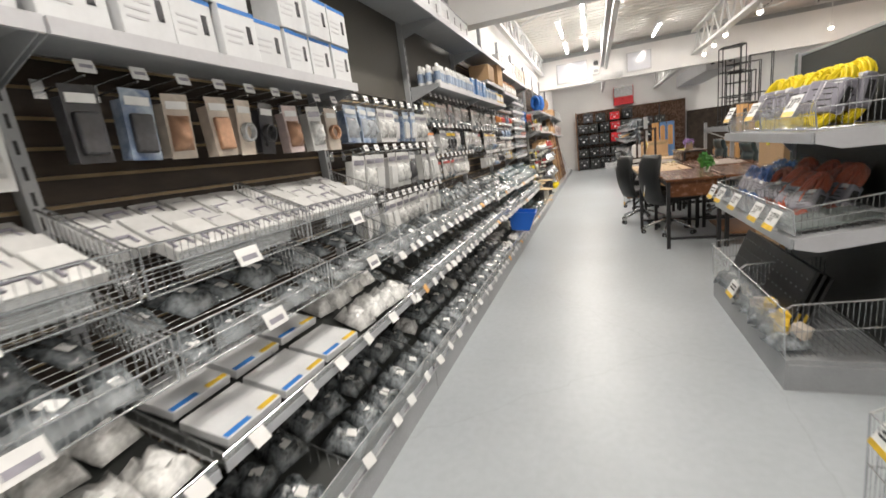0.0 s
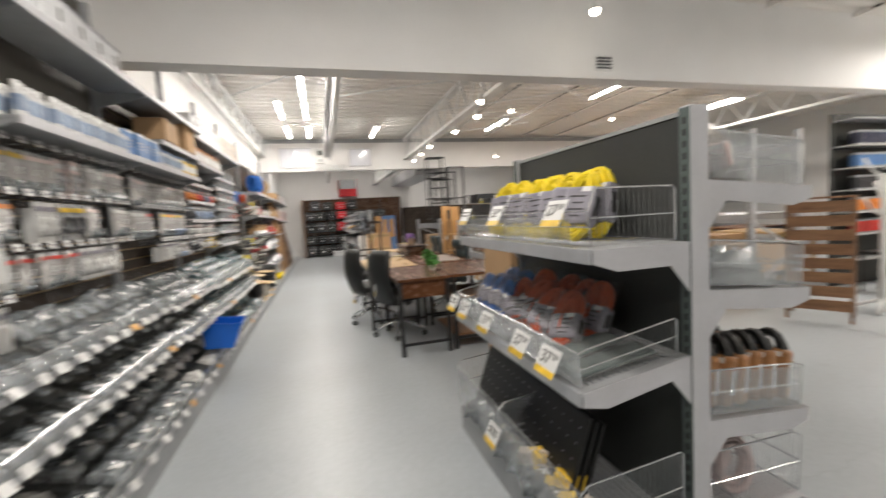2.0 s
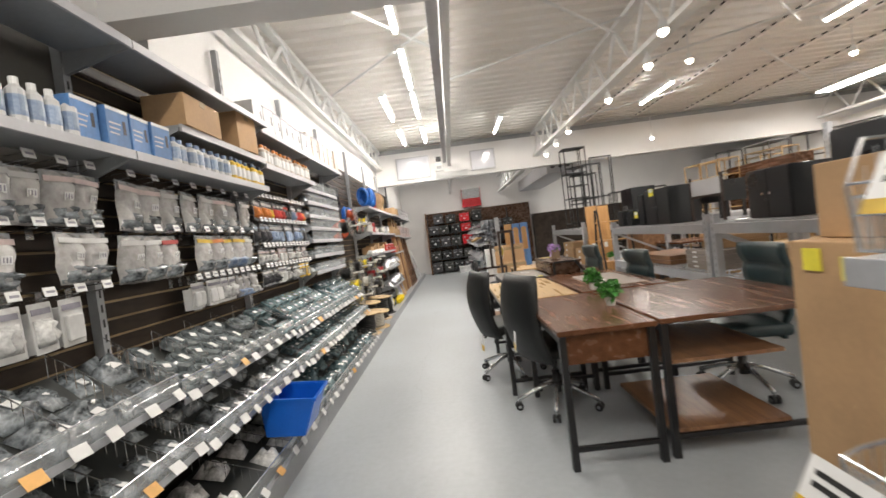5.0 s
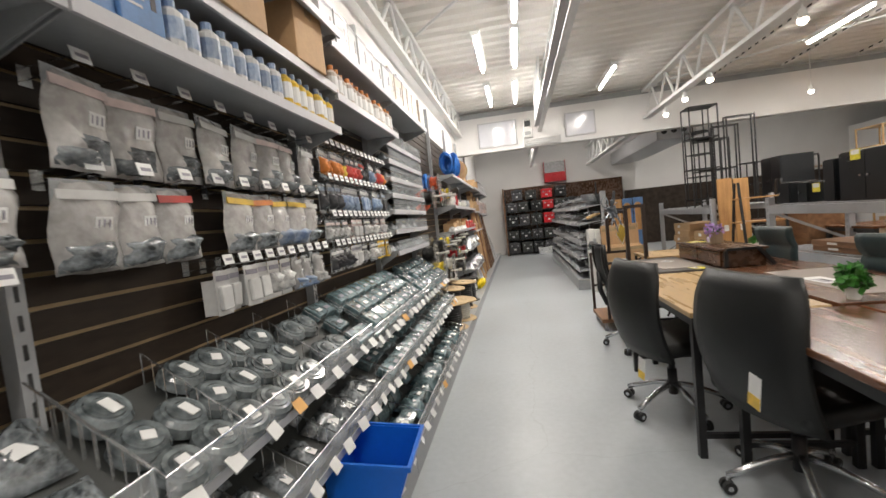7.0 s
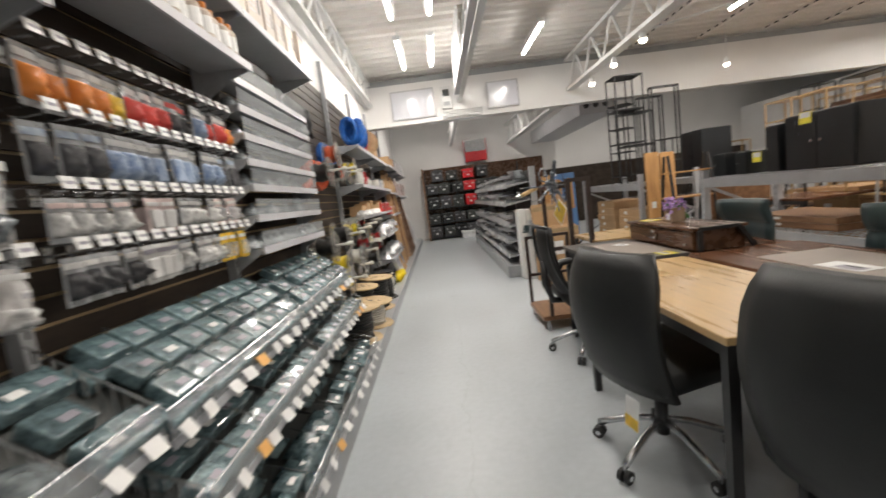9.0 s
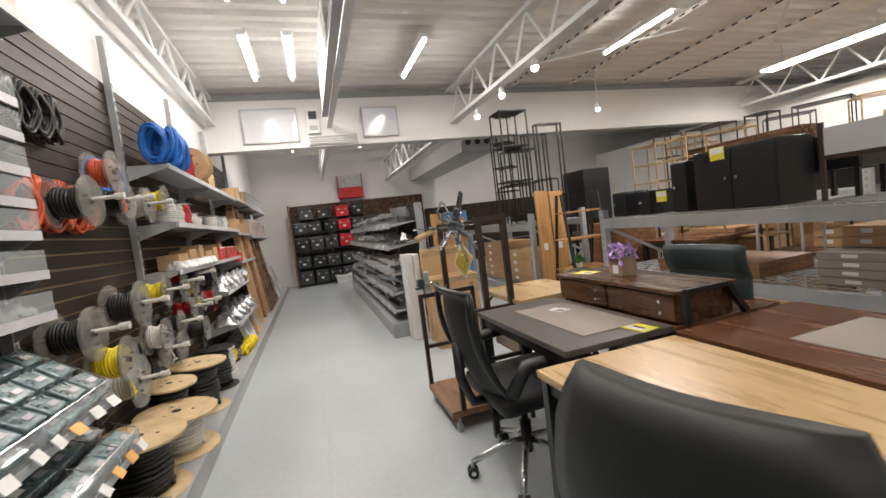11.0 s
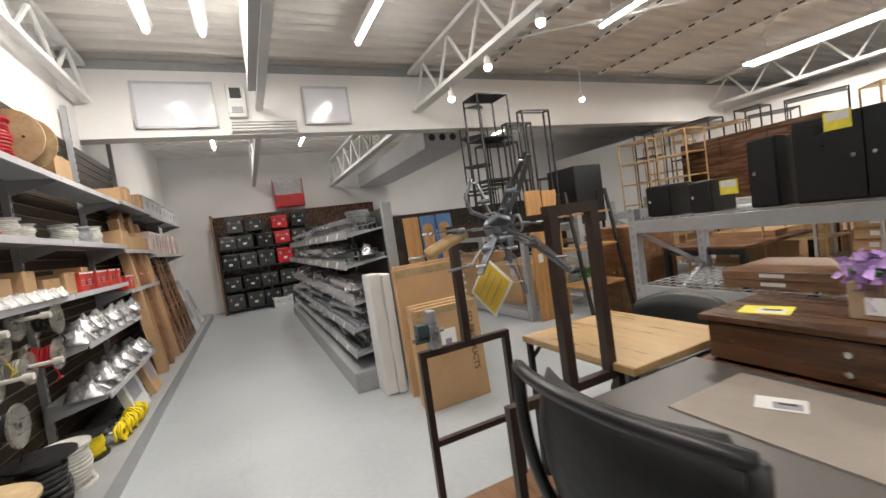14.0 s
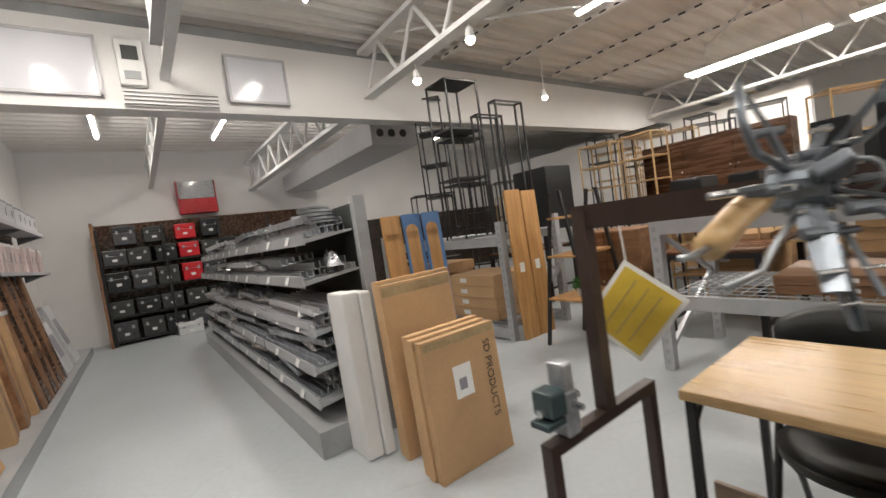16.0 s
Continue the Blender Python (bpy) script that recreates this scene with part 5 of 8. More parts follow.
for i, (y, z, r, c) in enumerate(((8.2, 0.72, 0.11, "cable_black"), (8.5, 0.80, 0.12, "rope_yellow"), (9.05, 0.80, 0.11, "cable_white"), (9.48, 0.62, 0.12, "cable_black"), (9.72, 1.02, 0.10, "cable_black"), (9.9, 0.66, 0.10, "cable_black"), (10.15, 1.0, 0.09, "rope_yellow"), (10.55, 0.86, 0.09, "red"), (10.6, 1.06, 0.09, "cable_black"), (9.65, 1.72, 0.11, "rope_yellow"), (8.8, 1.80, 0.12, "rope_orange"))):
    spool(PANEL + 0.10 + 0.04 * (i % 3), y, z, r, 0.12 + 0.03 * (i % 2), "reel", c, W % {"cable_white": "white", "cable_black": "black", "rope_yellow": "yellow", "red": "red", "rope_orange": "orange"}[c], 0, 90, 0, 0.6)
    b = bmesh.new()
    x = PANEL + 0.16 + 0.04 * (i % 3)
    sweep(b, [(x, y, z), (x, y + r * 0.55, z), (x + 0.03, y + r * 0.7, z - r * 0.8), (x + 0.05, y + 0.03 + r * 0.5, z - r * 1.5), (x + 0.03, y + 0.06 + r * 0.2, z - r * 1.9), (x + 0.06, y + 0.09, z - r * 1.6)], 0.005, 5)
    tagged(part("cable_tail", b, c, smooth=True), "loose cable end hanging from a spool", "cable end", "cable ends")


def make_coil(r, h, material, label, n=6, sleeve="", turns_r=0.008):
    """A bundle of cord wound into an upright loop, in the yz plane."""
    t = thing("cord_coil", label, "cord coil", "cord coils")
    b = bmesh.new()
    pts = []
    for i in range(n * 18):
        an, q = i * math.tau / 18, i / 18
        ph = q * 1.9
        ro = r * (0.86 + 0.13 * math.sin(q * 2.6))
        pts.append((0.022 * math.sin(ph) + 0.006 * math.sin(3 * an + ph), ro * 0.62 * math.cos(an) + 0.006 * math.sin(2 * an + ph), h / 2 + ro / r * h / 2 * math.sin(an)))
    sweep(b, pts, turns_r, 5)
    part("cord", b, material, t, smooth=True)
    if sleeve:
        b = bmesh.new()
        obox(b, pose(0.0, 0, h * 0.52), 0.066, r * 1.22, h * 0.50, 0.012)
        sl = part("sleeve", b, sleeve, t, "grey printed card sleeve")
        b = bmesh.new()
        for k in range(3):
            obox(b, pose(-0.034, -r * 0.1, h * (0.40 + 0.1 * k)), 0.001, r * (0.5 + 0.2 * (k % 2)), h * 0.03)
        part("print", b, "tag", sl)
    return t


for i in range(9):
    ob = place(("coil", "blue"), lambda: make_coil(0.15, 0.30, "rope_blue", "coil of bright blue hose on the wall shelf", 9, "", 0.011), pose(-1.16 + 0.05 * (i % 2), 9.62 + 0.055 * i, 1.985, 0, rnd.uniform(-14, 14), rnd.uniform(40, 120)))
for i in range(6):
    place(("coil", "redw"), lambda: make_coil(0.11, 0.26, "rope_orange", "orange-red cord coil hung on the slat wall", 8, "", 0.009), pose(-1.355, 8.35 + 0.11 * i, 1.48 + 0.02 * (i % 2), 0, 0, rnd.uniform(-25, 25)))
for i in range(3):
    place(("coil", "blueh"), lambda: make_coil(0.11, 0.26, "rope_blue", "coil of blue hose hung on the slat wall", 8, "", 0.011), pose(-1.355, 9.1 + 0.14 * i, 1.70, 0, 0, rnd.uniform(-25, 25)))
for i in range(5):
    place(("coil", "dkh"), lambda: make_coil(0.10, 0.26, "cable_black", "black cord coil hung on the slat wall", 7, "", 0.009), pose(-1.355, 8.25 + 0.12 * i, 1.95, 0, 0, rnd.uniform(-25, 25)))
spool(-1.2, 10.15, 1.982, 0.11, 0.22, "red", "red", "red spool on the wall shelf", 0, 0, 0, 0.9)
spool(-1.2, 10.42, 1.982, 0.11, 0.22, "red", "red", "red spool on the wall shelf", 0, 0, 0, 0.9)
spool(-1.17, 10.62, 2.15, 0.165, 0.16, "spoolwood", "cable_white", "pale wooden spool on its edge on the wall shelf", -90, 0, -4)
cardbox(-1.2, 11.15, 1.982, 0.2, 0.3, 0.16, 0, 0, "red carton on the wall shelf")
for i, (y, r, h, c) in enumerate(((9.75, 0.1, 0.18, "cable_white"), (9.98, 0.09, 0.17, "cable_white"), (10.2, 0.09, 0.19, "red"), (10.45, 0.08, 0.12, "cable_white"), (10.65, 0.07, 0.10, "cable_white"), (11.3, 0.09, 0.14, "cable_white"), (11.6, 0.09, 0.14, "gal"), (11.9, 0.08, 0.16, "cable_white"))):
    spool(-1.21, y, 1.542, r, h, "clearblister", c, "spool of %s on the wall shelf" % {"cable_white": "white cord", "red": "red cord", "gal": "grey wire"}[c], core=0.85)
for i in range(6):
    cardbox(-1.24, 9.9 + i * 0.3, 1.182, 0.16, 0.2, 0.12 + 0.03 * (i % 3), 5 * (i % 3) - 5)
line_up(9.75, 10.9, 1.183, 0.13, ("bag", "whitebag", 0.15, 0.12, 0.05, 0), WHITE[0][1], -1.17)

# goods on the low shelves past the spools
FOIL = [bag("foilbag", 0.22, 0.16, 0.07, 50 + i) for i in range(2)]
line_up(10.95, 12.35, 0.843, 0.15, FOIL[0][0], FOIL[0][1], -1.17, 1, 0.13, 2, 0.06, 0.03)
line_up(10.95, 12.35, 0.483, 0.16, FOIL[1][0], FOIL[1][1], -1.12, 1, 0.13, 2, 0.06, 0.03)
line_up(11.0, 12.3, 0.128, 0.2, ("bag", "polybag", 0.17, 0.14, 0.05, 2), POLY[2][1], -1.1, 1)
line_up(12.5, 13.7, 1.103, 0.15, "rbox", lambda: make_printed_box(0.14, 0.13, 0.14, "redcard", "tag", "red retail box with white print on the wall shelf"), -1.22)
line_up(11.25, 12.3, 1.183, 0.16, "rbox", None, -1.2)
for i in range(5):
    place(("coil", "yelfloor"), lambda: make_coil(0.12, 0.12, "rope_yellow", "coil of yellow cable on the base shelf", 7, "", 0.008), pose(-1.0, 10.95 + 0.11 * i, 0.128, 0, 0, 20 * i))

# ---- gondola shelf in the aisle ----
def text_mesh(words, size):
    cu = bpy.data.curves.new("lettering", "FONT")
    cu.body, cu.size, cu.align_x, cu.align_y, cu.extrude = words, size, "CENTER", "CENTER", 0.0005
    ob = bpy.data.objects.new("lettering", cu)
    scene.collection.objects.link(ob)
    bpy.context.view_layer.update()
    me = bpy.data.meshes.new_from_object(ob.evaluated_get(bpy.context.evaluated_depsgraph_get()))
    bpy.data.objects.remove(ob)
    return me


def letters(words, size, m, parent, material="ink"):
    me = text_mesh(words, size)
    me.materials.clear()
    me.materials.append(M[material])
    ob = new("lettering", me)
    ob.parent, ob.matrix_basis = parent, m
    return ob


FACE_W = Matrix(((0, 0, -1, 0), (-1, 0, 0, 0), (0, 1, 0, 0), (0, 0, 0, 1)))   # text read from the west
FACE_S = Matrix(((1, 0, 0, 0), (0, 0, -1, 0), (0, 1, 0, 0), (0, 0, 0, 1)))    # text read from the south


def shelf_label(x, y, z, big, small, w=0.10, h=0.075, tilt=26, turn=0):
    t = thing("price_label", "white price label with a yellow foot clipped to the basket front", "price label", "gondola price labels", pose(x, y, z, 0, tilt, turn))
    part("card", bm_of((-0.001, -w / 2, -h * 0.5, 0.001, w / 2, h * 0.5)), "tag", t)
    part("foot_band", bm_of((-0.0018, -w / 2, -h * 0.5, -0.0009, w / 2, -h * 0.26)), "yellowcard", t, "yellow band")
    if big:
        letters(big, h * 0.62, Matrix.Translation((-0.0022, w * 0.12, h * 0.10)) @ FACE_W, t)
        letters(small, h * 0.30, Matrix.Translation((-0.0022, -w * 0.30, h * 0.22)) @ FACE_W, t)
    else:
        for i in range(2):
            part("print", bm_of((-0.0022, -w * 0.35, h * (0.0 + 0.2 * i), -0.001, w * 0.35, h * (0.1 + 0.2 * i))), "ink", t)
    return t


GX, GY0, GY1 = 1.25, 2.2, 3.50
t = thing("gondola_shelf", "light grey metal gondola frame with a charcoal back panel", "gondola shelf")
part("back_panel", bm_of((GX + 0.005, GY0 + 0.05, 0.12, GX + 0.03, GY1 - 0.03, 1.62)), "panel", t, "charcoal back panel")
part("top_rail", bm_of((GX, GY0 + 0.05, 1.62, GX + 0.035, GY1 - 0.03, 1.635)), "grey", t)
for y in (GY0, GY1 - 0.03):
    up = part("upright", bm_of((GX - 0.012, y, 0, GX + 0.065, y + 0.048, 1.645), bevel=0.002), "lightgrey", t, "light grey slotted upright")
    b = bmesh.new()
    for i in range(34):
        box(b, GX - 0.0135, y + 0.018, 0.30 + i * 0.039, GX - 0.0115, y + 0.030, 0.322 + i * 0.039)
    tagged(part("slot_row", b, "ink", up), kind="stuff")
    part("face_strip", bm_of((GX - 0.0128, y + 0.002, 0.16, GX - 0.0118, y + 0.046, 1.64)), "slotgrey", up, "dark green-grey slotted face")
part("base_deck", bm_of((0.81, GY0 + 0.01, 0.13, GX - 0.012, GY1 - 0.01, 0.155)), "grey", t)
part("kick_plate", bm_of((0.80, GY0, 0, 0.815, GY1, 0.155)), "grey", t)
part("end_plate", bm_of((0.816, GY0, 0, GX - 0.014, GY0 + 0.012, 0.13)), "grey", t)
part("base_deck", bm_of((GX + 0.07, GY0 + 0.01, 0.13, 1.78, GY1 - 0.01, 0.155)), "lightgrey", t)
part("kick_plate", bm_of((1.78, GY0, 0, 1.79, GY1, 0.155)), "lightgrey", t)
part("end_plate", bm_of((GX + 0.07, GY0, 0, 1.779, GY0 + 0.012, 0.13)), "lightgrey", t)


def gondola_board(z0, xf, drop=0.0, side=-1, x0=GX - 0.013):
    """A shelf board on side brackets, its front edge lower by drop."""
    t = thing("gondola_board", "light grey metal shelf board on tapered brackets", "shelf", "gondola shelf boards")
    b = bmesh.new()
    prism(b, [(x0, z0), (xf, z0 - drop), (xf, z0 - drop - 0.012), (x0, z0 - 0.012)], GY0 + 0.012, GY1 - 0.012)
    part("board", b, "grey", t)
    part("front_lip", bm_of((xf + side * 0.012, GY0 + 0.012, z0 - drop - 0.046, xf, GY1 - 0.012, z0 - drop + 0.003), bevel=0.002), "shelf", t)
    for y in (GY0 + 0.006, GY1 - 0.012):
        b = bmesh.new()
        prism(b, [(x0, z0), (xf, z0 - drop), (xf, z0 - drop - 0.045), (xf - side * 0.09, z0 - drop * 0.8 - 0.075), (x0 + side * 0.08, z0 - 0.075), (x0, z0 - 0.17)], y, y + 0.004)
        part("bracket", b, "lightgrey", t)
    return t


gondola_board(1.195, 0.86, 0.0), gondola_board(0.80, 0.81, 0.06)
wire_basket(1.20, 0.872, GY0 + 0.03, 2.86, 1.20, 1.20, 0.19), wire_basket(1.20, 0.872, 2.87, GY1 - 0.02, 1.20, 1.20, 0.19)
wire_basket(1.20, 0.82, GY0 + 0.03, 2.86, 0.805, 0.745, 0.13, 0.9), wire_basket(1.20, 0.82, 2.87, GY1 - 0.02, 0.805, 0.745, 0.13, 0.9)
wire_basket(1.20, 0.80, GY0 + 0.01, 2.86, 0.20, 0.16, 0.27, 0.9), wire_basket(1.20, 0.80, 2.87, GY1, 0.20, 0.16, 0.27, 0.9)
part("clear_front", bm_of((0.806, GY0 + 0.02, 0.76, 0.809, GY1 - 0.02, 0.855)), "acrylic", t, "clear plastic front panel")
part("clear_front", bm_of((0.786, GY0 + 0.02, 0.20, 0.789, GY1 - 0.02, 0.38)), "acrylic", t, "clear plastic front panel")
part("clear_front", bm_of((0.864, 2.34, 1.205, 0.867, GY1 - 0.02, 1.30)), "acrylic", t, "clear plastic front panel")
for z, sx in ((1.40, 1.80), (1.02, 1.80), (0.55, 1.80)):
    gondola_board(z, sx, 0.04, 1, GX + 0.067)
    t = wire_basket(GX + 0.09, sx - 0.012, GY0 + 0.03, GY1 - 0.02, z + 0.005, z - 0.035, 0.17, 0.9)
    for y in (GY0 + 0.026, GY1 - 0.016):
        b = bmesh.new()
        prism(b, [(GX + 0.1, z + 0.01), (sx - 0.02, z - 0.03), (sx - 0.02, z + 0.12), (GX + 0.1, z + 0.17)], y - 0.003, y)
        part("clear_side", b, "acrylic", t, "clear plastic side panel")
wire_basket(GX + 0.09, 1.785, GY0 + 0.03, GY1 - 0.02, 0.17, 0.16, 0.25, 0.9)

# cord hanks on the gondola
def make_hank(w, h, material, label, sleeve, turns=14, r=0.006, band=(0.2, 0.74), film=False, seed=1):
    """A flat hank of many cord turns standing on its end, in the yz plane, held by a card sleeve."""
    t = thing("cord_hank", label, "cord hank", "cord hanks")
    rh = random.Random(seed)
    b = bmesh.new()
    pts, st = [], 18
    sc = [0.16 + 0.84 * rh.random() ** 0.8 for _ in range(turns + 1)]
    xo = [rh.uniform(-0.024, 0.024) for _ in range(turns + 1)]
    for i in range(turns * st):
        k, u = divmod(i, st)
        u /= st
        q = sc[k] + (sc[k + 1] - sc[k]) * u
        an = u * math.tau
        pts.append((xo[k] + (xo[k + 1] - xo[k]) * u + 0.004 * math.sin(2 * an + k), w / 2 * q * math.cos(an) + 0.003 * math.sin(3 * an + k), h / 2 + (h / 2 - w / 2 * (1 - q) * 0.8) * math.sin(an) + 0.004 * math.cos(an + k)))
    sweep(b, pts, r, 5)
    part("cord", b, material, t, smooth=True)
    b = bmesh.new()
    z0, z1 = h * band[0], h * band[1]
    obox(b, pose(0, 0, (z0 + z1) / 2), 0.060, w * 1.04, z1 - z0, 0.014)
    sl = part("sleeve", b, sleeve, t, "printed card sleeve")
    b = bmesh.new()
    for k in range(4):
        obox(b, pose(-0.0305, w * (0.05 * (k % 2) - 0.04), z0 + (z1 - z0) * (0.2 + 0.17 * k)), 0.0012, w * (0.34 + 0.2 * (k % 2)), h * 0.022)
    obox(b, pose(0, -w * 0.522, z0 + (z1 - z0) * 0.5), 0.03, 0.0012, (z1 - z0) * 0.5)
    part("print", b, "ink" if sleeve == "sleeve" else "tag", sl)
    b = bmesh.new()
    obox(b, pose(-0.0308, -w * 0.22, z1 - h * 0.06), 0.0014, w * 0.3, h * 0.07)
    part("sticker", b, "tag", sl, "small white sticker")
    if film:
        b = bmesh.new()
        pillow(b, h * 1.08, w * 1.2, 0.05, 7, 0.6, seed * 3.7, Matrix(((0, 0, -1, 0.0), (0, 1, 0, 0), (1, 0, 0, h * 0.5), (0, 0, 0, 1))))
        part("film", b, "filmbag", t, "crumpled clear film", True)
    return t


def hank(key, m, *a, **k):
    return place(("hank", key), lambda: make_hank(*a, **k), m)


YEL, ORA, BLU = ["coil of %s cord in a grey card sleeve" % c for c in ("yellow", "orange-red", "blue")]
for i in range(9):
    hank(("yel", i % 3), pose(0.975 + 0.010 * (i % 3), 2.50 + 0.10 * i, 1.208, rnd.uniform(-5, 5), 22 + rnd.uniform(-5, 5), rnd.uniform(14, 30)), 0.135, 0.285, "rope_yellow", YEL, "sleeve", 26, 0.0058, (0.2, 0.76), seed=i % 3)
for i in range(8):
    hank(("yel", i % 3), pose(1.085, 2.50 + 0.105 * i, 1.208, rnd.uniform(-4, 4), 12 + rnd.uniform(-3, 3), rnd.uniform(5, 20)), 0)
for i in range(6):
    hank(("ora", i % 3), pose(0.955 + 0.02 * (i % 2), 2.56 + 0.105 * i, 0.775, rnd.uniform(-16, 16), 40 + rnd.uniform(-10, 10), rnd.uniform(0, 36)), 0.14, 0.245, "rope_orange", ORA, "sleeve", 19, 0.0072, (0.10, 0.56), True, seed=5 + i % 3)
for i in range(5):
    hank(("ora", i % 3), pose(1.09, 2.58 + 0.12 * i, 0.79, rnd.uniform(-14, 14), 22 + rnd.uniform(-10, 10), rnd.uniform(0, 30)), 0)
for i in range(7):
    hank(("blu", i % 2), pose(0.94 + 0.06 * (i % 2), 3.12 + 0.052 * i, 0.785, rnd.uniform(-10, 10), 24 + rnd.uniform(-8, 8), rnd.uniform(-12, 16)), 0.11, 0.20, "rope_blue", BLU, "sleeve", 18, 0.006, (0.15, 0.6), True, seed=9 + i % 2)
for i in range(4):
    hank(("blu", i % 2), pose(1.10, 3.14 + 0.08 * i, 0.80, 0, 12, rnd.uniform(-12, 10)), 0)
for y, z, x, a_, b_ in ((2.40, 1.345, 0.855, "27", "59"), (2.92, 1.345, 0.855, "23", "99"), (3.36, 1.345, 0.855, "", ""), (2.36, 0.84, 0.785, "37", "59"), (2.58, 0.84, 0.785, "37", "59"), (2.95, 0.84, 0.785, "23", "99"), (3.26, 0.84, 0.785, "23", "99"), (3.46, 0.84, 0.785, "", ""), (2.9, 0.30, 0.775, "", "")):
    shelf_label(x - 0.012, y, z - (0.03 if z > 1 else 0.035), a_, b_, 0.125, 0.10)
# empty grey film sleeve left in the lower basket
for i, y in enumerate((2.32, 2.47)):
    t = thing("film_pack", "flat clear film pack with a dark card in a basket", "film pack", "film packs", pose(0.99, y, 0.785, 0, -10, 6 * i - 3))
    part("card", bm_of((-0.15, -0.06, 0, 0.15, 0.06, 0.012), bevel=0.004), "slotgrey", t)
    b = bmesh.new()
    pillow(b, 0.32, 0.14, 0.035, 7, 0.6, 21 + i)
    part("film", b, "filmbag", t, "clear film", True)
# black studded rubber mats leaning in the base
for i in range(3):
    t = thing("rubber_mat", "black rubber mat with pale studs, leaning in the base basket", "rubber mat", "rubber mats", pose(0.87 + 0.035 * i, 2.94, 0.18, 0, 20, 0))
    part("sheet", bm_of((0, -0.50, 0, 0.018, 0.50, 0.36 - 0.02 * i), bevel=0.004), "cable_black", t)
    if i == 0:
        b = bmesh.new()
        for k in range(16):
            for q in range(5):
                rod(b, (-0.003, -0.46 + 0.061 * k, 0.05 + 0.063 * q), (0.001, -0.46 + 0.061 * k, 0.05 + 0.063 * q), 0.0045, 6)
        tagged(part("stud", b, "sleeve", t), kind="stuff")
for i in range(8):
    k = POLY[i % 4]
    place(k[0], k[1], pose(0.84 + 0.02 * rnd.random(), 2.32 + 0.14 * i, 0.185, 0, 0, 360 * rnd.random()))
for i in range(9):
    place(("ypack", i % 2), (lambda c: lambda: make_pack(0.06, 0.10, c, "copper", "blob"))(("yellowcard", "creamcard")[i % 2]), pose(0.84 + 0.05 * rnd.random(), 2.28 + 0.7 * rnd.random(), 0.25, 0, 78, 360 * rnd.random()))
# goods on the gondola's other side
for i in range(11):
    hank("pink", pose(1.44 + 0.1 * (i % 3), 2.29 + 0.11 * i, 1.40, rnd.uniform(-8, 8), -14, rnd.uniform(-30, 30)), 0.13, 0.19, "creamcard", "bagged hank of pale cord on the back shelf", "pinkcard", 9, 0.006, (0.2, 0.7), True, seed=15)
for i in range(16):
    k = bag("polybag", 0.3, 0.11, 0.06, 40)
    place(k[0], k[1], pose(1.54, 2.31 + 0.14 * (i % 8), 1.01 + 0.06 * (i // 8), 0, 8, rnd.uniform(-10, 10)))
for i in range(18):
    hank("tan", pose(1.38 + 0.072 * (i % 6), 2.34 + 0.30 * (i // 6), 0.545 - 0.005 * (i % 6), rnd.uniform(-3, 3), 8 + rnd.uniform(-4, 4), 20 + rnd.uniform(-6, 6)), 0.16, 0.28, "cable_black", "hank of black hose in a tan card sleeve", "tancard", 12, 0.008, (0.04, 0.72), seed=17)
for i in range(9):
    place(("coil", "oraback"), lambda: make_coil(0.11, 0.22, "pinkcard", "coil of pinkish hose standing in the back basket", 8, "", 0.011), pose(1.55 + 0.03 * (i % 2), 2.32 + 0.12 * i, 0.172, 0, 0, 80 + rnd.uniform(-12, 12)))

# tall boxes behind the gondola
t = cardbox(1.42, 3.84, 0, 0.38, 0.48, 1.17, 0, 0, "tall brown cardboard box standing behind the gondola")
cardbox(1.84, 3.86, 0, 0.40, 0.46, 1.05, 2, 0, "tall brown cardboard box standing behind the gondola")
cardbox(1.46, 3.86, 1.172, 0.30, 0.40, 0.22, 3, 0, "brown cardboard box stacked on a taller box")
for x, y, z in ((-0.193, 0.04, 1.10), (-0.193, 0.16, 1.12)):
    part("yellow_sticker", bm_of((x - 0.002, y - 0.03, z - 0.035, x + 0.001, y + 0.03, z + 0.03)), "yellowtag", t, "yellow price sticker")


# ---- plants ----
def leafy(x, y, z, r, n, leaf, pot, name, label, size=0.03):
    t = thing(name, label, "plant", at=pose(x, y, z))
    part("pot", pot, "pot", t)
    b = bmesh.new()
    rl = random.Random(int(x * 100))
    for i in range(n):
        d_ = Vector((rl.gauss(0, 1), rl.gauss(0, 1), rl.gauss(0.3, 0.8))).normalized()
        p = d_ * r * (0.45 + 0.55 * rl.random()) + Vector((0, 0, 0.055 + r * 0.7))
        m = Matrix.Translation(p) @ d_.to_track_quat("Z", "Y").to_matrix().to_4x4() @ Matrix.Rotation(rl.random() * 6.28, 4, "Z") @ Matrix.Rotation(0.9 * rl.random(), 4, "X")
        s = size * (0.7 + 0.6 * rl.random())
        v = [b.verts.new(m @ Vector(c)) for c in ((0, 0, 0), (s * 0.45, s * 0.6, s * 0.12), (0, s * 1.3, 0.0), (-s * 0.45, s * 0.6, s * 0.12))]
        b.faces.new((v[0], v[1], v[2])), b.faces.new((v[0], v[2], v[3]))
    part("leaves", b, leaf, t)
    return t


def round_pot(r, h):
    b = bmesh.new()
    rod(b, (0, 0, 0), (0, 0, h), r * 0.75, 16, r)
    return b


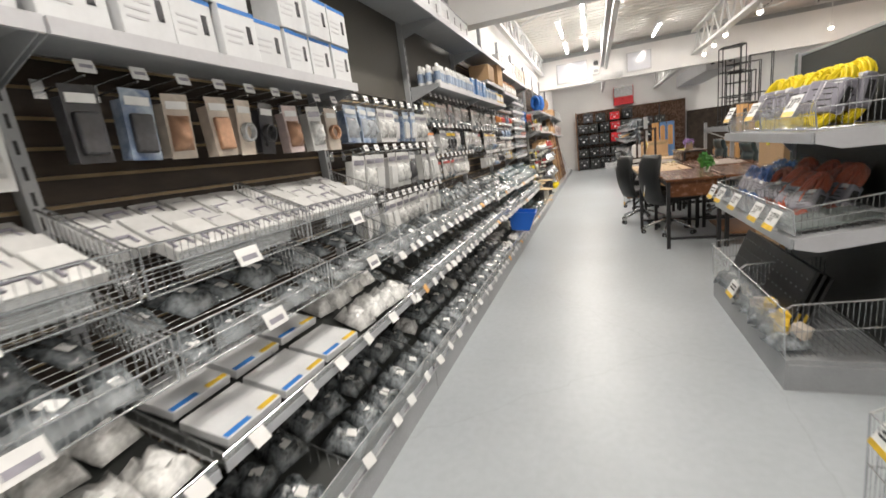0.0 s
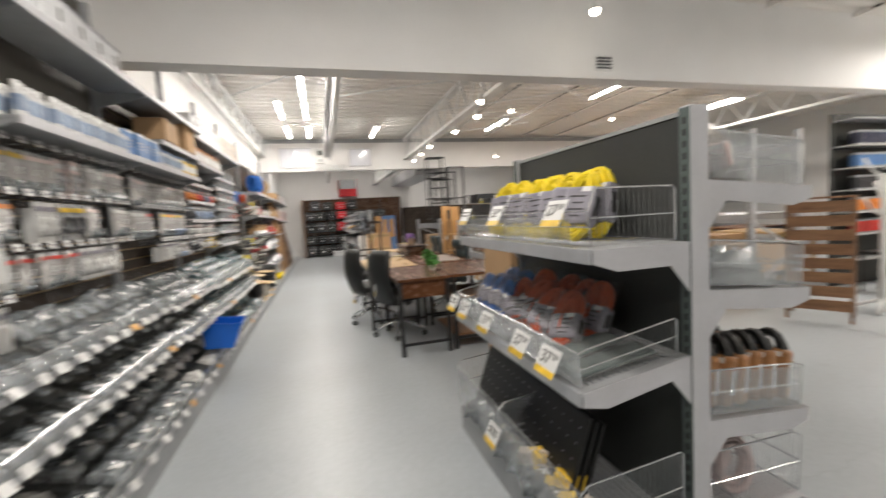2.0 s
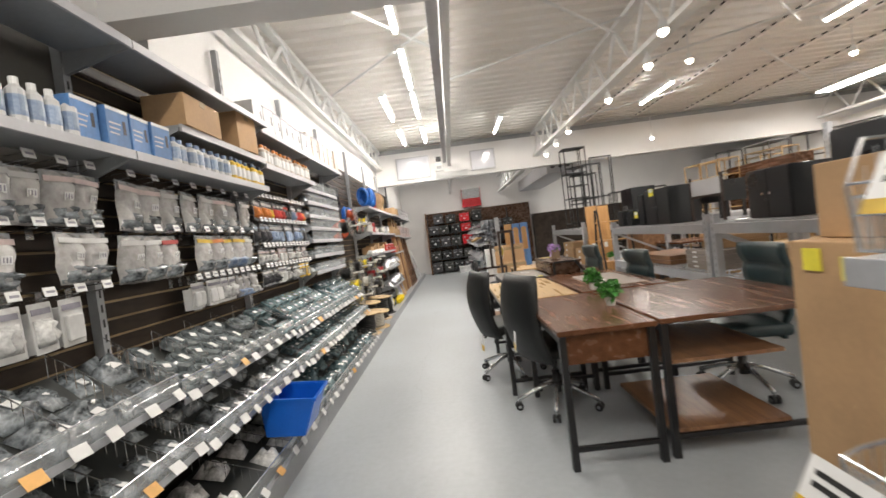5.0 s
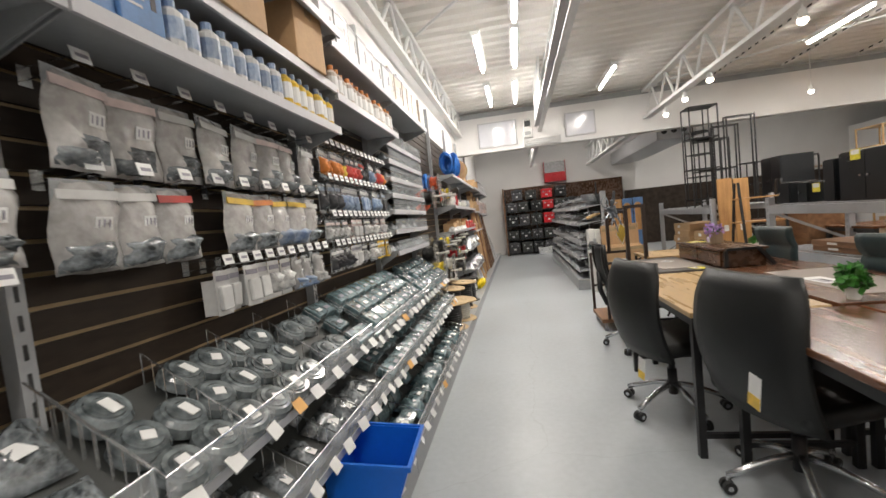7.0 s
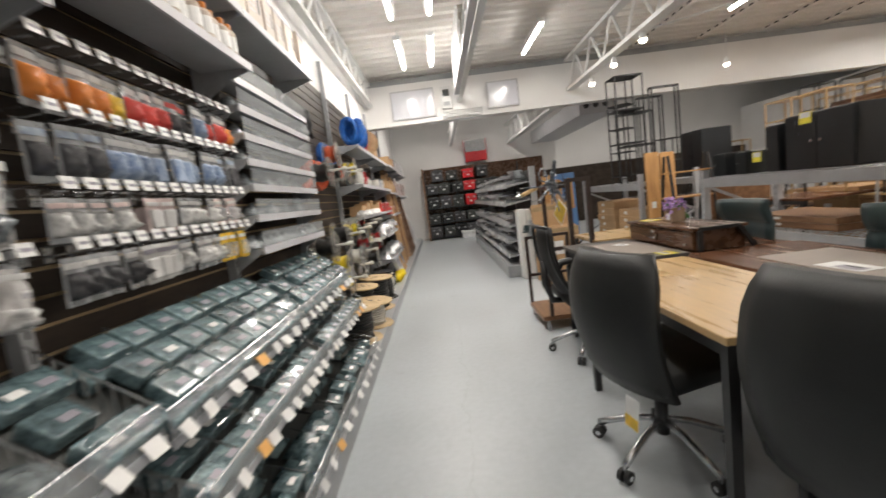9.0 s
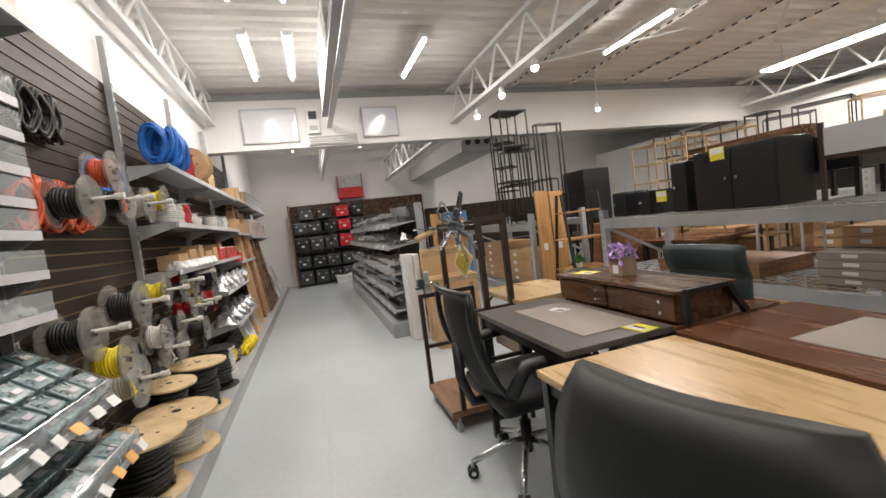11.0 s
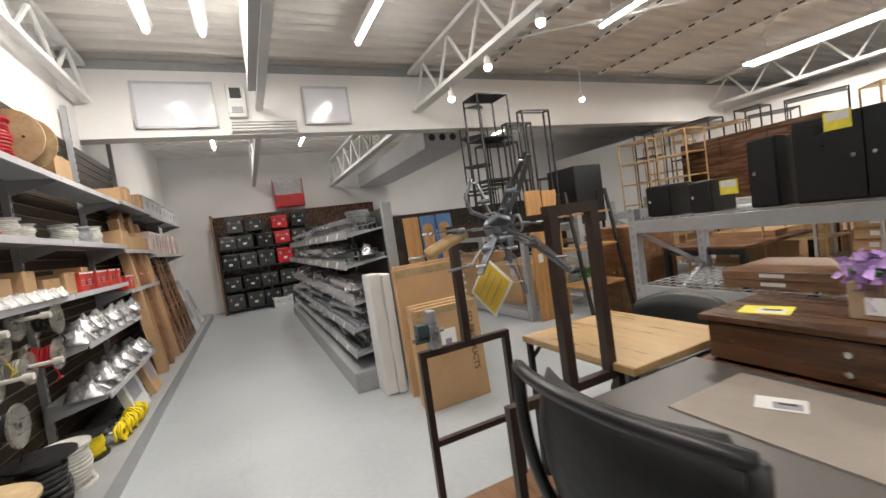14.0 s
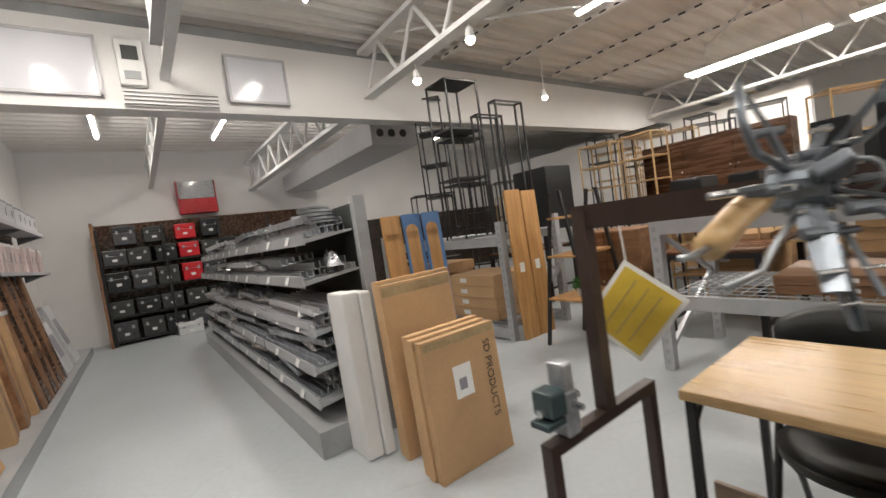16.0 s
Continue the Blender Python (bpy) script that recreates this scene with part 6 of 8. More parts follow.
leafy(1.16, 5.45, 0.75, 0.06, 220, "leaf", round_pot(0.035, 0.055), "potted_plant", "small green leafy plant in a white pot on the desk")
leafy(1.28, 6.12, 0.75, 0.06, 220, "leaf", round_pot(0.035, 0.055), "potted_plant", "small green leafy plant in a white pot on the desk")
t = leafy(1.42, 7.86, 0.89, 0.07, 150, "petal", round_pot(0.03, 0.02), "flower_planter", "purple flowers in a square wooden planter on the hutch", 0.026)
part("planter_box", bm_of((-0.05, -0.05, 0, 0.05, 0.05, 0.10), bevel=0.004), "planter", t, "square wooden planter")
part("tag", bm_of((-0.053, -0.025, 0.015, -0.0505, 0.015, 0.06)), "tag", t, "white tag")
b = bmesh.new()
for i in range(60):
    a = rnd.random() * 6.28
    rod(b, (0.03 * math.cos(a), 0.03 * math.sin(a), 0.09), (0.06 * math.cos(a), 0.06 * math.sin(a), 0.13), 0.004, 3)
part("stem", b, "leaf", t)
# price cards on the desks
for x, y, z, w, h, r, m_ in ((1.10, 7.44, 0.752, 0.09, 0.16, 8, "yellowtag"), (1.04, 7.92, 0.755, 0.07, 0.10, 25, "tag"), (1.09, 8.78, 0.751, 0.09, 0.12, 20, "yellowtag"), (1.36, 8.10, 0.891, 0.10, 0.13, 15, "yellowtag"), (1.45, 6.6, 0.755, 0.12, 0.2, 5, "tag")):
    t = thing("price_card", "printed price card lying on the furniture", "price card", "price cards", pose(x, y, z, 0, 0, r))
    part("card", bm_of((-w / 2, -h / 2, 0, w / 2, h / 2, 0.0015)), m_, t)
    part("print", bm_of((-w * 0.38, -h * 0.4, 0.0015, w * 0.1, h * 0.15, 0.0022)), "tag" if m_ == "yellowtag" else "sleeve", t)
    part("print", bm_of((-w * 0.1, -h * 0.3, 0.0022, w * 0.05, h * 0.05, 0.003)), "ink", t)
for x, y, z, r in ((0.36, 6.35, 0.36, 10), (0.53, 5.50, 0.58, 0)):
    t = thing("hang_tag", "printed yellow and white tag hanging from a chair", "hang tag", "hang tags", pose(x, y, z, 0, 5, r))
    part("card", bm_of((-0.001, -0.04, -0.06, 0.001, 0.04, 0.06)), "tag", t)
    part("band", bm_of((-0.002, -0.04, -0.06, -0.001, 0.04, -0.015)), "yellowcard", t)


# ---- display trolley ----
t = thing("display_trolley", "dark brown steel display trolley with end hoops and casters", "trolley")
part("platform", bm_of((0.52, 8.40, 0.085, 1.02, 8.95, 0.125), bevel=0.003), "rustic", t, "brown wooden platform")
for y, x0, x1, z in ((8.40, 0.595, 1.035, 0.715), (8.94, 0.54, 0.945, 0.775)):
    w = 0.028
    fr = bmesh.new()
    bar(fr, (x0, y, 0.125), (x0, y, z - w / 2), w), bar(fr, (x1, y, 0.125), (x1, y, z - w / 2), w), bar(fr, (x0 - w / 2, y, z), (x1 + w / 2, y, z), w), bar(fr, (x0 + w / 2, y, 0.40), (x1 - w / 2, y, 0.40), w * 0.9)
    part("end_hoop", fr, "brownsteel", t)
    for x in (0.83, 1.0) if y < 8.6 else (0.75,):
        fr = bmesh.new()
        bar(fr, (x, y, z + w / 2), (x, y, 1.265), 0.034)
        part("mast", fr, "brownsteel", t)
    for x in (0.56, 0.98):
        ca = bmesh.new()
        rod(ca, (x - 0.012, y, 0.03), (x + 0.012, y, 0.03), 0.03, 12), rod(ca, (x, y, 0.03), (x, y, 0.086), 0.01, 8)
        part("caster", ca, "steel", t)
rail = bmesh.new()
bar(rail, (0.81, 8.40, 1.282), (1.02, 8.40, 1.282), 0.034), bar(rail, (0.75, 8.96, 1.25), (0.83, 8.419, 1.25), 0.03, 0.055)
part("top_rail", rail, "brownsteel", t, "dark brown top rail")


# metal bracket tool hung on the trolley
t = thing("bracket_tool", "blue-grey steel many-armed clamp tool with a wooden handle", "clamp tool", at=pose(0.72, 8.53, 1.255))
# each arm: far end, width, and how far apart its twin bars stand
ARMS = ((0.0, -0.20, 0.20, 0.030, 0.016), (-0.05, 0.05, 0.17, 0.026, 0), (0.03, -0.28, -0.11, 0.026, 0.012), (-0.27, 0.02, 0.01, 0.034, 0), (-0.12, -0.05, -0.12, 0.030, 0.010), (0.03, -0.04, -0.20, 0.022, 0.010),
        (-0.04, -0.13, -0.07, 0.034, 0), (0.10, -0.12, 0.0, 0.026, 0), (-0.02, -0.08, -0.13, 0.020, 0), (0.05, -0.02, 0.09, 0.030, 0))
for i, (dx, dy, dz, w, twin) in enumerate(ARMS):
    w *= 0.66
    b = bmesh.new()
    e = Vector((dx, dy, dz))
    off = e.cross(Vector((1, 0.3, 0.2))).normalized() * twin
    for o in ((off, -off) if twin else (Vector(),)):
        bar(b, o * 0.3, e * 0.56 + o, w, w * 0.30)
        bar(b, e * 0.5 + o + Vector((0.008, 0, 0.006)), e + o * 0.4 + Vector((0.02 * (i % 2), 0, -0.015 * (i % 3))), w * 0.8, w * 0.28)
    rod(b, e * 0.53 + Vector((0.016, -0.014, 0)), e * 0.53 + Vector((-0.016, 0.014, 0)), w * 0.42, 12)
    arm = part("arm", b, "toolsteel", t)
    b = bmesh.new()
    rod(b, e * 0.92 + Vector((0.012, -0.010, 0)), e * 0.92 + Vector((-0.012, 0.010, 0)), w * 0.22, 8), rod(b, e * 0.28 + Vector((0.014, -0.012, 0)), e * 0.28 + Vector((-0.014, 0.012, 0)), w * 0.25, 6)
    part("rivet", b, "chrome", arm, "bright rivet")
# curved jaw above the hub
b = bmesh.new()
sweep(b, [(-0.05, 0.05, 0.17), (-0.085, 0.04, 0.11), (-0.075, 0.03, 0.06), (-0.02, 0.01, 0.03), (0.03, -0.04, 0.035)], 0.007, 8)
part("curved_jaw", b, "toolsteel", t, smooth=True)
b = bmesh.new()
sweep(b, [(0.035 + 0.004 * math.sin(k), -0.06 + 0.026 * math.cos(k * math.tau / 12), 0.005 + 0.026 * math.sin(k * math.tau / 12)) for k in range(40)], 0.004, 5)
part("spring", b, "steel", t, "coiled steel spring", True)
b = bmesh.new()
rod(b, (0, -0.035, 0), (0, 0.035, 0), 0.036, 16), rod(b, (0.03, -0.025, 0.02), (0.03, 0.045, 0.02), 0.022, 12), obox(b, pose(0.02, 0, -0.03, 20, 0, 10), 0.08, 0.045, 0.035, 0.006), obox(b, pose(-0.02, -0.04, 0.02, -30, 20, 10), 0.06, 0.05, 0.022, 0.005)
rod(b, (0, -0.042, 0), (0, 0.042, 0), 0.014, 8)
part("hub", b, "toolsteel", t)
b = bmesh.new()
sweep(b, [(-0.115, 0.02, -0.002), (-0.13, 0.022, -0.008), (-0.17, 0.03, -0.022), (-0.22, 0.035, -0.042), (-0.25, 0.04, -0.055)], 0.019, 12)
part("handle", b, "oak", t, "pale wooden handle", True)
b = bmesh.new()
sweep(b, [(-0.02, 0.0, -0.03), (-0.08, 0.02, -0.08), (-0.10, 0.03, -0.11), (-0.18, 0.05, -0.12)], 0.005, 6), sweep(b, [(-0.25, 0.04, -0.055), (-0.28, 0.045, -0.06), (-0.31, 0.045, -0.058)], 0.005, 6)
part("hook_wire", b, "steel", t, smooth=True)
t = thing("hang_tag", "yellow price tag with a white border hanging from the clamp tool", "hang tag", "hang tags", pose(0.90, 8.93, 0.99, 0, 0, -76))
m0 = pose(0, 0, 0, 0, 38, 0)
b = bmesh.new()
obox(b, m0 @ pose(0, 0.001, 0), 0.175, 0.002, 0.205)
part("card", b, "tag", t)
b = bmesh.new()
obox(b, m0 @ pose(0, -0.0008, 0), 0.152, 0.002, 0.182)
cd = part("face", b, "mustard", t, "yellow face")
b = bmesh.new()
for i in range(3):
    obox(b, m0 @ pose(0.035 * i - 0.035, -0.0022, 0.0), 0.003, 0.001, 0.15)
part("print", b, "groove", cd)
b = bmesh.new()
rod(b, (0, 0, 0.10), (-0.01, 0.0, 0.262), 0.002, 5)
part("string", b, "tag", t)
# vise clamped to the trolley
t = thing("bench_vise", "blue-grey steel bench vise clamped on the trolley frame", "vise", at=pose(0.60, 8.94, 0.79))
b = bmesh.new()
obox(b, pose(0, 0, 0.05), 0.045, 0.05, 0.10, 0.006), obox(b, pose(0, 0.0, 0.125), 0.035, 0.045, 0.07, 0.006)
part("body", b, "gal", t)
b = bmesh.new()
obox(b, pose(-0.045, 0, 0.085), 0.05, 0.055, 0.055, 0.006), obox(b, pose(-0.055, 0, 0.045), 0.06, 0.05, 0.014, 0.003)
part("jaw", b, "teal", t, "blue-grey jaw")
b = bmesh.new()
rod(b, (0.0, -0.05, 0.07), (0.0, 0.05, 0.07), 0.008, 8), rod(b, (-0.08, 0, 0.07), (0.05, 0, 0.07), 0.009, 8)
part("screw", b, "chrome", t)


# ---- second gondola with metal profiles ----
G2 = dict(x0=0.62, x1=1.07, y0=10.82, y1=16.0)
t = thing("gondola_shelf", "grey metal gondola frame stacked with metal profiles", "gondola shelf")
part("base_box", bm_of((0.62, 10.82, 0, 1.4, 16.0, 0.17), bevel=0.004), "grey", t)
part("back_panel", bm_of((1.075, 10.9, 0.17, 1.10, 16.0, 1.52)), "panel", t)
for y in (10.82, 12.1, 13.4, 14.7, 15.95):
    part("upright", bm_of((1.06, y, 0.17, 1.14, y + 0.06, 1.56)), "grey", t)


def make_profile(n, w, h, long, material):
    """A bundle of metal channel profiles along y."""
    t = thing("metal_profiles", "bundle of bright galvanised metal profiles on the gondola shelf", "metal profiles", "metal profile bundles")
    rp = random.Random(n)
    for i in range(n):
        x = (i - n / 2) * w
        b = bmesh.new()
        dy = rp.uniform(-0.05, 0.05)
        prism(b, [(x, 0), (x + w * 0.9, 0), (x + w * 0.9, h), (x + w * 0.8, h), (x + w * 0.8, 0.006), (x + w * 0.1, 0.006), (x + w * 0.1, h), (x, h)], -long / 2 + dy, long / 2 + dy)
        part("profile", b, material, t)
    return t


for k, (z, xf) in enumerate(((1.36, 0.74), (1.10, 0.70), (0.78, 0.72), (0.55, 0.68), (0.34, 0.68))):
    for j, (y0, y1) in enumerate(((10.9, 12.1), (12.16, 13.4), (13.46, 14.7), (14.76, 15.95))):
        t = thing("gondola_board", "grey metal shelf board on brackets, tilted to the aisle", "shelf", "gondola shelf boards")
        b = bmesh.new()
        prism(b, [(1.06, z), (xf, z - 0.03), (xf, z - 0.06), (1.06, z - 0.015)], y0, y1)
        part("board", b, "grey", t)
        part("front_lip", bm_of((xf - 0.012, y0, z - 0.07, xf, y1, z + 0.0)), "shelf", t)
        for y in (y0 + 0.3, y0 + 0.8):
            b = bmesh.new()
            obox(b, pose(xf - 0.020, y, z - 0.03, 0, 20), 0.002, 0.07, 0.055)
            part("price_tag", b, "tag", t)
        for q in range(2):
            place(("prof", (k + q) % 3), (lambda n: lambda: make_profile(4 + n, 0.045, 0.045, 1.1, ("gal", "steel", "lightgrey")[n]))((k + q) % 3), pose(xf + 0.11 + 0.18 * q, (y0 + y1) / 2, z - 0.02 + 0.004, 0, -4, rnd.uniform(-1, 1)))
        place(("prof", (k + j) % 3), (lambda n: lambda: make_profile(4 + n, 0.045, 0.045, 1.1, ("gal", "steel", "lightgrey")[n]))((k + j) % 3), pose(xf + 0.2, (y0 + y1) / 2 + rnd.uniform(-0.06, 0.06), z + 0.035, 0, -4, rnd.uniform(-3, 3)))
for i in range(4):
    spool(0.93, 11.05 + 0.05 * i, 1.42 + 0.03 * i, 0.11, 0.03, "steel", "gal", "flat coil of steel strip on the gondola shelf")
for k, (z, xf) in enumerate(((1.36, 0.74), (1.10, 0.70), (0.78, 0.72), (0.55, 0.68), (0.34, 0.68))):
    for j in range(7):
        y = 11.1 + 0.68 * j + rnd.uniform(-0.2, 0.2)
        q = bag("foilbag", 0.26, 0.10, 0.05, 60 + (k + j) % 3) if (k + j) % 2 else bag("whitebag", 0.24, 0.12, 0.06, 70)
        place(q[0], q[1], pose(xf + 0.06 + 0.14 * rnd.random(), y, z + 0.055, 0, -6 + rnd.uniform(-5, 5), 90 + rnd.uniform(-35, 35)))
    for j in range(3):
        place(("prof", (k + j) % 3), None, pose(xf + 0.14, 11.6 + 1.45 * j + rnd.uniform(-0.2, 0.2), z + 0.085, rnd.uniform(-1.5, 1.5), -6, rnd.uniform(-7, 7)))
# flat cartons leaning on the gondola end
t = thing("wrapped_board", "tall white foam-wrapped flat pack leaning at the gondola end", "flat pack", at=pose(0.80, 10.70, 0, -2.0, 0, -1))
part("wrap", bm_of((0, -0.13, 0, 0.10, 0.12, 0.98), bevel=0.012), "foam", t)
part("wrap", bm_of((0.102, -0.15, 0, 0.17, 0.10, 0.97), bevel=0.012), "foam", t)
for i, (x0, x1, y, hgt, wd) in enumerate(((0.97, 1.50, 10.48, 1.02, 0.05), (0.96, 1.46, 10.42, 1.00, 0.045), (0.95, 1.44, 10.20, 0.74, 0.05), (0.94, 1.44, 10.14, 0.73, 0.05), (0.95, 1.45, 10.08, 0.72, 0.05))):
    t = thing("flat_carton", "flat brown cardboard carton leaning upright", "carton", "leaning flat cartons", pose((x0 + x1) / 2, y, 0, -3, 0, rnd.uniform(-1, 1)))
    part("carton", bm_of(((x0 - x1) / 2, -wd / 2, 0, (x1 - x0) / 2, wd / 2, hgt), bevel=0.003), "cardboard", t)
    part("edge_tape", bm_of(((x0 - x1) / 2 + 0.01, -wd / 2 - 0.001, hgt * 0.93, (x1 - x0) / 2 - 0.01, -wd / 2, hgt * 0.985)), "groove", t)
    if i == 4:
        part("shipping_label", bm_of((-0.08, -wd / 2 - 0.002, 0.38, 0.04, -wd / 2 - 0.0005, 0.55)), "tag", t, "white shipping label")
        part("label_picture", bm_of((-0.05, -wd / 2 - 0.003, 0.42, 0.0, -wd / 2 - 0.002, 0.48)), "sleeve", t)
        letters("SD PRODUCTS", 0.065, pose(0.17, -wd / 2 - 0.002, 0.42, 0, 90, 0) @ FACE_S, t)
    if i == 0:
        part("yellow_sticker", bm_of((0.18, -wd / 2 - 0.002, 0.9, 0.23, -wd / 2 - 0.001, 0.95)), "yellowtag", t)
for i in range(3):
    t = thing("printed_board", "blue and wood-coloured printed board pack standing on end", "board pack", "printed board packs", pose(1.22 + 0.15 * i, 10.72 - 0.02 * i, 0, -3, 0, 0))
    part("pack", bm_of((0, -0.012, 0, 0.14, 0.012, 1.40), bevel=0.003), "bluebox" if i else "pine", t)
    b = bmesh.new()
    rod(b, (0.06, -0.0135, 1.28), (0.06, -0.0125, 1.28), 0.05, 18)
    box(b, 0.012, -0.0135, 0.9, 0.108, -0.0125, 1.28)
    part("picture", b, "pine", t, "wood-coloured printed panel")

# low wire dump basket near the start of the aisle
wire_basket(1.16, 0.74, 0.95, 1.42, 0.02, 0.02, 0.40, 0.95, "low chrome wire dump basket standing on the floor", "floor baskets")
for i in range(4):
    k = POLY[i % 4]
    place(k[0], k[1], pose(0.86 + 0.2 * (i % 2), 1.08 + 0.2 * (i // 2), 0.03, 0, 0, 40 * i))
shelf_label(0.73, 1.34, 0.36, "", "")

# ---- pallet racks along the furniture area ----
def pallet_rack(x0, x1, y0, y1, beams, deck=(), high=1.25, label="grey steel pallet rack with box beams and wire decks"):
    t = thing("pallet_rack", label, "pallet rack", "pallet racks")
    for x in (x0, x1 - 0.07):
        for y in (y0, y1 - 0.07):
            up = part("upright", bm_of((x, y, 0, x + 0.07, y + 0.07, high)), "shelf", t)
            b = bmesh.new()
            for i in range(int(high / 0.075)):
                box(b, x - 0.0015, y + 0.022, 0.05 + i * 0.075, x + 0.0005, y + 0.048, 0.085 + i * 0.075)
            tagged(part("slot_row", b, "grey", up), kind="stuff")
    for y in (y0, y1 - 0.07):
        b = bmesh.new()
        bar(b, (x0 + 0.07, y + 0.035, 0.15), (x1 - 0.07, y + 0.035, 0.6), 0.03), bar(b, (x1 - 0.07, y + 0.035, 0.6), (x0 + 0.07, y + 0.035, 1.0), 0.03)
        part("brace", b, "shelf", t)
    for z in beams:
        for x in (x0 - 0.012, x1 - 0.04):
            part("beam", bm_of((x, y0 + 0.07, z - 0.10, x + 0.05, y1 - 0.07, z), bevel=0.003), "shelf", t)
        b = bmesh.new()
        n = int((y1 - y0) / 0.07)
        for i in range(n):
            y = y0 + 0.08 + (y1 - y0 - 0.16) * i / (n - 1)
            rod(b, (x0 + 0.03, y, z + 0.004), (x1 - 0.03, y, z + 0.004), 0.004, 4)
        for i in range(9):
            x = x0 + 0.06 + (x1 - x0 - 0.12) * i / 8
            rod(b, (x, y0 + 0.08, z + 0.009), (x, y1 - 0.08, z + 0.009), 0.004, 4)
        tagged(part("wire_deck", b, "shelf", t), kind="stuff")
    return t


pallet_rack(2.9, 3.85, 7.25, 9.9, (0.56, 1.10), high=1.2)
pallet_rack(2.9, 3.85, 11.42, 14.0, (0.12, 1.10))
pallet_rack(2.9, 3.85, 4.6, 7.2, (0.56, 1.10), high=1.2)
pallet_rack(5.4, 6.3, 5.2, 8.6, (0.3, 1.10, 2.0), high=2.2)
pallet_rack(5.4, 6.3, 8.8, 12.4, (0.3, 1.10), high=1.3)


def cabinet(x, y, z, sx, sy, sz, material, label, doors=2, side="w", legs=0.0):
    t = thing("cabinet", label, "cabinet", "display cabinets", pose(x, y, z))
    part("body", bm_of((-sx / 2 + 0.018, -sy / 2, legs, sx / 2, sy / 2, legs + sz), bevel=0.004), material, t)
    for i in range(doors):
        y0, y1 = -sy / 2 + sy * i / doors + 0.003, -sy / 2 + sy * (i + 1) / doors - 0.003
        dr = part("door", bm_of((-sx / 2, y0, legs + 0.01, -sx / 2 + 0.016, y1, legs + sz - 0.01), bevel=0.002), material, t)
        b = bmesh.new()
        yk = y1 - 0.04 if i == 0 else y0 + 0.04
        rod(b, (-sx / 2 - 0.018, yk, legs + sz * 0.5), (-sx / 2, yk, legs + sz * 0.5), 0.012, 10)
        part("knob", b, "chrome", dr, "small metal knob")
    if legs:
        for a in (-1, 1):
            for c in (-1, 1):
                b = bmesh.new()
                bar(b, (a * (sx / 2 - 0.03), c * (sy / 2 - 0.03), 0), (a * (sx / 2 - 0.03), c * (sy / 2 - 0.03), legs), 0.03)
                part("leg", b, "blacksteel", t)
    return t


DK = 1.116
BLK = "black lacquered cabinet standing on the pallet rack"
cabinet(3.16, 8.40, DK, 0.40, 0.64, 0.48, "cabinetblack", BLK)
cabinet(3.15, 8.90, DK, 0.34, 0.16, 0.44, "cabinetblack", "narrow black cabinet standing on the pallet rack", 1)
cabinet(3.13, 9.66, DK, 0.30, 0.20, 0.25, "cabinetblack", "small black box cabinet on the pallet rack", 1)
cabinet(3.13, 9.32, DK, 0.30, 0.16, 0.23, "cabinetblack", "small black box cabinet on the pallet rack", 1)
cabinet(3.62, 8.05, DK, 0.34, 0.36, 0.26, "cabinetblack", "black side table cabinet on legs on the pallet rack", 1, legs=0.20)
cabinet(4.35, 12.0, 0, 0.5, 0.55, 0.80, "cabinetblack", "tall black cabinet on steel legs", 2, legs=1.05)
cabinet(6.1, 10.6, 1.116, 0.3, 1.7, 0.85, "darkwalnut", "long dark brown cabinet standing on a rack", 3)
cabinet(5.8, 9.2, 1.116, 0.4, 0.6, 0.5, "cabinetblack", "black cabinet standing on a rack")
cabinet(3.3, 5.5, 1.116, 0.45, 0.9, 0.62, "cabinetblack", "wide black cabinet standing on the pallet rack")
cabinet(3.3, 6.6, 1.116, 0.45, 0.5, 0.45, "cabinetblack", BLK)
for x, y, z in ((2.953, 8.50, DK + 0.44), (3.0, 9.12, DK + 0.16)):
    t = thing("price_card", "yellow and white price card fixed to a cabinet", "price card", "price cards", pose(x, y, z))
    part("card", bm_of((-0.002, -0.06, -0.05, 0, 0.06, 0.05)), "yellowtag", t)
    part("print", bm_of((-0.003, -0.05, 0.0, -0.002, 0.05, 0.045)), "tag", t)
# side table with a grey board
t = thing("side_table", "grey-topped side table on a black steel frame, on the rack", "side table", at=pose(3.35, 7.62, DK))
part("board", bm_of((-0.2, -0.28, 0.30, -0.18, 0.28, 0.48)), "lightgrey", t)
for y in (-0.3, 0.28):
    part("leg", bm_of((-0.21, y, 0, -0.185, y + 0.025, 0.52)), "brownsteel", t)
part("rail", bm_of((-0.205, -0.275, 0.27, -0.185, 0.28, 0.295)), "brownsteel", t)


def carton_stack(x, y, z, sx, sy, sz, n, label, material="cardboard"):
    for i in range(n):
        t = thing("carton", label, "carton", "stacked cartons", pose(x + rnd.uniform(-0.01, 0.01), y + rnd.uniform(-0.01, 0.01), z + i * sz, 0, 0, rnd.uniform(-1.5, 1.5)))
        part("box", bm_of((-sx / 2, -sy / 2, 0, sx / 2, sy / 2, sz - 0.003), bevel=0.004), material, t)
        part("label", bm_of((-sx / 2 - 0.001, sy * 0.1, sz * 0.3, -sx / 2, sy * 0.25, sz * 0.7)), "tag", t)


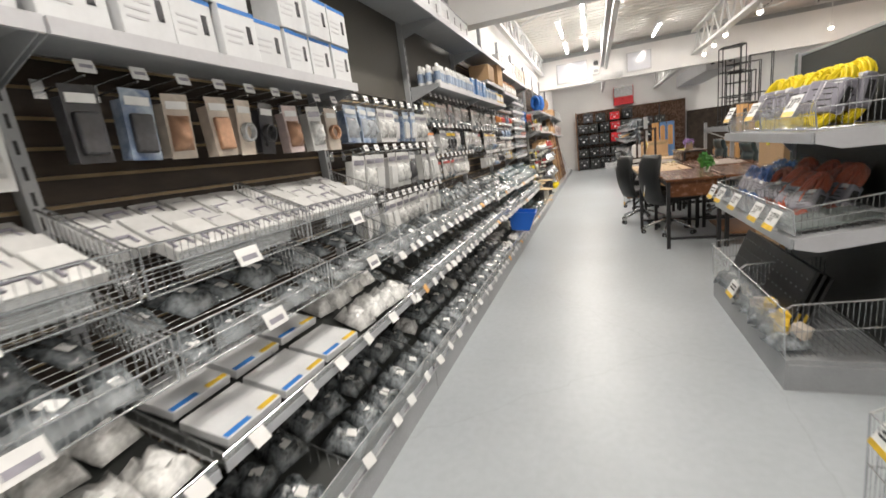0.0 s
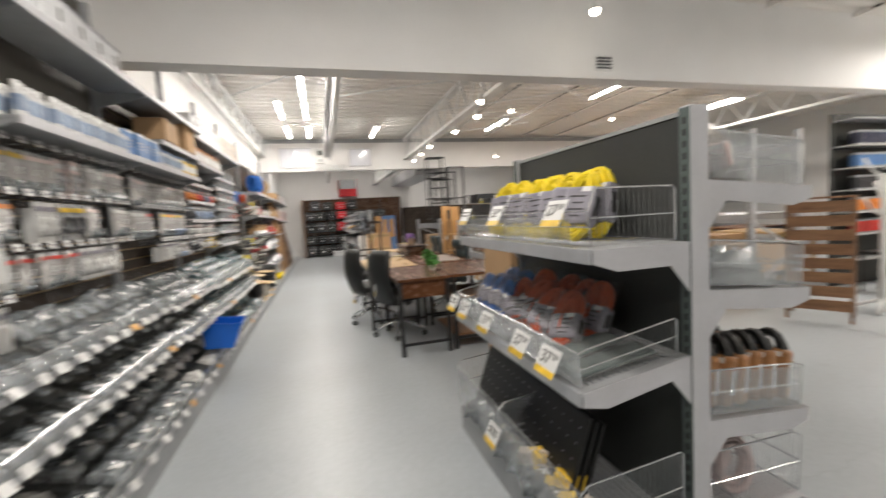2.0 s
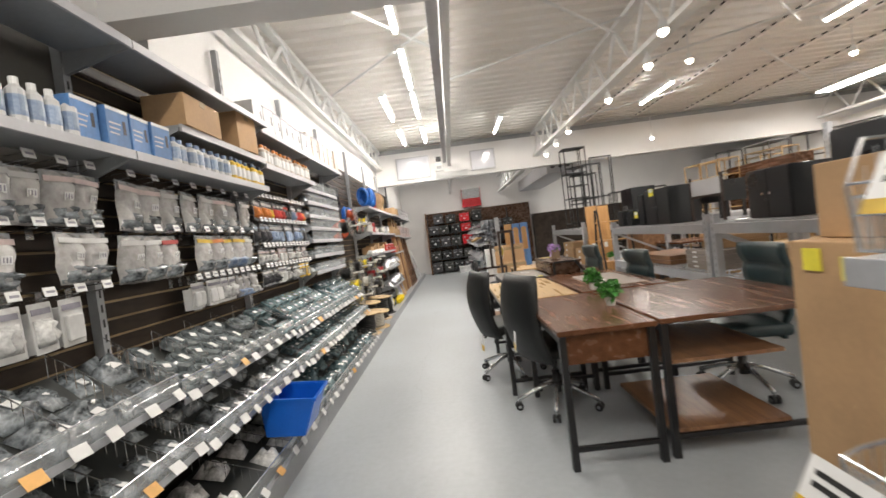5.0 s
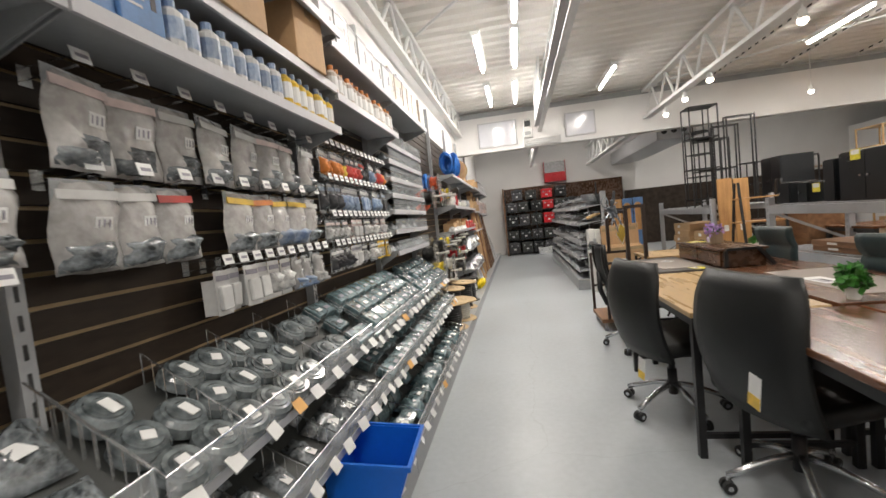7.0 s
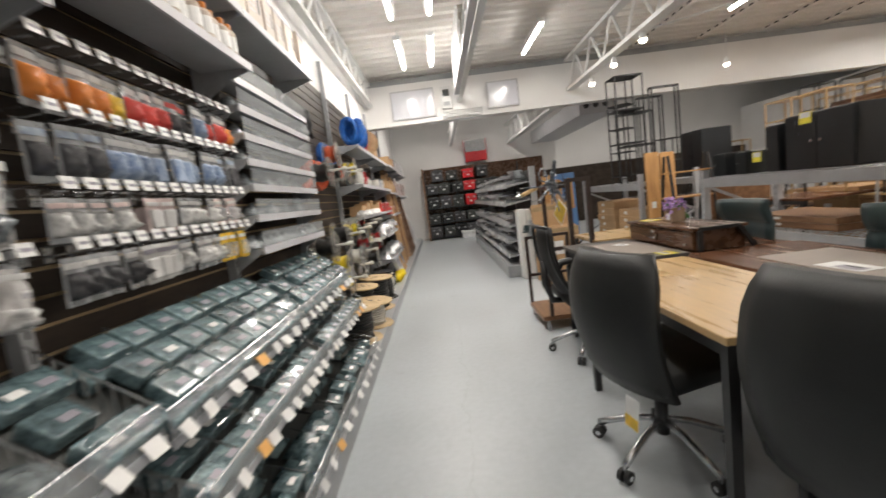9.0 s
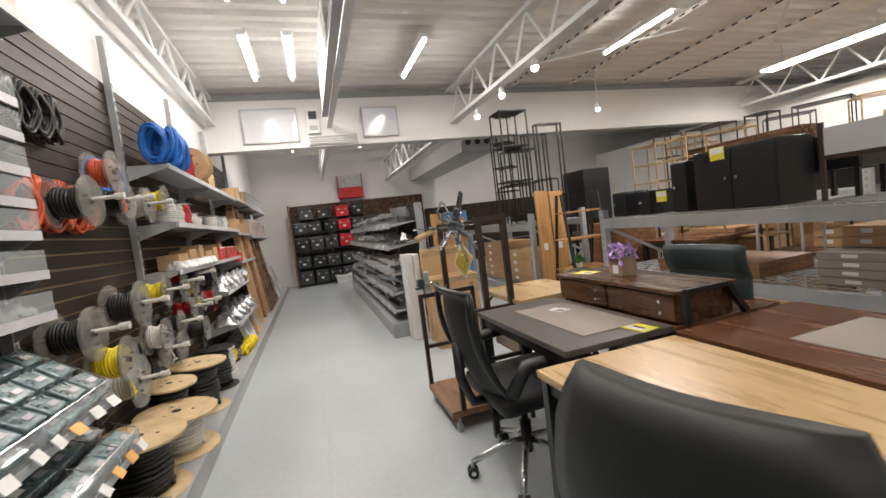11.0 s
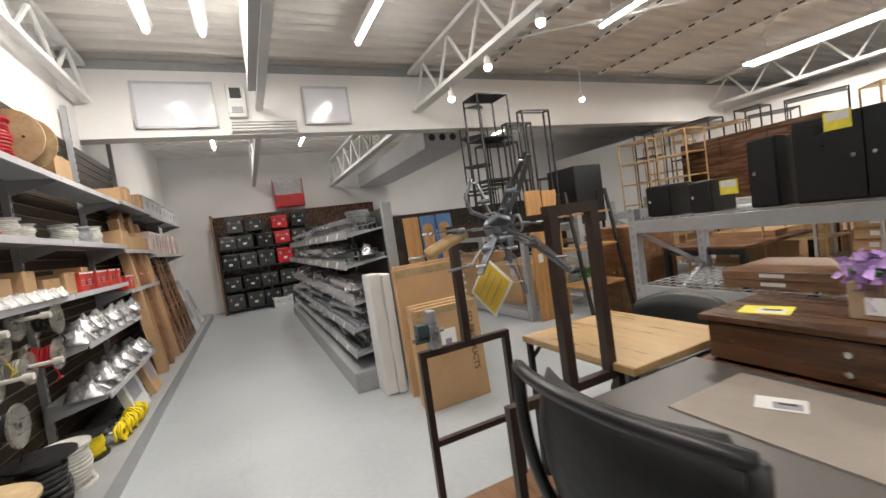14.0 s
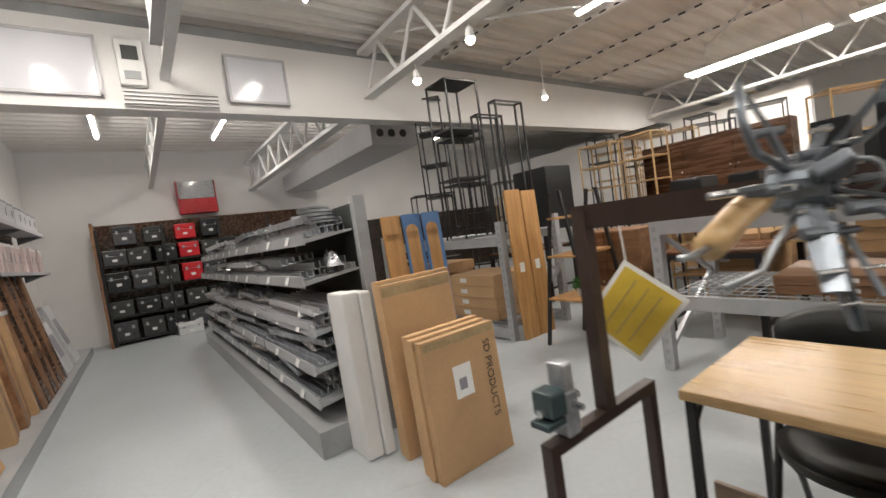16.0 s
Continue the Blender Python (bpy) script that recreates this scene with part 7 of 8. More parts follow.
FL = "flat brown carton lying on the rack"
carton_stack(3.3, 8.75, 0.575, 0.6, 0.95, 0.06, 2, "flat wood-brown carton lying on the rack", "rustic")
carton_stack(3.3, 7.62, 0.575, 0.6, 0.55, 0.055, 4, "flat grey wrapped panel lying on the rack", "mat")
carton_stack(3.45, 7.65, 0.80, 0.5, 0.40, 0.07, 2, FL)
carton_stack(3.3, 8.6, 0, 0.7, 0.9, 0.14, 2, "brown carton on the floor under the rack")
carton_stack(3.35, 12.2, 0.14, 0.6, 0.8, 0.13, 4, FL)
carton_stack(3.35, 13.2, 0.14, 0.6, 0.8, 0.13, 5, FL)
carton_stack(3.4, 6.5, 0.575, 0.6, 0.9, 0.09, 3, FL), carton_stack(3.4, 5.4, 0.575, 0.6, 0.9, 0.1, 3, FL)
for i in range(9):
    carton_stack(5.85, 5.5 + i * 0.62 if i < 5 else 9.2 + (i - 5) * 0.8, 0.32, 0.55, 0.5, 0.12, 3 + i % 4, FL)
for i in range(6):
    carton_stack(4.75 + 0.1 * (i % 2), 5.2 + i * 0.95, 0, 0.55, 0.6, 0.16, 2 + (i * 7) % 4, "brown carton stacked on the shop floor")


def etagere(sx, sy, sz, n, metal, board, label, boards=True):
    """An open rack of thin square tube: four posts, rails and shelves."""
    t = thing("etagere", label, "open rack", "open racks")
    w = 0.018
    for x in (-sx / 2, sx / 2):
        for y in (-sy / 2, sy / 2):
            b = bmesh.new()
            bar(b, (x, y, 0), (x, y, sz), w)
            part("post", b, metal, t)
    for i in range(n):
        z = sz * (0.08 + 0.92 * i / (n - 1)) - w / 2
        b = bmesh.new()
        for y in (-sy / 2, sy / 2):
            bar(b, (-sx / 2 + w / 2, y, z), (sx / 2 - w / 2, y, z), w)
        for x in (-sx / 2, sx / 2):
            bar(b, (x, -sy / 2 + w / 2, z), (x, sy / 2 - w / 2, z), w)
        part("shelf_frame", b, metal, t)
        if boards and i < n:
            part("shelf", bm_of((-sx / 2 + w, -sy / 2 + w, z - 0.006, sx / 2 - w, sy / 2 - w, z + 0.006)), board, t)
    return t


def put_rack(key, m, *a, **k):
    return place(("rack", key), lambda: etagere(*a, **k), m)


BR, OR = "black steel open rack with dark shelves", "oak-coloured open display rack with wooden shelves"
put_rack("tall", pose(3.05, 12.05, 1.116), 0.45, 0.35, 1.76, 4, "blacksteel", "blacksteel", BR)
put_rack("hoop1", pose(3.5, 11.68, 1.116), 0.42, 0.10, 1.47, 2, "blacksteel", "blacksteel", "nested black steel hoop frame", boards=False)
put_rack("hoop2", pose(3.35, 11.85, 1.116), 0.38, 0.10, 1.36, 2, "blacksteel", "blacksteel", "nested black steel hoop frame", boards=False)
put_rack("hoop3", pose(3.30, 12.3, 1.116), 0.5, 0.3, 1.2, 3, "blacksteel", "blacksteel", BR)
PL = 0.55
for i, (x, y, z, key) in enumerate(((7.2, 12.0, PL, 0), (7.4, 11.2, PL, 1), (6.8, 12.6, PL, 1), (7.9, 10.6, PL, 0), (6.9, 11.5, PL, 2), (7.6, 12.8, PL, 2), (8.5, 11.5, PL, 0), (4.6, 13.6, 0.0, 1), (5.3, 13.4, 0.0, 0), (3.4, 13.0, 1.116, 1), (4.4, 14.6, 0, 0), (6.2, 14.2, 0.0, 2), (8.8, 12.8, PL, 2), (4.9, 10.9, 0.0, 3), (4.7, 8.9, 0.0, 3), (7.2, 9.4, PL, 2))):
    if key == 0:
        put_rack("a", pose(x, y, z, 0, 0, 7 * i), 0.4, 0.7, 1.9, 4, "blacksteel", "blacksteel", BR)
    elif key == 1:
        put_rack("b", pose(x, y, z, 0, 0, 5 * i), 0.35, 0.35, 1.9, 5, "blacksteel", "blacksteel", BR)
    elif key == 2:
        put_rack("c", pose(x, y, z, 0, 0, 3 * i), 0.4, 0.8, 1.7, 4, "oak", "oak", OR)
    else:
        put_rack("d", pose(x, y, z, 0, 0, 0), 0.4, 0.8, 1.0, 3, "blacksteel", "rustic", "black steel rack with brown wooden shelves")
for x, y, z, r in ((5.72, 11.95, 1.116, 3), (5.8, 11.35, 1.116, -6), (4.75, 10.3, 0, 4), (4.65, 9.45, 0, -3), (4.7, 8.2, 0, 6)):
    put_rack("pale", pose(x, y, z, 0, 0, r), 0.36, 0.5, 1.05, 4, "oak", "oak", "pale wooden open display rack")
for x, y, z, r in ((4.55, 9.05, 0, 2), (4.7, 7.75, 0, -4)):
    put_rack("white", pose(x, y, z, 0, 0, r), 0.34, 0.42, 0.92, 3, "whitebox", "whitebox", "white open shelf unit")
# low platforms that carry the far racks
for x0, y0, x1, y1, z in ((6.6, 9.0, 9.3, 13.2, PL),):
    tagged(part("display_platform", bm_of((x0, y0, 0, x1, y1, z), bevel=0.01), "rustic"), "low brown display platform under the open racks", "platform")
for x, y, z, k in ((4.3, 6.1, 0, 0), (4.4, 7.4, 0, 1), (4.4, 9.9, 0, 0), (7.3, 6.5, 0, 1), (8.3, 7.6, 0, 0), (7.6, 8.4, 0, 1), (5.0, 12.9, 0, 0)):
    def make_table(k=k):
        t = desk("dining_table", "oak dining table on the shop floor" if k else "walnut table on the shop floor", -0.6, -0.4, 0.6, 0.4, 0.75, "oak" if k else "walnut", "oak" if k else "blacksteel", 0.05)
        t["category"], t["group"] = "table", "shop tables"
        return t
    place(("table", k), make_table, pose(x, y, z, 0, 0, 90 * k))
# raw timber frames stored upright
for i in range(7):
    t = thing("timber_frame", "pale raw timber frame stored upright on the rack", "timber frame", "timber frames", pose(5.5 + 0.1 * (i % 3), 6.0 + 0.42 * i, 1.116, 0, 0, rnd.uniform(-5, 5)))
    for y in (-0.2, 0.17):
        part("post", bm_of((-0.02, y, 0, 0.02, y + 0.03, 0.75 + 0.05 * (i % 3))), "oak", t)
    for z in (0.1, 0.4, 0.68):
        part("rail", bm_of((-0.018, -0.17, z, 0.018, 0.17, z + 0.035)), "oak", t)
# pine wardrobe boards and an A-frame shelf
for i, (x, hgt) in enumerate(((2.98, 1.56), (3.22, 1.54))):
    t = thing("pine_board", "tall pine board with a dark slot standing at the rack end", "board", "pine boards", pose(x, 11.33, 0, -1.5, 0, 0))
    part("plank", bm_of((0, 0, 0, 0.22, 0.03, hgt), bevel=0.003), "pine", t)
    part("tag", bm_of((0.06, -0.002, 0.70, 0.13, 0, 0.80)), "tag", t)
t = thing("ladder_shelf", "A-frame ladder shelf with black legs and pine boards", "shelf unit", at=pose(3.25, 10.75, 0))
for x in (-0.28, 0.28):
    for s in (-1, 1):
        b = bmesh.new()
        bar(b, (x, s * 0.28, 0), (x, s * 0.05, 1.45), 0.028)
        part("leg", b, "blacksteel", t)
for z, w in ((0.45, 0.2), (0.85, 0.15), (1.2, 0.1)):
    part("shelf", bm_of((-0.3, -w, z, 0.3, w, z + 0.02)), "pine", t, "pine shelf board")
t = leafy(3.15, 10.72, 0.472, 0.07, 260, "leaf", round_pot(0.05, 0.07), "potted_plant", "round green cactus plant in a pot on the ladder shelf", 0.022)
cabinet(3.9, 10.75, 0, 0.5, 0.7, 1.0, "rustic", "rustic brown slatted dresser", 2)

# ---- north end ----
t = thing("tool_shelf", "black steel shelf unit along the end wall, full of tool boxes", "shelf unit")
part("side_panel", bm_of((-0.66, 17.72, 0, -0.62, 18.38, 2.22)), "rustic", t, "brown wooden side panel")
part("back", bm_of((-0.62, 18.34, 0, 3.2, 18.38, 2.22)), "darkwalnut", t)
SH = (0.08, 0.52, 0.98, 1.44, 1.62)
for z in SH[:4]:
    part("shelf", bm_of((-0.62, 17.78, z - 0.03, 2.6, 18.335, z)), "blacksteel", t)
for x in (-0.615, 0.35, 1.3, 2.25):
    part("post", bm_of((x, 17.775, 0, x + 0.04, 17.815, 2.1)), "blacksteel", t)


def make_toolbox(w, h, body, label):
    t = thing("tool_case", label, "tool case", "tool cases")
    part("case", bm_of((-w / 2, -0.2, 0, w / 2, 0.2, h * 0.62), bevel=0.012), body, t)
    part("lid", bm_of((-w / 2 - 0.005, -0.205, h * 0.63, w / 2 + 0.005, 0.205, h * 0.94), bevel=0.015), body, t)
    b = bmesh.new()
    sweep(b, [(-w * 0.25, 0, h * 0.92), (-w * 0.2, 0, h), (w * 0.2, 0, h), (w * 0.25, 0, h * 0.92)], 0.012, 6)
    part("handle", b, "blacksteel", t)
    part("sticker", bm_of((-w * 0.12, -0.203, h * 0.24, w * 0.10, -0.2005, h * 0.38)), "tag", t, "white printed sticker")
    for s in (-0.3, 0.3):
        part("latch", bm_of((w * s - 0.02, -0.215, h * 0.55, w * s + 0.02, -0.2055, h * 0.72)), "grey", t)
    return t


for r, z in enumerate(SH[:4]):
    for i in range(8):
        red = i == 3 and r >= 2
        c = "red" if red else ("darkpart", "cabinetblack", "panel")[(i * 5 + r * 2) % 3]
        place(("tool", c, r % 2), (lambda c, r: lambda: make_toolbox(0.34, 0.30 if r % 2 else 0.36, c, {"red": "bright red plastic tool case on the shelf"}.get(c, "black and grey plastic tool case on the shelf")))(c, r), pose(-0.40 + i * 0.385, 18.02, z + 0.001, 0, 0, rnd.uniform(-7, 7)))
cabinet_top = [(("tool", "red", 1), 0.75), (("tool", "darkpart", 0), -0.2), (("tool", "panel", 1), 0.25), (("tool", "cabinetblack", 0), 1.2)]
for k, x in cabinet_top:
    if k in STORE:
        copy_thing(STORE[k], pose(x, 18.05, 1.80))
t = thing("hung_crate", "red and clear plastic crate hung high on the end wall", "crate", at=pose(1.1, 18.28, 2.3))
part("tray", bm_of((-0.33, -0.1, 0, 0.33, 0.11, 0.30), bevel=0.01), "red", t)
part("clear_lid", bm_of((-0.33, -0.08, 0.305, 0.33, 0.11, 0.66), bevel=0.01), "clearblister", t, "clear upper half")
for x in (-0.345, 0.335):
    part("edge", bm_of((x, -0.1, 0, x + 0.012, 0.1, 0.67)), "red", t)
place(("dome",), lambda: make_toolbox(0.4, 0.22, "whitebox", "white plastic case on the floor"), pose(0.55, 17.62, 0))
# duct
t = thing("air_duct", "pale grey sheet-metal air duct with round outlets under the roof", "air duct")
part("duct_body", bm_of((2.9, 13.8, 2.62, 3.7, 18.3, 2.98), bevel=0.01), "lightgrey", t)
for i in range(3):
    b = bmesh.new()
    rod(b, (3.05 + 0.2 * i, 13.79, 2.80), (3.05 + 0.2 * i, 13.81, 2.80), 0.06, 16)
    part("outlet", b, "ink", t, "round dark outlet")
for y in (14.2, 17.8):
    b = bmesh.new()
    rod(b, (3.0, y, 2.98), (3.0, y, DECK + 0.03), 0.008), rod(b, (3.6, y, 2.98), (3.6, y, DECK + 0.03), 0.008)
    part("hanger", b, "steel_white", t)
structure("wall_partition", bm_of((9.66, 10.3, 0, 9.86, YN, 2.92)), "wall", "white partition wall between departments")
structure("wall_partition_north", bm_of((3.25, 18.2, 0, 9.6, 18.38, 1.75)), "slat", "dark brown slat display wall")

# ---- west wall beyond the spools ----
for y0, y1 in ((12.4, 13.8),):
    wall_shelf(y0, y1, 1.98, -1.05), wall_shelf(y0, y1, 1.5, -1.1)
for i in range(7):
    t = thing("cardboard_tube", "long brown cardboard tube leaning on the wall", "cardboard tube", "cardboard tubes", pose(-1.05 - 0.02 * (i % 3), 12.85 + 0.14 * i, 0.126, 4 - 2 * (i % 3), -6, 0))
    b = bmesh.new()
    bar(b, (0, 0, 0), (0, 0, 1.72 + 0.06 * (i % 3)), 0.09)
    part("tube", b, "rustic" if i % 2 else "cardboard", t)
for i, (y, w, hgt) in enumerate(((11.55, 0.42, 0.42), (12.15, 0.3, 0.36), (14.9, 0.5, 0.8), (15.7, 0.5, 0.7), (16.5, 0.5, 0.9))):
    t = thing("leaning_flat_box", "white printed flat box leaning on the base shelf" if i != 1 else "brown flat box leaning on the base shelf", "flat box", "leaning flat boxes", pose(-1.0, y, 0.127, 0, -16, 0))
    part("box", bm_of((-0.03, -w / 2, 0, 0.03, w / 2, hgt), bevel=0.003), "cardboard" if i == 1 else "whitebox", t)
    part("print", bm_of((0.03, -w * 0.35, hgt * 0.3, 0.031, w * 0.3, hgt * 0.75)), "sleeve", t)
for y0, y1 in ((13.8, 15.1), (15.1, 16.4)):
    slat_panel(y0, y1, 0.1, 2.0)
    wall_shelf(y0, y1, 1.98, -1.08), wall_shelf(y0, y1, 1.45, -1.08)
    line_up(y0 + 0.12, y1 - 0.1, 1.983, 0.3, "farwhite", lambda: make_printed_box(0.2, 0.26, 0.24, "whitebox", "sleeve", "white printed carton on the far wall shelf"), -1.22)
    line_up(y0 + 0.12, y1 - 0.1, 1.453, 0.24, "farpale", lambda: make_printed_box(0.2, 0.2, 0.3, "pinkcard", "tag", "pale carton on the far wall shelf"), -1.22)
for i in range(8):
    t = thing("leaning_board", "long dark brown board leaning on the wall shelving", "board", "leaning boards", pose(-0.98, 13.85 + 0.19 * i, 0.126, rnd.uniform(-3, 3), -9 - rnd.random() * 2, 0))
    part("plank", bm_of((-0.012, -0.07, 0, 0.012, 0.07, 1.45 + 0.12 * (i % 3)), bevel=0.002), ("rustic", "darkwalnut")[i % 2], t)
for i in range(4):
    cardbox(-1.2, 12.6 + 0.3 * i, 1.982, 0.22, 0.24, 0.14 + 0.05 * (i % 2), 3)
    cardbox(-1.22, 12.6 + 0.3 * i, 1.502, 0.2, 0.24, 0.2 - 0.05 * (i % 2), -3)

# ---- paint department on the east side ----
t = thing("paint_shelf", "dark shelf unit with white boards, full of paint cans", "shelf unit")
part("back_panel", bm_of((9.98, 0.2, 0, 10.02, 4.96, 2.7)), "slat", t)
for z in (0.16, 0.52, 0.86, 1.22, 1.52, 1.83, 2.15):
    part("shelf", bm_of((9.66, 0.2, z - 0.025, 9.978, 4.96, z), bevel=0.002), "shelf", t)
part("plinth", bm_of((9.68, 0.2, 0, 9.978, 4.96, 0.134)), "grey", t)
t = thing("paint_shelf", "dark shelf unit with colourful hanging packs, under the beam", "shelf unit")
part("back_panel", bm_of((6.9, 5.22, 0, 8.9, 5.26, 2.4)), "panel", t)
for z in (0.4, 0.75, 1.05, 1.35, 1.65, 1.95, 2.3):
    part("shelf", bm_of((6.9, 4.95, z - 0.02, 8.9, 5.218, z)), "grey", t)
structure("column", bm_of((9.2, 4.98, 0, 9.5, 5.24, 2.675)), "wall", "white column under the downstand wall")


def make_can(c, r, h):
    t = thing("paint_can", "colour-banded paint can on the shelf", "paint can", "paint cans")
    b = bmesh.new()
    rod(b, (0, 0, 0), (0, 0, h), r, 12)
    part("can", b, "steel", t)
    b = bmesh.new()
    rod(b, (0, 0, h * 0.1), (0, 0, h * 0.85), r + 0.001, 12)
    part("band", b, c, t)
    return t


CC = ["bluebox", "tag", "redcard", "orangecard", "darkpart", "whitecard", "bluecard", "creamcard", "navycard", "pinkcard"]


def make_tub(c, w, h):
    t = thing("paint_tub", "square paint tub with a pale lid on the shelf", "paint tub", "paint tubs")
    part("tub", bm_of((-w / 2, -w / 2, 0, w / 2, w / 2, h * 0.85), bevel=0.012), c, t)
    part("lid", bm_of((-w / 2 - 0.004, -w / 2 - 0.004, h * 0.85, w / 2 + 0.004, w / 2 + 0.004, h), bevel=0.006), "navycard" if c != "navycard" else "darkpart", t)
    part("label", bm_of((-w / 2 - 0.0012, -w * 0.34, h * 0.22, -w / 2, w * 0.34, h * 0.6)), "whitecard" if c in ("navycard", "redcard") else "pinkcard", t)
    return t


ROWS_OF_PAINT = ((1.83, ("navycard",) * 5 + ("pinkcard", "orangecard", "redcard", "whitecard")), (1.52, ("redcard", "orangecard", "redcard", "navycard", "bluebox", "bluecard", "bluebox")), (1.22, ("pinkcard", "whitecard", "pinkcard", "navycard", "darkpart", "creamcard", "whitecard")))
for z, cs in ROWS_OF_PAINT:
    for i in range(27):
        c = cs[i * len(cs) // 27]
        if rnd.random() < 0.07:
            continue
        y = 4.86 - 0.173 * i
        if c in ("navycard", "bluebox", "pinkcard", "bluecard"):
            place(("tub", c), (lambda c: lambda: make_tub(c, 0.15, 0.185))(c), pose(9.77, y, z + 0.001, 0, 0, rnd.uniform(-4, 4)))
        else:
            place(("can", c), (lambda c: lambda: make_can(c, 0.075, 0.19))(c), pose(9.76, y, z + 0.001))
for i in range(14):
    if i % 5 != 3:
        carton_stack(9.8, 4.7 - 0.32 * i, 0.861, 0.22, 0.24, 0.10, 1 + (i * 3) % 2, "white carton on the paint shelf", "whitebox")
for i in range(9):
    carton_stack(9.8, 4.7 - 0.5 * i, 2.151, 0.25, 0.46, 0.17, 1 + (i > 2), "pale pinkish-white carton on top of the paint shelf", "whitebox" if i % 3 else "pinkcard")
for i in range(5):
    carton_stack(9.8, 0.7 + 0.9 * i, 0.521, 0.22, 0.5, 0.12, 1, "white carton on the paint shelf", "whitebox")
for r, z in enumerate((0.75, 1.05, 1.35, 1.65, 1.95)):
    for i in range(10):
        c = ("navycard", "bluebox", "darkpart", "orangecard", "redcard")[(4 - r + (i // 4)) % 5]
        place(("can", c), (lambda c: lambda: make_can(c, 0.075, 0.19))(c), pose(7.1 + 0.175 * i, 5.06, z + 0.001))


def make_bulb(drop):
    t = thing("pendant_bulb", "warm glowing bare pendant bulb on a dark cord", "pendant lamp", "pendant bulbs")
    b = bmesh.new()
    rod(b, (0, 0, 0), (0, 0, -drop), 0.005, 6)
    part("cord", b, "blacksteel", t)
    b = bmesh.new()
    rod(b, (0, 0, -drop - 0.06), (0, 0, -drop), 0.02, 10)
    part("socket", b, "blacksteel", t)
    b = bmesh.new()
    bmesh.ops.create_uvsphere(b, u_segments=12, v_segments=8, radius=0.038, matrix=Matrix.Translation((0, 0, -drop - 0.115)))
    rod(b, (0, 0, -drop - 0.10), (0, 0, -drop - 0.055), 0.034, 12, 0.017)
    part("bulb", b, "bulb", t, "glowing pear-shaped bulb", True)
    return t


t = thing("pendant_rail", "dark ceiling rail carrying a row of bulbs", "rail")
part("rail", bm_of((8.47, 2.0, 3.0, 8.53, 4.9, 3.03)), "blacksteel", t)
b = bmesh.new()
for y in (2.2, 4.6):
    rod(b, (8.5, y, 3.03), (8.5, y, DECK + 0.02), 0.01)
part("hanger", b, "blacksteel", t)
for i in range(12):
    d_ = 0.40 + 0.32 * (1 - abs(i - 5.0) / 6)
    make_bulb(d_).matrix_basis = pose(8.5, 4.6 - 0.2 * i, 3.0)
data = bpy.data.lights.new("bulb_glow", "AREA")
data.shape, data.size, data.size_y, data.energy, data.color = "RECTANGLE", 0.3, 2.6, 36, (1.0, 0.80, 0.58)
new("bulb_glow", data).matrix_basis = pose(8.3, 3.5, 2.1)
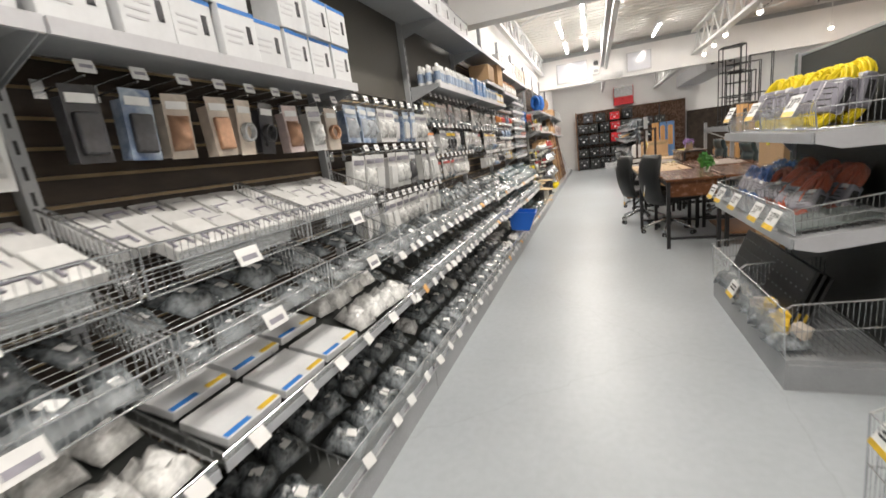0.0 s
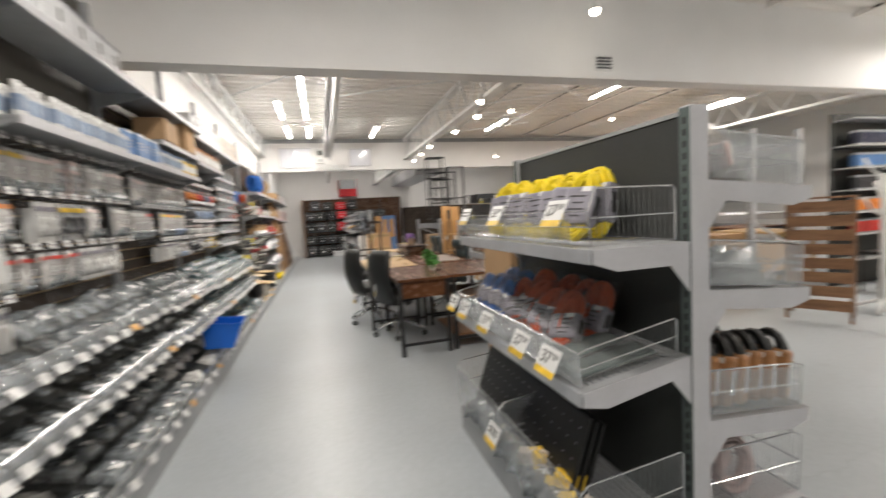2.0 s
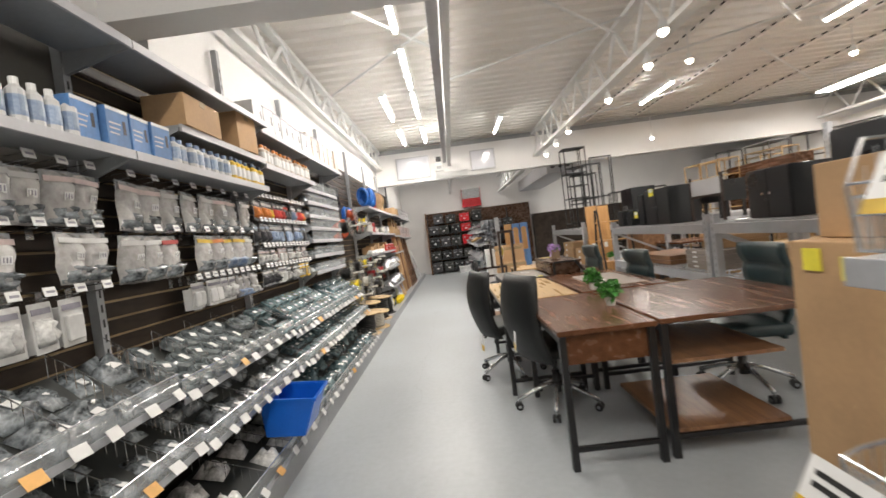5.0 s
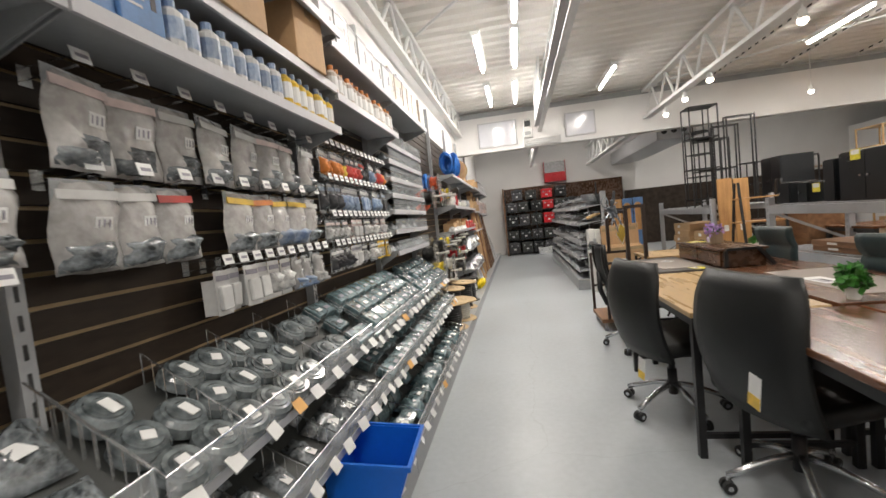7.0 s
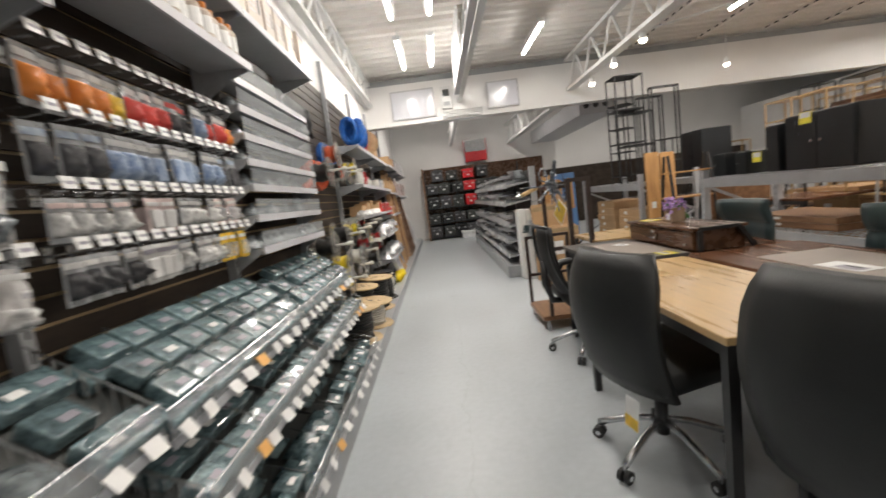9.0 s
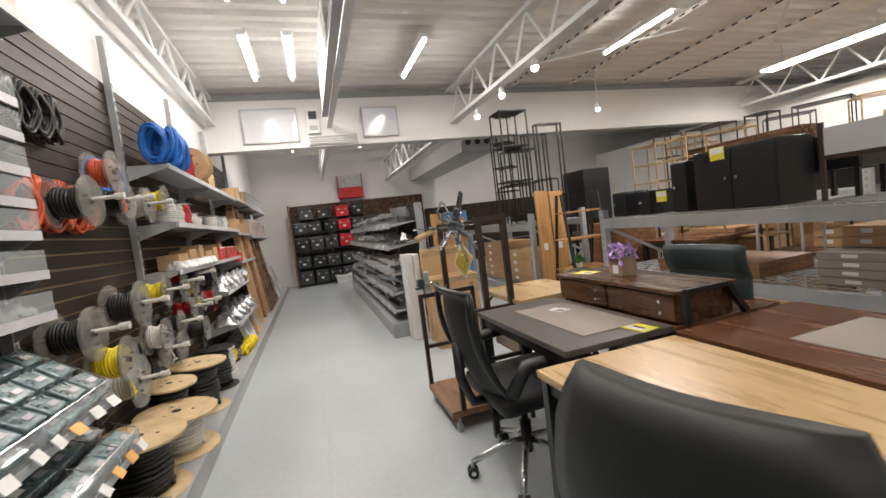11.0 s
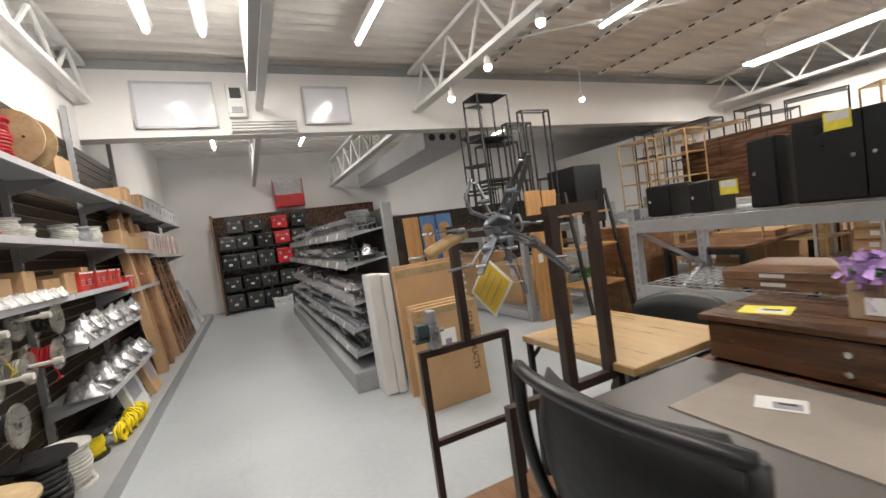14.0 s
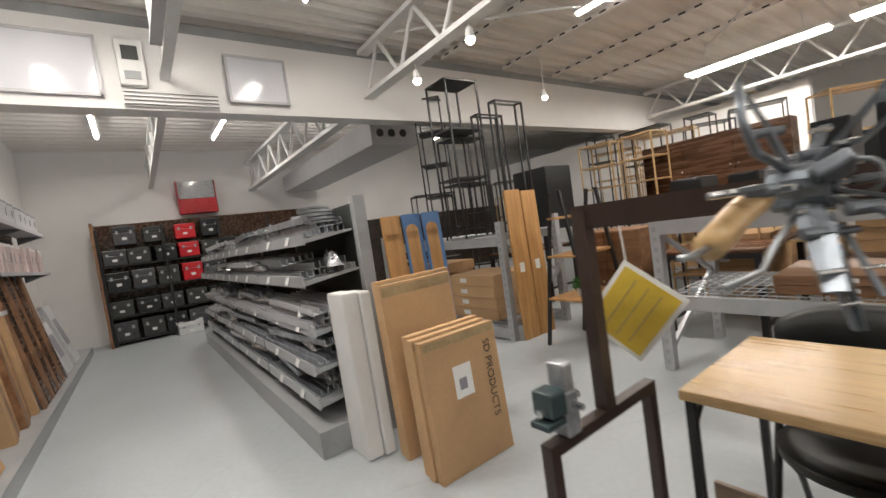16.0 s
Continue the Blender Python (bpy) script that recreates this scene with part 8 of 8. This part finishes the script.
# coat tree
t = thing("coat_tree", "white wooden coat tree with branching hooks", "coat stand", at=pose(5.85, 4.1, 0))
b = bmesh.new()
sweep(b, [(0, 0, 0), (0.01, 0, 0.6), (-0.01, 0, 1.2), (0, 0, 1.5)], 0.035, 8)
part("trunk", b, "steel_white", t, smooth=True)
for i in range(8):
    a = i * 2.4
    z = 0.95 + 0.085 * i
    b = bmesh.new()
    sweep(b, [(0, 0, z), (0.10 * math.cos(a), 0.10 * math.sin(a), z + 0.08), (0.17 * math.cos(a), 0.17 * math.sin(a), z + 0.22)], 0.016, 6)
    part("branch", b, "steel_white", t, smooth=True)
for i in range(4):
    a = i * 1.57 + 0.4
    b = bmesh.new()
    sweep(b, [(0, 0, 0.14), (0.12 * math.cos(a), 0.12 * math.sin(a), 0.09), (0.26 * math.cos(a), 0.26 * math.sin(a), 0.02)], 0.02, 6)
    part("foot", b, "steel_white", t, smooth=True)
# stand with grey rounded pack and red box
t = thing("promo_stand", "promotional stand with a red base and grey display packs", "display stand", at=pose(7.95, 4.3, 0))
part("base", bm_of((-0.2, -0.22, 0, 0.2, 0.22, 0.28), bevel=0.01), "red", t)
part("body", bm_of((-0.18, -0.2, 0.28, 0.18, 0.2, 0.95)), "darkpart", t)
b = bmesh.new()
prism(b, [(-0.24, 0.95), (0.24, 0.95), (0.24, 1.22), (0.14, 1.38), (-0.14, 1.38), (-0.24, 1.22)], -0.26, 0.26)
part("clear_hood", b, "clearblister", t, "clear plastic hood")
for k in range(6):
    part("pack", bm_of((-0.23, -0.18 + 0.13 * (k % 3), 0.4 + 0.26 * (k // 3), -0.181, -0.08 + 0.13 * (k % 3), 0.6 + 0.26 * (k // 3))), ("leaf", "redcard", "tag")[k % 3], t, "printed pack")
for i in range(3):
    part("yellow_pack", bm_of((-0.2, 0.24 + 0.1 * i, 0, 0.0, 0.32 + 0.1 * i, 0.42)), "orangecard" if i % 2 else "yellowcard", t)
t = thing("black_stool", "black square stool frame on the shop floor", "stool", at=pose(7.0, 4.6, 0))
part("seat", bm_of((-0.2, -0.25, 0.5, 0.2, 0.25, 0.54)), "blacksteel", t)
for x in (-0.18, 0.16):
    for y in (-0.23, 0.21):
        part("leg", bm_of((x, y, 0, x + 0.02, y + 0.02, 0.5)), "blacksteel", t)
crate = thing("slat_crate", "brown slatted wooden crate standing on the shop floor", "crate", at=pose(4.95, 4.15, 0, 0, 0, 28))
for i in range(8):
    part("slat", bm_of((-0.02, -0.27, 0.12 + 0.145 * i, 0.0, 0.27, 0.23 + 0.145 * i), bevel=0.003), "rustic", crate)
for y in (-0.27, 0.24):
    part("post", bm_of((0.001, y, 0, 0.04, y + 0.03, 1.27)), "rustic", crate)
    part("post", bm_of((0.36, y, 0, 0.40, y + 0.03, 1.27)), "rustic", crate)
part("top_board", bm_of((0.001, -0.27, 1.271, 0.40, 0.27, 1.29)), "rustic", crate)
